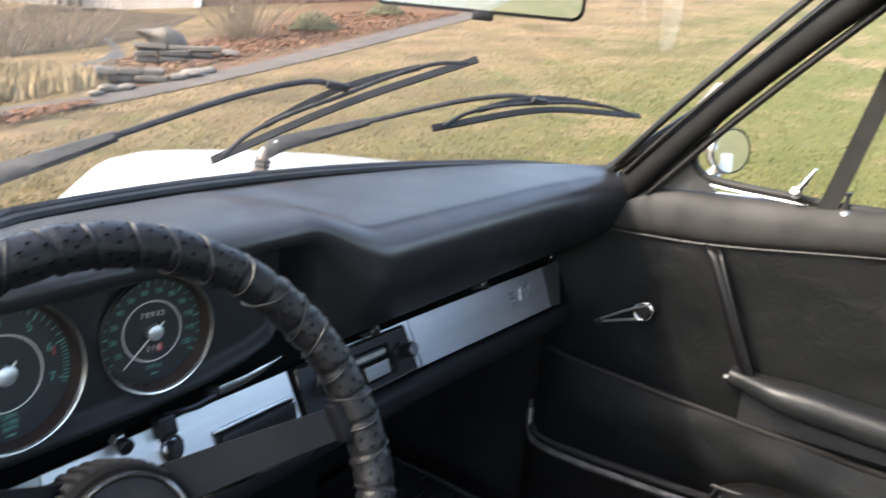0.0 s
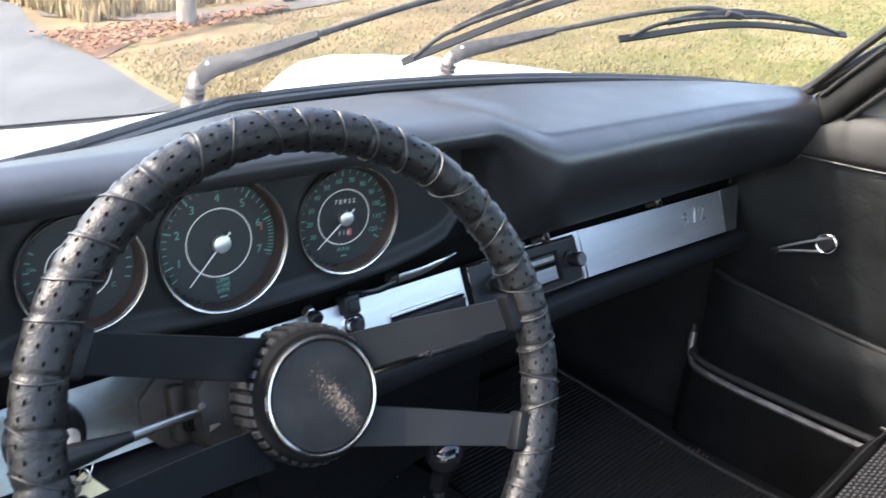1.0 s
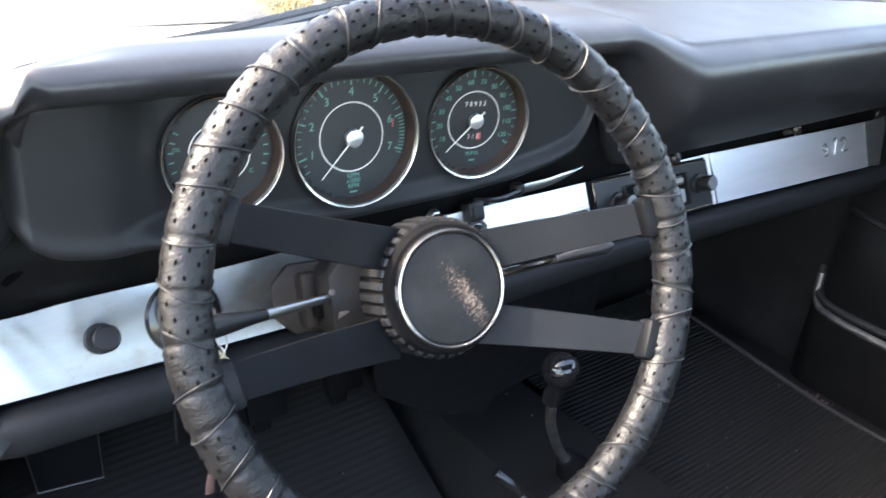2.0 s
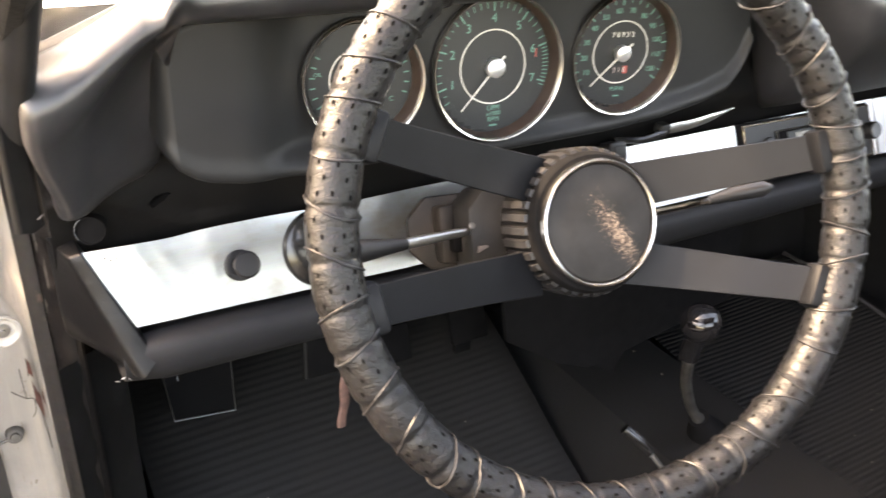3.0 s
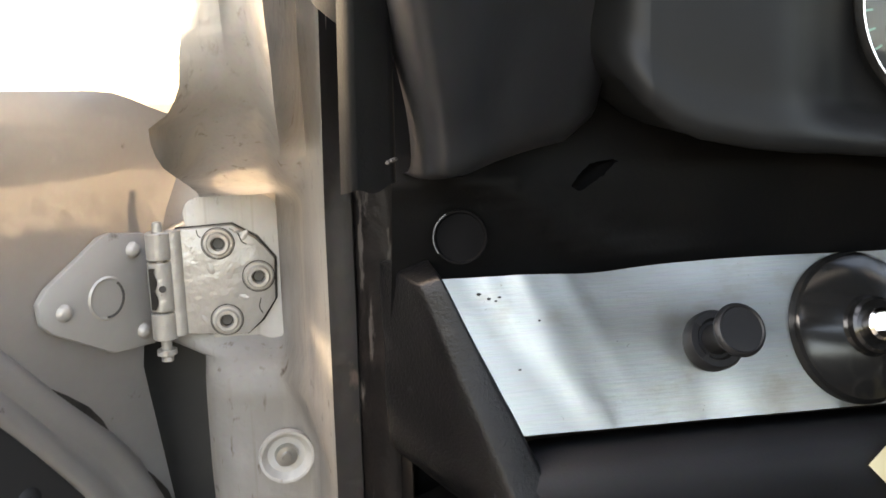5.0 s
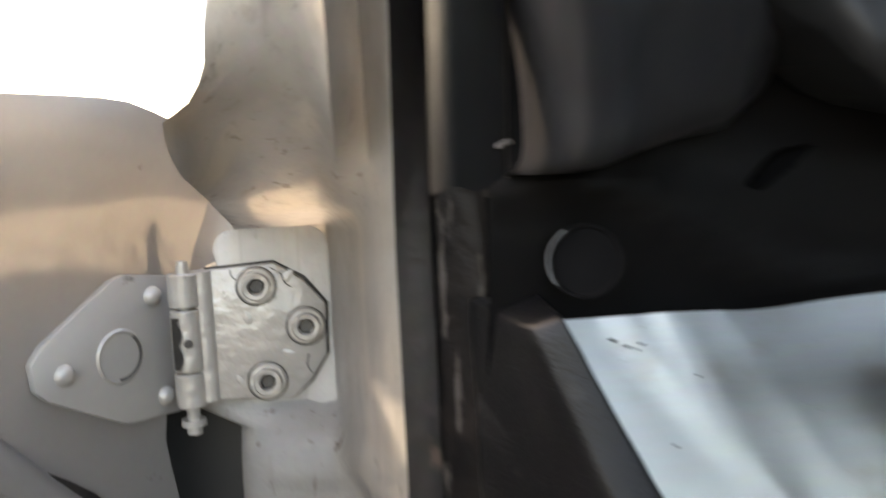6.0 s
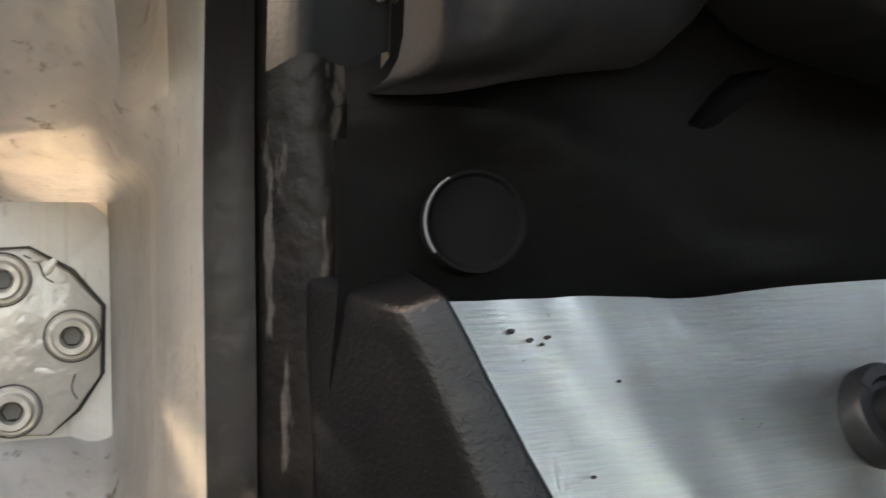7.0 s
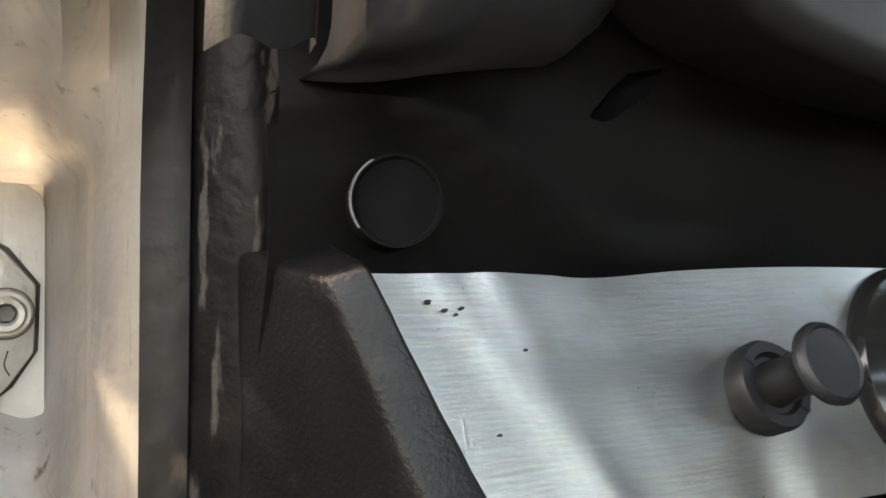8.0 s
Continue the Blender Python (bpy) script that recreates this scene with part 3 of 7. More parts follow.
def glass_base(x):
    """How far ahead the foot of the windscreen stands; it sweeps back further on the driver's side."""
    if x < -0.25:
        return float(np.interp(x, (-0.735, -0.65, -0.55, -0.45, -0.35, -0.25), (-0.008, 0.012, 0.036, 0.074, 0.127, 0.178)))
    return 0.20 - 0.35 * x * x - 6.0 * max(0.0, x - 0.55) ** 2


def body_z(x, y):
    hood = 0.868 - 0.02 * (y - 0.2) - 0.24 * max(0.0, y - 0.22) - 0.1 * max(0, y - 0.9) ** 2
    a = abs(x)
    hump = math.exp(-(((a - 0.62) / 0.15) ** 2)) if a < 0.62 else math.exp(-(((a - 0.62) / 0.17) ** 4))
    low = hood if a < 0.62 else 0.5
    if x < -0.3:
        low -= 0.035 * smoothstep(0.40, 0.12, y)
    return low + (crest(y) - 0.02 * (x < -0.3) * smoothstep(0.40, 0.12, y) - low) * hump * smoothstep(0.2, 0.45, y + (0 if a < 0.5 else 0.25 if x > 0 else 0.45)) if y < 1.34 else 0.45


rows = []
for x in np.linspace(-0.8, 0.8, 81):
    y0 = max(glass_base(min(0.67, abs(x))) + 0.02, 0.0)
    y0 += (0.30 - y0) * smoothstep(0.695, 0.715, -x) + (0.16 - y0) * smoothstep(0.50, 0.62, x)
    rows.append([(x, y0 + (1.34 - y0) * k / 60, body_z(x, y0 + (1.34 - y0) * k / 60)) for k in range(61)])
bm = sheet(rows)
for v in bm.verts:
    if v.co.x < -0.74:
        v.co.x = -0.74
car = thing("car", (0, 0, 0), "white classic coupe with black interior, driver's door open", "car")
bmesh.ops.solidify(bm, geom=bm.faces[:], thickness=0.004)
part("front_body", bm, M_WHITE, car, "glossy white painted hood and fenders", angle=60)
part("nose_panel", box((1.5, 0.06, 0.5), Matrix.Translation((0, 1.33, 0.35)), 0.02), M_WHITE, car)
part("body_side", box((0.06, 1.5, 0.55), Matrix.Translation((0.77, 0.55, 0.42)), 0.02), M_WHITE, car)
part("body_side", box((0.04, 1.05, 0.45), Matrix.Translation((-0.85, 0.85, 0.40)), 0.02), M_WHITE, car)
part("rear_wall", box((1.3, 0.04, 0.66), Matrix.Translation((0, -1.55, 0.52)), 0.01), M_VINYL, car)
# unseen sill, coloured black so that it throws no warm light on the post
part("side_sill", box((0.1, 1.5, 0.16), Matrix.Translation((-0.70, -0.75, 0.25)), 0.02), M_RUBBER, car, "unseen sill, kept black against bounce light")
part("rear_quarter", box((0.03, 0.55, 0.55), Matrix.Translation((-0.66, -1.27, 0.58)), 0.01), M_VINYL, car)
part("rear_quarter", box((0.03, 0.55, 0.6), Matrix.Translation((0.66, -1.27, 0.6)), 0.01), M_VINYL, car)
for sx, sy in ((-0.66, 0.9), (0.66, 0.9), (-0.66, -1.2), (0.66, -1.2)):
    w = part("tyre", lathe([(0.2, -0.08), (0.3, -0.085), (0.31, -0.06), (0.31, 0.06), (0.3, 0.085), (0.2, 0.08)], Matrix.Translation((sx, sy, 0.31)) @ pose(0, 0, 0, 0, 90, 0), 32), M_RUBBER, car)
roof_rows = []
for x in np.linspace(-0.60, 0.60, 17):
    c = 0.04 * (x / 0.56) ** 2
    roof_rows.append([(x, -0.34 - 0.02 - 0.12 * (x / 0.56) ** 2, 1.215 - c), (x, -0.55, 1.27 - c), (x, -0.9, 1.285 - c), (x, -1.2, 1.255 - c)])
part("roof", sheet(roof_rows, 0.03), M_HEADLINER, car, "black roof lining", angle=70)

# cabin floor, bulkhead, tunnel
part("floor_pan", box((1.38, 2.1, 0.02), Matrix.Translation((0, -0.55, 0.19))), M_CARPET, car, "black carpet floor")
part("bulkhead", box((1.4, 0.02, 0.62), Matrix.Translation((0, 0.44, 0.5)) @ pose(0, 0, 0, -12, 0, 0)), M_CARPET, car, "black carpeted bulkhead")
part("kick_panel", box((0.02, 0.42, 0.42), Matrix.Translation((-0.675, 0.29, 0.39)), 0.004), M_CARPET, car, "black carpeted footwell side")
part("kick_panel", box((0.02, 0.5, 0.5), Matrix.Translation((0.70, 0.26, 0.44)), 0.004), M_CARPET, car)
part("cowl_panel", box((1.43, 0.44, 0.006), Matrix.Translation((-0.01, 0.285, 0.80))), M_CARPET, car, "dark underside of the cowl")
part("cowl_side", box((0.008, 0.38, 0.30), Matrix.Translation((-0.716, 0.31, 0.66))), M_CARPET, car)
part("cowl_side", box((0.008, 0.44, 0.16), Matrix.Translation((0.702, 0.285, 0.73))), M_CARPET, car)
part("under_dash", box((1.3, 0.02, 0.32), Matrix.Translation((0, 0.20, 0.565)) @ pose(0, 0, 0, 62, 0, 0)), M_CARPET, car)
tun = [(-0.13, 0.2), (-0.115, 0.27), (-0.08, 0.305), (0.0, 0.315), (0.08, 0.305), (0.115, 0.27), (0.13, 0.2)]
part("tunnel", ring_loft([[(x - 0.01, y, z) for x, z in tun] for y in (0.44, 0.1, -0.4, -1.5)]), M_DARKMAT, car, "black carpeted centre tunnel")

# windscreen, its rubber seal and the pillars
GLASS_TOP = lambda x: (x * 0.92, -0.33 - 0.25 * x * x, 1.225 - 0.06 * (x / 0.67) ** 2)
base = [(x, glass_base(x), 0.878 - 0.012 * (x / 0.67) ** 2 - 0.034 * smoothstep(0.58, 0.735, -x)) for x in np.linspace(-0.716, 0.675, 49)]
grid = [[tuple(Vector(b).lerp(Vector(GLASS_TOP(b[0])), k / 8)) for k in range(9)] for b in base]
screen = solid("windscreen", sheet(grid, 0.004), M_GLASS, "clear curved laminated windscreen with wipers before it", "windscreen", kind="structure", angle=70)
screen.visible_shadow = False
ring = [Vector(p) for p in base] + [Vector(g[k]) for g in (grid[-1],) for k in range(1, 9)] + [Vector(GLASS_TOP(b[0])) for b in base[-2::-1]] + [Vector(grid[0][k]) for k in range(7, 0, -1)]
part("windscreen_seal", tube(ring, 0.011, 10, True), M_SEAL, screen, "worn black rubber windscreen seal")
part("inner_seal", tube([p + Vector((0, -0.016, 0.002)) for p in ring[2:47]], 0.0065, 8), M_SEAL, screen)
for s in (1, -1):
    foot, top = (Vector((0.684, -0.045, 0.795)), Vector((0.61, -0.46, 1.205))) if s > 0 else (Vector((-0.717, 0.0, 0.800)), Vector((-0.657, -0.42, 1.25)))
    rings = []
    for k in range(9):
        c = foot.lerp(top, k / 8) + Vector((0, 0.012 * math.sin(math.pi * k / 8), 0))
        wid = 0.052 - 0.012 * math.sin(math.pi * k / 8)
        dirn = Vector((s * 0.25, 0.75, 0.6)).normalized()
        out = Vector((s * 1.0, 0.0, 0.15)).normalized()
        rings.append([c + dirn * wid * math.cos(a) * (0.60 if s > 0 else 0.4) + out * (0.022 if s > 0 else 0.0125) * math.sin(a) for a in np.linspace(0, 2 * math.pi, 17)[:-1]])
    part("pillar", ring_loft(rings), M_PILLAR if s > 0 else M_TAB, car, "black vinyl covered windscreen pillar", angle=60)
    if s > 0:
        for off, r in (((-0.014, 0.032, 0.022), 0.006), ((-0.018, 0.014, 0.010), 0.0035), ((-0.006, -0.028, -0.020), 0.006)):
            part("pillar_piping", tube([foot.lerp(top, k / 12) + Vector(off) + Vector((0, 0.012 * math.sin(math.pi * k / 12), 0)) for k in range(2, 13)], r, 8), M_SEAL, car, "rubber piping along the pillar")

# outer skin behind the doors
skin = []
for x in np.linspace(-0.63, 0.63, 17):
    c = 0.05 * (x / 0.58) ** 2
    skin.append([(x, -0.335 - 0.12 * (x / 0.56) ** 2, 1.235 - c), (x, -0.55, 1.305 - c), (x, -0.9, 1.322 - c), (x, -1.22, 1.288 - c)])
part("roof_skin", sheet(skin, 0.004), M_WHITE, car, "white painted roof", angle=70)
deck = []
for x in np.linspace(-0.78, 0.78, 21):
    c = 0.10 * (abs(x) / 0.78) ** 3
    deck.append([(x, -1.74, 0.90 - c), (x, -1.95, 0.82 - c), (x, -2.2, 0.69 - c), (x, -2.36, 0.52 - 0.6 * c), (x, -2.38, 0.34)])
part("rear_deck", sheet(deck, 0.004), M_WHITE, car, "white sloping engine lid and tail", angle=60)
for sx in (-1, 1):
    part("quarter_panel", slab([(-1.16, 0.26), (-1.16, 0.86), (-1.5, 0.87), (-1.75, 0.84), (-2.0, 0.74), (-2.25, 0.58), (-2.36, 0.42), (-2.36, 0.26)], 0.03, frame_of((sx * 0.75, 0, 0), (0, 1, 0), (1, 0, 0)) , 0.01), M_WHITE, car)
    part("rear_pillar", tube([(sx * 0.60, -1.2, 1.25), (sx * 0.64, -1.45, 1.13), (sx * 0.68, -1.74, 0.89)], [0.035, 0.04, 0.055], 12), M_WHITE, car)


# ---- dashboard ----
def ss(a, b, x):
    return smoothstep(a, b, x)


dash = thing("dashboard", (0, 0, 0.6), "padded black vinyl dashboard with brushed aluminium strip", "dashboard")


def mixed(p, q, t):
    return [(a[0] + (b[0] - a[0]) * t, a[1] + (b[1] - a[1]) * t) for a, b in zip(p, q)]


def pad_profile(x):
    w = max(-0.055, glass_base(x))
    left = [(0.014, 0.843), (-0.006, 0.8445), (-0.025, 0.8445), (-0.041, 0.8425), (-0.052, 0.8365), (-0.0580, 0.826), (-0.0550, 0.810), (-0.047, 0.794), (-0.038, 0.775), (-0.028, 0.757), (-0.016, 0.7435), (0.03, 0.742)]
    run = [w + (-0.022 - w) * f for f in (0, 0.17, 0.52, 0.84, 1)]
    mid = [(run[0], 0.866), (run[1], 0.872), (run[2], 0.877), (run[3], 0.8795), (-0.034, 0.878), (-0.045, 0.870), (-0.042, 0.862), (-0.021, 0.857), (-0.002, 0.836), (0.009, 0.80), (0.017, 0.757), (0.04, 0.752)]
    hood = [(run[0], 0.868), (run[1], 0.880), (run[2], 0.891), (run[3], 0.8945), (run[4], 0.894), (-0.040, 0.890), (-0.049, 0.882), (-0.050, 0.874), (-0.044, 0.866), (-0.030, 0.862), (-0.015, 0.861), (0.02, 0.862)]
    n = -0.078 - 0.16 * max(0.0, x - 0.38) ** 1.4
    bulge = [(w, 0.868), (w - 0.02, 0.876), (0.5 * (w + n) + 0.02, 0.879), (n + 0.04, 0.872), (n + 0.022, 0.866), (n + 0.008, 0.857), (n, 0.842), (n + 0.002, 0.822), (n + 0.016, 0.79), (n + 0.045, 0.755), (-0.005, 0.728), (0.03, 0.712)]
    p = mixed(left, mid, ss(-0.705, -0.618, x))
    p = mixed(p[:5], hood[:5], ss(-0.65, -0.54, x)) + mixed(p[5:], hood[5:], ss(-0.6270, -0.6180, x))
    return mixed(p, bulge, ss(-0.085, 0.015, x))


rows = []
for x, off in [(-0.709, 0.03), (-0.7085, 0.010), (-0.707, 0.004), (-0.704, 0.001)] + [(x, 0.0) for x in np.linspace(-0.700, 0.672, 130)]:
    rows.append([(p.x + 0.013 * ss(0.81, 0.745, p.z) * ss(-0.66, -0.706, p.x), p.y + off, p.z) for p in bend([(x, y, z) for y, z in pad_profile(x)], 4)])
bm = sheet(rows)
bmesh.ops.solidify(bm, geom=bm.faces[:], thickness=0.004)
part("pad", bm, M_PAD, dash, "black grained vinyl pad, sun-worn sheen on top", angle=70)
o = [(p.y, p.z) for p in bend([(0, y, z) for y, z in pad_profile(0.672)], 4)]
part("pad_end", slab(o + [(0.05, o[-1][1])], 0.004, frame_of((0.672, 0, 0), (0, 1, 0), (1, 0, 0))), M_PAD, dash)

def facing(yaw, tilt):
    """A normal towards the driver, turned about z and tipped up, in degrees."""
    a, b = radians(yaw), radians(tilt)
    return Vector((math.sin(a) * math.cos(b), -math.cos(a) * math.cos(b), math.sin(b)))


GP = frame_of((-0.36, 0.0105, 0.80), (1, 0, 0), facing(-1.0, 2.0))
GAUGES = {"tachometer": ((-0.3591, 0.0, 0.8011), (-5.3, 4.4), 0.0588), "speedometer": ((-0.2284, -0.004, 0.8006), (-10.0, 0.0), 0.0534), "combination_gauge": ((-0.478, 0.000, 0.8030), (-7.9, 2.0), 0.0471)}
PANEL_X = [-0.632, -0.628, -0.620, -0.610, -0.600, -0.580, -0.560, -0.540, -0.500, -0.44, -0.36, -0.24, -0.172, -0.12, -0.092, -0.077, -0.068]
PANEL_LOW = [0.795, 0.782, 0.7705, 0.763, 0.759, 0.755, 0.7527, 0.7513, 0.7480, 0.7420, 0.7350, 0.7370, 0.7415, 0.750, 0.7585, 0.775, 0.800]


def panel_top(x):
    return float(np.interp(x, (-0.632, -0.628, -0.620, -0.610, -0.598, -0.58, -0.55), (0.842, 0.853, 0.861, 0.866, 0.870, 0.873, 0.874)))


def panel_y(x, z):
    """The panel is flat round the gauges; its outer end stands forward and rounds back at the edge."""
    flat = (GP @ Vector((x + 0.36, z - 0.80, 0))).y
    low = float(np.interp(x, PANEL_X, PANEL_LOW))
    outer = ss(-0.516, -0.575, x)
    lip = ss(-0.44, -0.53, x)
    return flat - 0.031 * outer - (0.008 + 0.020 * lip * (1 - outer)) * ss(0.014, 0.0, z - low) * (1 - 0.7 * outer) + 0.030 * max(0.0, (-0.622 - x) / 0.010) ** 2 + 0.024 * outer * max(0.0, (z - panel_top(x) + 0.011) / 0.011) ** 2


bm = bmesh.new()
cols = []
for x in sorted(set([round(float(v), 4) for v in np.linspace(-0.632, -0.068, 90)] + PANEL_X)):
    low = float(np.interp(x, PANEL_X, PANEL_LOW))
    col = [(x, panel_y(x, z), z) for z in np.linspace(panel_top(x), low, 40)]
    for a in (30, 60, 90, 120):
        col.append((x, panel_y(x, low) + 0.006 * (1 - math.cos(radians(a))), low - 0.006 * math.sin(radians(a))))
    col.append((x, panel_y(x, low) + 0.045, low - 0.002))
    cols.append([bm.verts.new(p) for p in col])
for a, b in zip(cols, cols[1:]):
    for k in range(len(a) - 1):
        q = (a[k], a[k + 1], b[k + 1], b[k])
        mid = sum((v.co for v in q), Vector()) / 4
        if not any((mid.x - c[0]) ** 2 + (mid.z - c[2]) ** 2 < (r - 0.006) ** 2 for c, _, r in GAUGES.values()):
            bm.faces.new(q)
part("gauge_panel", bm, M_PANEL, dash, "smooth dark gauge panel with three round openings", angle=60)
LF = [(0.66, 0.046), (0.70, 0.034), (0.712, 0.031), (0.725, 0.028), (0.738, 0.026), (0.752, 0.029), (0.78, 0.036), (0.82, 0.040), (0.862, 0.044)]
rows = []
for z in np.linspace(0.66, 0.862, 44):
    y = float(np.interp(z, [p[0] for p in LF], [p[1] for p in LF]))
    row = []
    for x in np.linspace(-0.70, 0.68, 140):
        crease = 0.7385 - 0.034 * ss(-0.672, -0.60, x)
        fold = 0.0060 * math.exp(-((z - crease) / 0.0038) ** 2) * ss(-0.705, -0.68, x) * (1 - ss(-0.60, -0.55, x))
        row.append((x, y - fold + 0.0015 * noise.noise(Vector((x * 25, z * 30, 1))), z))
    rows.append(row)
part("lower_face", sheet(rows, 0.003), M_BLACKVINYL, dash, "dark vinyl behind the trim strip, with a soft fold", angle=70)

# brushed trim, in the plates that the seams show
SN = Vector((0, -1, 0.36)).normalized()
SP = frame_of((0, 0.0125, 0.673), (1, 0, 0), SN)


def strip_top(x):
    return float(np.interp(x, (-0.69, -0.39, 0.19, 0.60, 0.68), (0.0303, 0.0303, 0.0315, 0.0245, 0.0255)))


def strip_low(x):
    return float(np.interp(x, (-0.66, -0.40, 0.20, 0.607, 0.645), (-0.0295, -0.0345, -0.0358, -0.0470, -0.0495)))


def strip_plate(x0, x1, name, mat, label="", b0=None, b1=None, depth=0.003):
    """A plate of the strip; b0 and b1 are its lower corners, where they differ from the upper."""
    b0, b1 = b0 if b0 is not None else x0, b1 if b1 is not None else x1
    o = [(b0, strip_low(b0)), (b1, strip_low(b1)), (x1, strip_top(x1)), (x0, strip_top(x0))]
    return part(name, slab(o, depth, SP, 0.0006, 1), mat, dash, label)


# the driver's end plate has a dented, wavy top edge
rows = []
n = 110
for k in range(n + 1):
    u = k / n
    col = []
    for j in range(9):
        v = j / 8
        x = (-0.6585 - 0.0265 * v) * (1 - u) + (-0.330) * u
        dent = 0.0016 * math.exp(-((u - 0.10) / 0.035) ** 2) * v - 0.0022 * math.exp(-((u - 0.2) / 0.06) ** 2) * v * v + 0.0002 * math.sin(26 * u + 3 * v) + 0.0004 * math.sin(9 * u - 5 * v)
        dent += 0.0008 * max(0.0, 1 - abs(u - 0.050 - 0.05 * (1 - v)) / 0.022) + 0.0007 * max(0.0, 1 - abs(u - 0.165 + 0.03 * v) / 0.016) * v
        dent += 0.0009 * math.exp(-((u - 0.085 - 0.02 * (1 - v)) / 0.013) ** 2) * v - 0.0011 * math.exp(-((u - 0.235 - 0.05 * v) / 0.030) ** 2) * (1 - 0.6 * v) + 0.0005 * math.exp(-((u - 0.40) / 0.05) ** 2) * (1 - v)
        yy = strip_low(x) + (strip_top(x) - strip_low(x)) * v - (0.0010 * math.exp(-((u - 0.17) / 0.05) ** 2) + 0.0006 * math.sin(u * 14)) * v**6
        col.append(SP @ Vector((x, yy, 0.003 + dent)))
    rows.append(col)
part("trim_plate", sheet(rows, 0.0015), M_ALU_OLD, dash, "dented brushed aluminium plate", angle=60)
strip_plate(-0.329, 0.1925, "trim_plate", M_ALU, "", None, 0.2005)
lid = strip_plate(0.1942, 0.6020, "glovebox_lid", M_ALU, "brushed aluminium glovebox lid", 0.2022, 0.6070, 0.004)
strip_plate(0.6050, 0.679, "trim_end", M_ALU_DARK, "dull end plate of the strip", 0.6100, 0.646)
for k, (x, y) in enumerate(((-0.6702, 0.0235), (-0.6665, 0.0215), (-0.6625, 0.0218), (-0.6575, -0.0055), (-0.6640, 0.0205), (-0.648, 0.012))):
    part("pit", lathe([(0, 0.0003), (0.00045, 0.00025), (0.0007 - 0.0001 * k, -0.0006)], SP @ Matrix.Translation((x, y, 0.0046 + 0.0004 * (k < 3))) @ Matrix.Diagonal((1.3, 0.8, 1, 1)), 9), M_RUBBER, dash)

# padded roll below the strip, with its rising end
rings = []
for x in np.linspace(-0.672, 0.672, 50):
    f = ss(-0.672, -0.64, x)
    cz = 0.6165 - 0.004 * ss(-0.66, -0.4, x) - 0.013 * ss(0.1, 0.66, x)
    ring_pts = []
    for a in np.linspace(0, 2 * math.pi, 21)[:-1]:
        cy, sy = math.cos(a), math.sin(a)
        yy = 0.012 - (0.032 - 0.01 * (1 - f)) * math.copysign(abs(cy) ** 0.7, cy)
        zz = cz + (0.0215 - 0.004 * (1 - f)) * math.copysign(abs(sy) ** 0.75, sy) - 0.008 * (yy - 0.01) / 0.03
        ring_pts.append((x, yy, zz))
    rings.append(ring_pts)
part("knee_roll", ring_loft(rings), M_ROLL, dash, "black padded vinyl roll along the lower edge", angle=60)
rings = []
CORNERS = (((-0.6845, 0.0125, 0.7035), (-0.6555, -0.0105, 0.640)), ((-0.6935, 0.0165, 0.7000), (-0.6690, -0.0150, 0.630)), ((-0.7035, 0.052, 0.7040), (-0.7050, 0.044, 0.630)), ((-0.6855, 0.034, 0.7072), (-0.6580, 0.045, 0.640)))
for k in range(23):
    t = 1.22 * max(0, k - 2) / 20
    grow = (0.80, 0.93, 0.985)[k] if k < 3 else 1.0
    q = [Vector(a).lerp(Vector(b), t) for a, b in CORNERS]
    if t > 1:
        q[2] += Vector((0.10 * (t - 1), -0.03 * (t - 1), 0))
    mid = sum(q, Vector()) / 4
    ring_pts = []
    for i in range(4):
        c, before, after = q[i], q[i - 1], q[(i + 1) % 4]
        r = (0.20, 0.34, 0.22, 0.18)[i]
        a, b = c.lerp(before, r), c.lerp(after, r)
        for j in range(7):
            s = j / 6
            p = a * (1 - s) ** 2 + c * 2 * s * (1 - s) + b * s * s
            p = p + (c - p) * 0.35
            p = mid + (p - mid) * grow + Vector((0, 0, (0.0016, 0.0011, 0.0004)[k] if k < 3 else 0))
            n = noise.noise(Vector((p.x * 190, p.y * 190, p.z * 70))) * 0.0005 + noise.noise(Vector((p.x * 60, p.y * 60, p.z * 40 + 4))) * 0.0008
            ring_pts.append(p + (p - mid).normalized() * n)
    rings.append(ring_pts)
part("end_roll", ring_loft(rings), M_VINYL_WORN, dash, "creased vinyl end of the padded roll", angle=60)
pm_ = frame_of((-0.6756, 0.0215, 0.7177), (1, 0, 0), (-0.25, -1, 0.1))
plug = part("blanking_plug", lathe([(0, 0.0012), (0.0088, 0.0012), (0.0094, 0.0022), (0.0100, 0.0022), (0.0103, 0), (0.0103, -0.012)], pm_, 40), M_PLUG, dash, "round black blanking plug")
part("rim_wear", lathe([(0.0098, 0.0023), (0.0101, 0.0023), (0.0103, 0.0014)], pm_, 24, (120, 215)), M_DULLCAP, plug)


rows = []
for k in range(13):
    v = k / 12
    c = Vector((-0.6385 + 0.0125 * v, 0.004 - 0.007 * v, 0.7365 + 0.0095 * v + 0.0018 * math.sin(3 * v)))
    w = 0.0026 * math.sin(math.pi * min(1.0, 0.12 + v * 0.95)) + 0.0008
    rows.append([c + Vector((-0.8 * w * u, -0.0045 * u * u * (1 - 0.4 * v), 0.55 * w * u)) + Vector((0, 0, 0.0008 * noise.noise(Vector((v * 9, u * 5, 2))))) for u in np.linspace(-1, 1, 9)])
part("torn_flap", sheet(rows, 0.0008), M_PLUG, dash, "torn curl of vinyl hanging under the pad", angle=70)

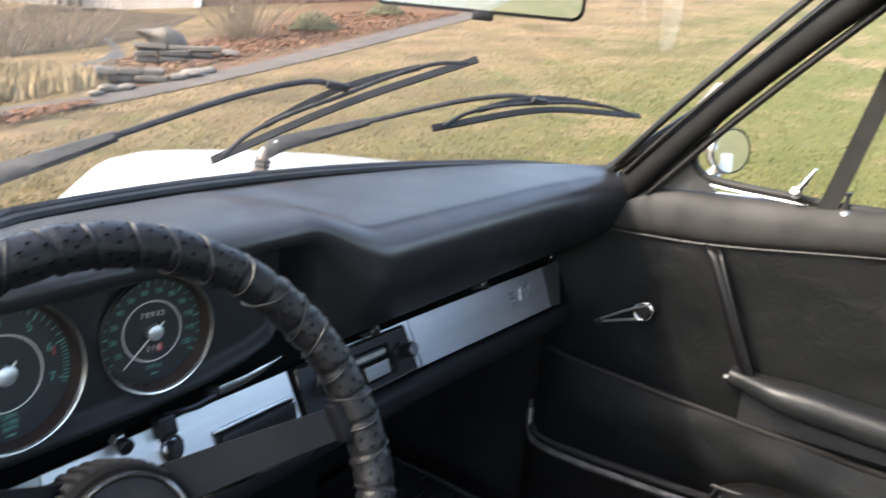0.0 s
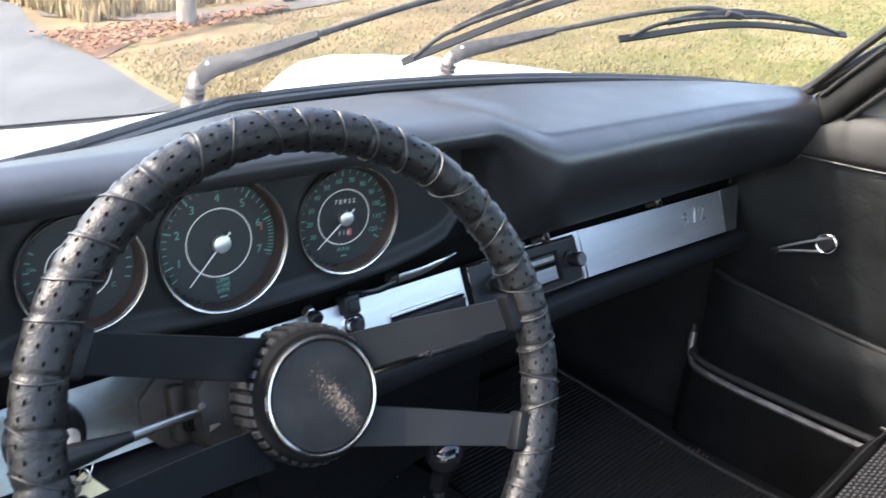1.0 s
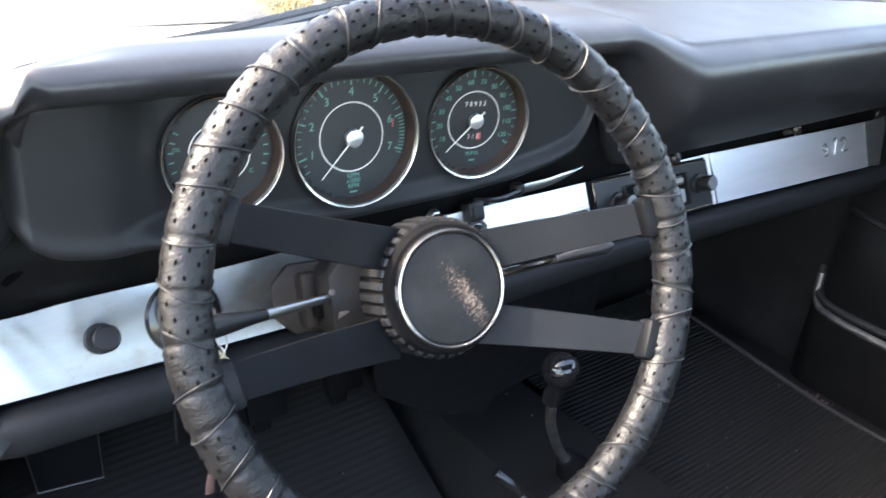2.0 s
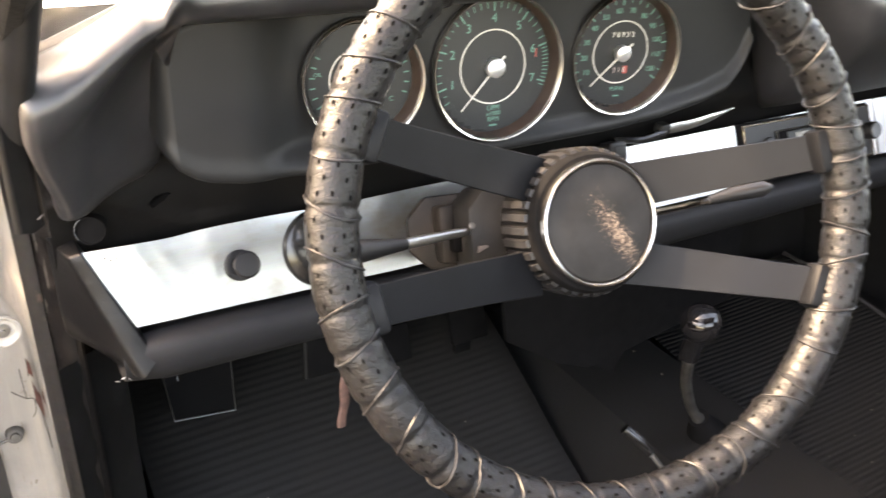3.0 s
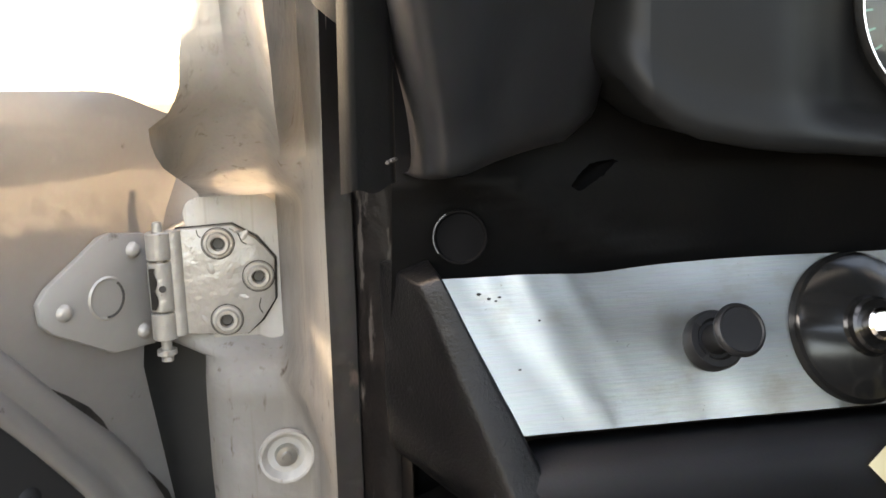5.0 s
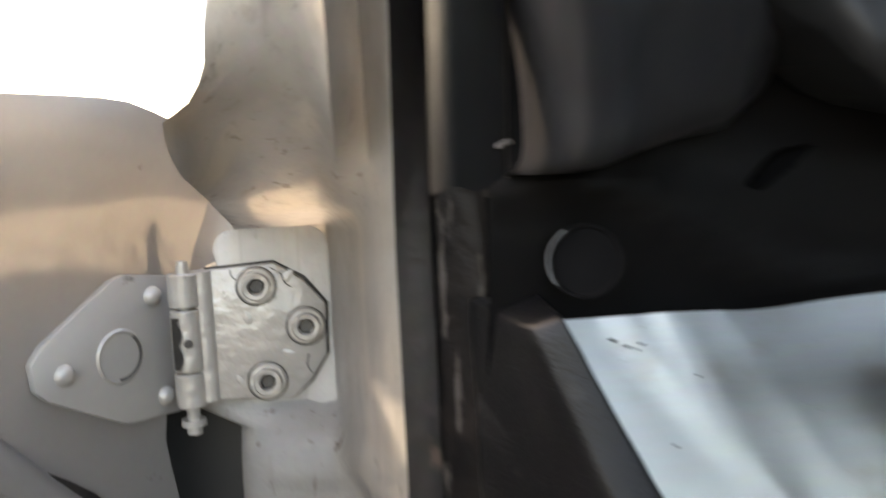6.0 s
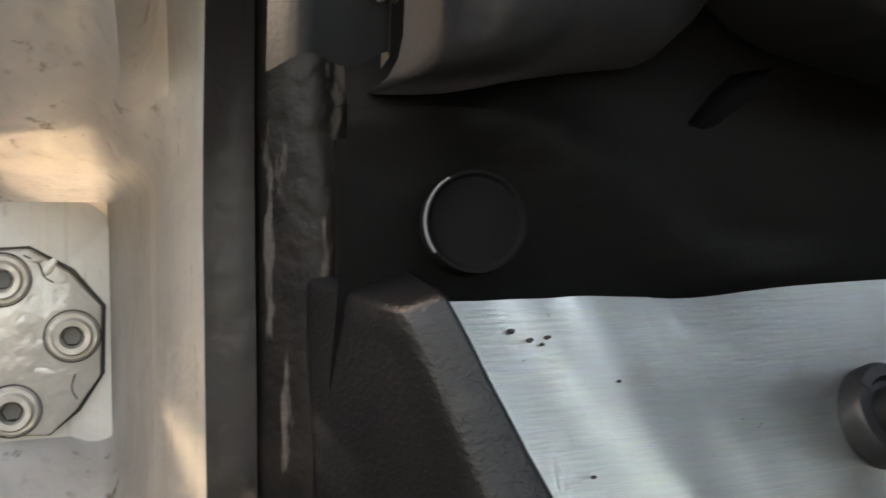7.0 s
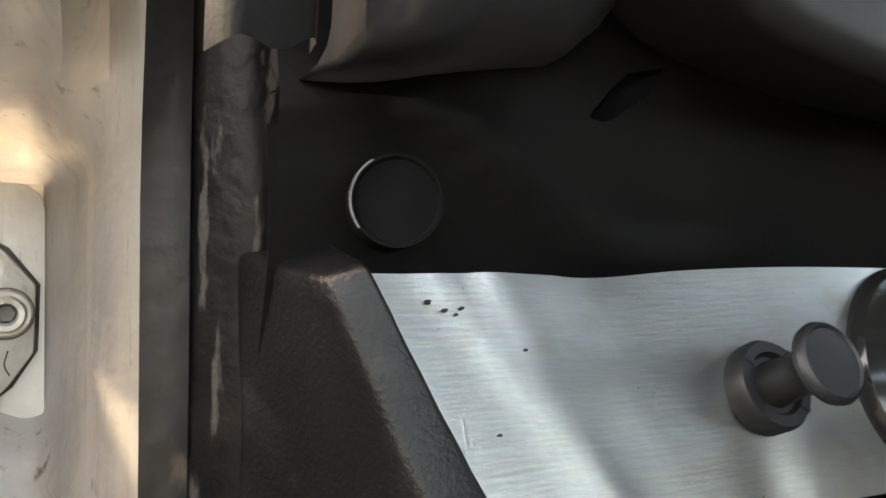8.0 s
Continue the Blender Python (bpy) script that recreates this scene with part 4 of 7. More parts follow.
# gauges
def text_part(text, size, m, mat, parent, name="numeral", thick=0.0001, align="CENTER"):
    cu = bpy.data.curves.new(name, "FONT")
    cu.body, cu.size, cu.extrude, cu.align_x, cu.align_y = text, size, thick, align, "CENTER"
    tmp = new("tmp_text", cu)
    me = bpy.data.meshes.new_from_object(tmp.evaluated_get(bpy.context.evaluated_depsgraph_get()))
    bpy.data.objects.remove(tmp)
    me.transform(m)
    me.name = name
    me.materials.clear()
    me.materials.append(mat)
    ob = new(name, me)
    ob.parent = parent
    ob.matrix_parent_inverse = parent.matrix_world.inverted()
    return ob


def gauge(name, label, marks, numerals, needle, ring, extra):
    """marks: rows of (angle, length, width); angles clockwise from straight up, in degrees."""
    at, turn, r = GAUGES[name]
    m = frame_of(Vector(at) - 0.0045 * facing(*turn), (1, 0, 0), facing(*turn))
    g = thing(name, m, label, "gauge", "dashboard gauges")
    face = m @ Matrix.Translation((0, 0, 0.0005))
    part("bezel", lathe([(r - 0.0026, 0.0030), (r - 0.0018, 0.0056), (r - 0.0008, 0.0060), (r, 0.0045), (r, 0.0015), (r - 0.001, 0.0010)], m, 72), M_BEZEL, g, "thin chrome bezel")
    part("sleeve", lathe([(r - 0.0006, 0.0016), (r - 0.0006, -0.028)], m, 64), M_PANEL, g)
    part("housing", lathe([(r - 0.0024, 0.0034), (r - 0.0058, -0.0085)], m, 64), M_BROWN, g, "brown-tinged inner wall")
    dial = part("dial", lathe([(0, -0.008), (r - 0.0062, -0.008), (r - 0.005, -0.010)], face, 64), M_DIAL, g, "dark dial face")
    part("ring", lathe([(ring - 0.0005, -0.0078), (ring, -0.0075), (ring + 0.0005, -0.0078)], face, 64), M_NEEDLE, dial)
    for ang, ln, wd, rad in marks:
        a = radians(ang)
        c = Vector((math.sin(a), math.cos(a), 0)) * (rad - ln / 2)
        part("mark", box((wd, ln, 0.0003), face @ Matrix.Translation((c.x, c.y, -0.0077)) @ pose(0, 0, 0, 0, 0, -ang)), M_GREEN, dial)
    for txt, ang, rad, size in numerals:
        a = radians(ang)
        text_part(txt, size, face @ Matrix.Translation((rad * math.sin(a), rad * math.cos(a), -0.0077)), M_GREEN, dial)
    for txt, tx, ty, size, mt in extra:
        text_part(txt, size, face @ Matrix.Translation((tx, ty, -0.0077)), mt, dial, "lettering")
    if needle is not None:
        ang, ln = needle
        nm = m @ Matrix.Translation((0, 0, -0.0035)) @ pose(0, 0, 0, 0, 0, -ang)
        part("needle", slab([(-0.0009, -0.012), (0.0009, -0.012), (0.0007, 0), (0.0003, ln), (-0.0003, ln), (-0.0007, 0)], 0.0006, nm), M_NEEDLE, g, "slim pale needle")
        hub = r * 0.13
        part("needle_hub", lathe([(0, 0.0035), (hub * 0.8, 0.0033), (hub, 0.0024), (hub, -0.003)], m @ Matrix.Translation((0, 0, -0.0035)), 32), M_ALU, g, "turned metal needle hub")
    glass = part("cover_glass", lathe([(0, 0.0030), (r - 0.0024, 0.0030)], m, 48), M_DIALGLASS, g, "clear cover glass")
    glass.visible_shadow = False
    return g


R1 = 0.0588
marks = []
for k in range(0, 65 + 1):
    v = 0.6 + k * 0.1
    if k % 2 and not (v > 5.9):
        continue
    big = abs(v - round(v)) < 0.01
    marks.append(((v - 4) * 36.0, 0.0075 if big else 0.005, 0.0012 if big else 0.0006, R1 * 0.875))
nums = [(str(v), (v - 4) * 36.0, R1 * 0.655, 0.0098) for v in range(1, 8)]
tach = gauge("tachometer", "black tachometer with green figures and chrome bezel", marks, nums, (-137.0, 0.0445), 0.0296,
             [("UPM", 0.001, -0.0335, 0.0058, M_GREEN), ("x1000", 0.001, -0.0382, 0.0052, M_GREEN), ("RPM", 0.001, -0.0430, 0.0058, M_GREEN)])
part("red_mark", box((0.0011, 0.007, 0.0003), tach.matrix_world @ Matrix.Translation((0.0395, 0.0085, -0.0070))), M_RED, tach)
part("maker_mark", box((0.007, 0.0014, 0.0003), tach.matrix_world @ Matrix.Translation((0.001, -0.0480, -0.0072))), M_GREEN, tach)
R2 = 0.0534
marks = [((v - 62) * 2.12, 0.006 if v % 20 == 0 else 0.004, 0.0011 if v % 20 == 0 else 0.0006, R2 * 0.875) for v in range(5, 123, 5)]
nums = [(str(v), (v - 65) * 2.12, R2 * 0.68, 0.0066) for v in range(10, 121, 10)]
speed = gauge("speedometer", "black speedometer with green figures and mileage counters", marks, nums, (-133.0, 0.0400), 0.0272,
              [("M.P.H.", 0.001, -0.0325, 0.0055, M_GREEN)])
for txt, ty in (("78932", 0.0155), (" 318", -0.0155)):
    part("counter", box((0.024 if ty > 0 else 0.016, 0.0072, 0.0008), speed.matrix_world @ Matrix.Translation((0.0, ty, -0.0072)), 0.0002, 1), M_DIAL, speed, "mileage counter window")
    text_part(" ".join(txt.strip()), 0.0062, speed.matrix_world @ Matrix.Translation((0.0, ty, -0.0066)), M_NEEDLE if ty > 0 else M_COUNTER, speed, "counter_digits")
part("last_digit", box((0.0042, 0.0066, 0.0004), speed.matrix_world @ Matrix.Translation((0.0062, -0.0155, -0.0068))), M_RED, speed, "reddish last wheel of the counter")
part("maker_mark", box((0.006, 0.0012, 0.0003), speed.matrix_world @ Matrix.Translation((0.001, -0.0390, -0.0072))), M_GREEN, speed)
marks = [(a, 0.004, 0.0009, 0.0385) for a in (60, 72, 84, 96, 108, 240, 252, 264, 276, 288, 300)]
gauge("combination_gauge", "black combination gauge with faint green marks and chrome bezel", marks, [], (180.0, 0.0), 0.0235,
      [("C", 0.024, -0.016, 0.005, M_GREEN), ("OIL", -0.032, 0.006, 0.004, M_GREEN)])

# switches and knobs on the strip and under the panel
PN = SN


def knob(name, place, r, length, label, cap_mat=None, base_r=0.0, normal=None, cap=0.010):
    m = frame_of(place, (1, 0, 0), normal or PN)
    k = thing(name, m, label, "knob")
    if base_r:
        part("base", lathe([(0, 0.004), (base_r * 0.62, 0.0042), (base_r * 0.70, 0.0055), (base_r * 0.92, 0.0055), (base_r, 0.004), (base_r, -0.001)], m, 40), cap_mat or M_PLASTIC, k)
        for j in range(4):
            a = radians(45 + 90 * j)
            part("slot", box((0.0030, 0.0013, 0.0006), m @ Matrix.Translation((base_r * 0.80 * math.cos(a), base_r * 0.80 * math.sin(a), 0.0055)) @ pose(0, 0, 0, 0, 0, 45 + 90 * j)), M_RUBBER, k)
    part("shaft", lathe([(r * 0.66, 0), (r * 0.56, length * 0.25), (r * 0.52, length * 0.5), (r * 0.58, length * 0.72), (r * 0.74, length - cap * 0.38)], m, 28), cap_mat or M_PLASTIC, k)
    part("cap", lathe([(0, length + cap * 0.10), (r * 0.80, length + cap * 0.07), (r * 0.86, length + cap * 0.12), (r * 0.95, length + cap * 0.06), (r, length - cap * 0.06), (r * 0.97, length - cap * 0.20), (r * 0.74, length - cap * 0.40)], m, 40), cap_mat or M_PLASTIC, k)
    return k


knob("light_switch_knob", SP @ Vector((-0.5785, -0.0015, 0.003)), 0.0102, 0.0225, "black ribbed pull knob on a round base", base_r=0.0118, normal=(0, -1, 0.52))
for place, r, ln, lab in ((SP @ Vector((-0.258, 0.0350, 0.004)), 0.0078, 0.016, "small black pull knob under the gauge panel"),):
    pull = knob("pull_knob", place, r, ln, lab, normal=(0, -1, -0.25), cap=0.016)
    part("nut", lathe([(0.0052, 0.007), (0.0066, 0.006), (0.0070, 0.0)], pull.matrix_world, 6), M_STEEL, pull, "bright nut behind the knob")
sw = thing("rocker_switch", (-0.2095, 0, 0.70), "small black square pull switch on the strip", "switch")
part("body", box((0.02, 0.02, 0.018), SP @ Matrix.Translation((-0.2095, 0.0285, 0.006)), 0.003), M_PLASTIC, sw)
part("face", box((0.014, 0.012, 0.002), SP @ Matrix.Translation((-0.2095, 0.0285, 0.0165)), 0.001), M_RUBBER, sw)
LV = [SP @ Vector(p) for p in ((-0.150, 0.0415, 0.018), (-0.118, 0.0425, 0.020), (-0.088, 0.0460, 0.020), (-0.0575, 0.0510, 0.018))]
rings = []
for p, w in zip(bend(LV, 6), np.interp(np.arange(19) / 18, (0, 0.15, 0.6, 1), (0.0050, 0.0052, 0.0040, 0.0006))):
    rings.append([p + Vector((0, -0.0016 * math.cos(a), w * math.sin(a))) for a in np.linspace(0, 2 * math.pi, 11)[:-1]])
lever = thing("vent_lever", LV[0], "pale flat lever under the gauge panel with a dark pivot", "lever")
part("blade", ring_loft(rings), M_STEEL, lever, "pale tapering blade")
part("pivot", box((0.012, 0.012, 0.012), Matrix.Translation(LV[0] + Vector((-0.004, 0.003, 0))), 0.002), M_RUBBER, lever)
part("pivot_arm", tube(bend([LV[0] + Vector((-0.06, 0.008, -0.004)), LV[0] + Vector((-0.03, 0.002, -0.007)), LV[0] + Vector((-0.004, 0, -0.003))], 6), [0.0025 + 0.0025 * k / 12 for k in range(13)], 10), M_GLOSS, lever, "shiny black arm")
cig = thing("lighter", (-0.206, 0, 0.678), "black and chrome round socket on the strip", "socket")
cm = SP @ Matrix.Translation((-0.2065, 0.0065, 0.003))
part("ring", lathe([(0.0085, 0.004), (0.0135, 0.004), (0.0145, 0.0)], cm, 32), M_CHROME, cig)
part("inner_ring", lathe([(0.0068, 0.0055), (0.0080, 0.0062), (0.0086, 0.0045)], cm, 32), M_CHROME, cig)
part("plug", lathe([(0, 0.014), (0.0060, 0.0135), (0.0066, 0.012), (0.0066, 0)], cm, 28), M_PLASTIC, cig)
for place in ((0.1065, 0.0360, 0.008), (0.3850, 0.0378, 0.008)):
    m = SP @ Matrix.Translation(place) @ pose(0, 0, 0, -14, 8, 0)
    k = thing("lock_button", m, "small dark bronze lock knob above the strip", "lock")
    part("stem", lathe([(0.0046, 0.004), (0.0046, -0.012)], m, 20), M_STEEL_DARK, k)
    part("collar", lathe([(0.0030, 0.0085), (0.0042, 0.0105), (0.0072, 0.0110), (0.0088, 0.0090), (0.0092, 0.0050), (0.0078, 0.0030), (0.0046, 0.0025)], m @ Matrix.Diagonal((0.9, 1.12, 1, 1)), 32), M_BRONZE, k, "rounded bronze collar")
    part("keyhole", lathe([(0, 0.0078), (0.0032, 0.0082)], m @ Matrix.Diagonal((0.9, 1.12, 1, 1)), 20), M_HOLE, k)

# ashtray
ash = thing("ashtray", SP @ Vector((-0.095, 0.002, 0.004)), "dark recessed ashtray in the aluminium strip", "ashtray")
am = SP @ Matrix.Translation((-0.0995, -0.0115, 0.003))
part("tray", box((0.112, 0.026, 0.002), am @ Matrix.Translation((0, 0, 0.0012)), 0.0006, 1), M_PLASTIC, ash)
part("lip", slab([(-0.0565, 0.0125), (0.0550, 0.0125), (0.0550, 0.0165), (-0.0565, 0.0165)], 0.005, am, 0.0012), M_ALU, ash, "bright folded lip")
part("under_lip", box((0.110, 0.0022, 0.0036), am @ Matrix.Translation((0, 0.0108, 0.0030)), 0.0006), M_PLUG, ash)
part("flap_face", slab([(-0.050, -0.010), (0.056, -0.010), (0.056, 0.0085), (-0.050, 0.0085)], 0.0025, am @ Matrix.Translation((0, 0, 0.002)) @ pose(0, 0, 0, 9, 0, 0), 0.0008), M_SATIN, ash, "satin black flap")

# radio: a black plate in a thin chrome outline, a stepped inner frame, two windows and two knobs
rad = thing("car_radio", SP @ Vector((0.075, 0, 0.004)), "black car radio with thin chrome frame and two knobs", "radio")
RADIO = ((-0.0338, 0.0286), (0.1772, 0.0258), (0.1862, -0.0334), (-0.0275, -0.0327))


def on_radio(u, v):
    """A place on the radio's face: u from its left end to its right, v from its lower edge up."""
    a, b, c, d = (Vector(p) for p in RADIO)
    return a.lerp(b, u) * v + d.lerp(c, u) * (1 - v)


def radio_plate(u0, u1, v0, v1, lift, depth, bevel=0.0005):
    o = [on_radio(u0, v0), on_radio(u1, v0), on_radio(u1, v1), on_radio(u0, v1)]
    return slab([tuple(p) for p in o], depth, SP @ Matrix.Translation((0, 0, lift)), bevel, 1)


part("surround", radio_plate(-0.030, 1.014, -0.05, 1.045, 0.0024, 0.0022), M_PLUG, rad, "dark gap round the radio")
part("faceplate", radio_plate(0, 1, 0, 1, 0.003, 0.0042), M_SATIN, rad, "satin black face")
for u0, u1, v0, v1 in ((-0.001, 1.001, 0.978, 1.012), (-0.001, 1.001, -0.012, 0.030), (-0.002, 0.0075, 0, 1), (0.991, 1.003, 0, 1)):
    part("frame_bar", radio_plate(u0, u1, v0, v1, 0.003, 0.0052), M_CHROME, rad, "thin chrome outline")
part("inner_frame", radio_plate(0.225, 0.795, 0.14, 0.83, 0.0072, 0.0016), M_GLOSS, rad, "stepped gloss black inner frame")
part("inner_step", radio_plate(0.250, 0.765, 0.19, 0.80, 0.0088, 0.0012), M_PLUG, rad)
part("dial_window", radio_plate(0.30, 0.735, 0.60, 0.78, 0.0100, 0.0012), M_DIAL, rad, "dark tuning window")
part("dial_bar", radio_plate(0.36, 0.735, 0.645, 0.735, 0.0112, 0.0008), M_TUNING, rad, "cream tuning scale")
part("label_rim", radio_plate(0.50, 0.738, 0.20, 0.525, 0.0100, 0.0014), M_CHROME, rad)
part("label_plate", radio_plate(0.510, 0.729, 0.225, 0.500, 0.0114, 0.0003, 0.0), M_ALU_DARK, rad, "brushed grey label plate")
for x, y in ((0.0055, 0.0), (0.1590, -0.0020)):
    m = SP @ Matrix.Translation((x, y, 0.006))
    kn = part("radio_knob", lathe([(0, 0.0240), (0.0088, 0.0238), (0.0098, 0.0225), (0.0100, 0.0120), (0.0074, 0.0112), (0.0070, 0.0050), (0.0112, 0.0044), (0.0122, 0.0030), (0.0124, 0)], m, 32), M_PLASTIC, rad, "black radio knob")
    part("end_cap", lathe([(0, 0.0247), (0.0082, 0.0244), (0.0088, 0.0236)], m, 28), M_DULLCAP, kn, "grey end cap")

# badge strokes on the glovebox lid: plain loops
bmx = SP @ Matrix.Translation((0.509, -0.002, 0.0045))
badge = thing("badge", bmx, "small chrome script badge on the glovebox lid", "badge")
loops = [[(-0.018, 0.002), (-0.022, 0.006), (-0.026, 0.002), (-0.022, -0.002), (-0.0175, 0.001), (-0.018, -0.006), (-0.024, -0.008)], [(-0.004, 0.006), (0.0005, 0.009), (-0.003, -0.008)],
         [(0.010, 0.004), (0.015, 0.0085), (0.020, 0.004), (0.012, -0.007), (0.022, -0.0068)]]
for lp in loops:
    part("stroke", tube(bend([bmx @ Vector((1.45 * x, 1.35 * y, 0.0006)) for x, y in lp], 6), 0.0015, 8), M_ALU_DARK, badge)

# ignition lock, key, ring and tag
im = SP @ Matrix.Translation((-0.5130, -0.001, 0.003))
ign = thing("ignition_lock", im, "domed black ignition lock with worn edge and key", "ignition lock")
part("bezel", lathe([(0, 0.010), (0.011, 0.0105), (0.0125, 0.0085), (0.022, 0.0072), (0.029, 0.0045), (0.031, 0.0015), (0.0312, -0.001)], im, 64), M_GLOSS, ign, "domed gloss black cover")
part("collar", lathe([(0.0072, 0.010), (0.0100, 0.0135), (0.0112, 0.0125), (0.0118, 0.008)], im, 36), M_GLOSS, ign)
part("cylinder", lathe([(0, 0.0165), (0.0052, 0.0165), (0.0064, 0.0155), (0.0066, 0.010)], im, 32), M_CHROME, ign, "polished lock cylinder")
key_m = im @ Matrix.Translation((0.001, 0.001, 0.0165))
key = thing("car_key", key_m, "worn nickel car key in the ignition lock", "key")
part("blade", box((0.002, 0.007, 0.012), key_m @ Matrix.Translation((0, 0, 0.004))), M_STEEL, key)
bow_m = frame_of(key_m @ Vector((0.0075, -0.0035, 0.0125)), (0.95, -0.05, -0.12), (-0.35, -0.9, 0.28))
part("shoulder", box((0.008, 0.005, 0.0022), bow_m @ Matrix.Translation((-0.007, 0.003, 0)), 0.0008), M_KEY, key)
part("bow", slab(rounded(0.0125, 0.022, 0.006, 6), 0.0022, bow_m @ Matrix.Translation((0, 0, -0.0011)), 0.0006), M_KEY, key, "rounded worn key bow")


def loop(c, x_axis, z_axis, r, wire, n=40):
    m = frame_of(c, x_axis, z_axis)
    return tube([m @ Vector((r * math.cos(a), r * math.sin(a), 0)) for a in np.linspace(0, 2 * math.pi, n + 1)[:-1]], wire, 8, True)


tag_set = thing("key_tag", (-0.505, -0.025, 0.655), "cream paper key tag with green digits, on a wire ring", "key tag")
part("ring", loop((-0.5035, -0.026, 0.662), (1, 0, 0.2), (0.2, -1, 0.25), 0.0115, 0.0006), M_STEEL, tag_set, "thin steel key ring")
part("ring", loop((-0.498, -0.023, 0.651), (0, 1, 0.3), (1, 0.3, 0), 0.006, 0.0005), M_STEEL, tag_set)
part("second_key", slab(rounded(0.013, 0.018, 0.006, 6), 0.002, frame_of((-0.5085, -0.021, 0.6445), (1, 0, 0.25), (0.1, -1, 0.2)), 0.0006), M_KEY, tag_set, "second worn key on the ring")
TC = [Vector((-0.5285, -0.019, 0.6285)), Vector((-0.4995, -0.021, 0.6545)), Vector((-0.4735, -0.030, 0.6205)), Vector((-0.5030, -0.028, 0.6010))]
rows = []
for i in range(13):
    u = i / 12
    rows.append([(TC[0].lerp(TC[1], v)).lerp(TC[3].lerp(TC[2], v), u) + Vector((0, -0.004 * abs(v - 0.5) + 0.003 * math.sin(3 * u * v) + 0.002 * u, 0)) for v in (j / 12 for j in range(13))])
part("tag_paper", sheet(rows, 0.0005), M_PAPER, tag_set, "creased cream paper tag", angle=60)
tx = (TC[3] - TC[0]).normalized()
tn = tx.cross((TC[1] - TC[0]).normalized()).normalized()
tn = tn if tn.y < 0 else -tn
mid = TC[0] * 0.42 + TC[3] * 0.40 + TC[1] * 0.09 + TC[2] * 0.09
text_part("3762", 0.0120, frame_of(mid + tn * 0.0030, -tx, tn), M_TAGGREEN, tag_set, "number", 0.0002)
part("tag_hole", lathe([(0, 0.0003), (0.0019, 0.0003)], frame_of(TC[1] * 0.83 + TC[3] * 0.17 + tn * 0.0018, tx, tn), 16), M_RUBBER, tag_set)
part("under_flap", sheet([[(-0.508 + 0.016 * u - 0.004 * v, -0.023 + 0.002 * u, 0.604 - 0.012 * v + 0.006 * u) for u in np.linspace(0, 1, 5)] for v in np.linspace(0, 1, 5)], 0.0005), M_PAPER, tag_set, "lower folded end of the tag")
chain = [(-0.503 - 0.0005 * k, -0.026, 0.612 - 0.0045 * k) for k in range(6)]
for k, c in enumerate(chain):
    part("chain_link", loop(c, (0, 0, 1), ((1, 0.2, 0) if k % 2 else (0.2, 1, 0)), 0.0024, 0.0006, 16), M_STEEL, tag_set)
fob_pts = bend([(-0.506, -0.026, 0.588), (-0.510, -0.027, 0.565), (-0.511, -0.026, 0.54), (-0.514, -0.027, 0.52)], 6)
fob = ring_loft([[p + Vector((0.0042 * math.cos(a) + 0.0006 * math.sin(7 * k), 0.0016 * math.sin(a), 0)) for a in np.linspace(0, 2 * math.pi, 13)[:-1]] for k, p in enumerate(fob_pts)])
part("leather_fob", fob, M_FOB, tag_set, "cracked brown leather strap")

for x, z, r in ((-0.6785, 0.6135, 20), (-0.6745, 0.6150, -15), (-0.6700, 0.6125, 60)):
    part("staple", box((0.0032, 0.0006, 0.0006), Matrix.Translation((x, -0.0125, z)) @ pose(0, 0, 0, 0, r, 0), 0.0002, 1), M_STEEL, dash, "loose bright staple at the roll's corner")


# ---- steering wheel and column ----
W_N = Vector((-0.1541, -0.9057, 0.395)).normalized()
WP = frame_of((-0.4037, -0.2004, 0.7651), (0.9858, -0.1677, 0), W_N)
W_R, W_T = 0.1779, 0.0142
wheel = thing("steering_wheel", WP, "four-spoke steering wheel laced with black perforated leather", "steering wheel")


rng = random.Random(7)
lace_at = []
a = 0.0
while a < 356:
    lace_at.append(a + rng.uniform(-0.8, 0.8))
    a += rng.choice((7.2, 8.0, 8.8, 9.4))
LACES = np.radians(np.array(lace_at))


def lace_gap(a):
    """How far, in radians, to the nearest lace."""
    d = np.abs((LACES - a + math.pi) % (2 * math.pi) - math.pi)
    return float(d.min())


def rim_point(a, b, lift=0.0, swell=True):
    """Angle a round the wheel, b round the rim; the leather is drawn in at each lace and puffs out between."""
    t = W_T + lift
    if swell:
        t += 0.0004 - 0.0011 * math.exp(-((lace_gap(a) / 0.012) ** 2)) + 0.0005 * noise.noise(Vector((9 * math.cos(a), 9 * math.sin(a), 2.5 * b)))
        t += 0.0004 * noise.noise(Vector((26 * math.cos(a), 26 * math.sin(a), 3 * math.cos(b)))) + 0.0003 * noise.noise(Vector((70 * math.cos(a), 70 * math.sin(a), 6 * math.sin(b))))
    rr = W_R + t * math.cos(b)
    return WP @ Vector((rr * math.cos(a), rr * math.sin(a), t * math.sin(b)))


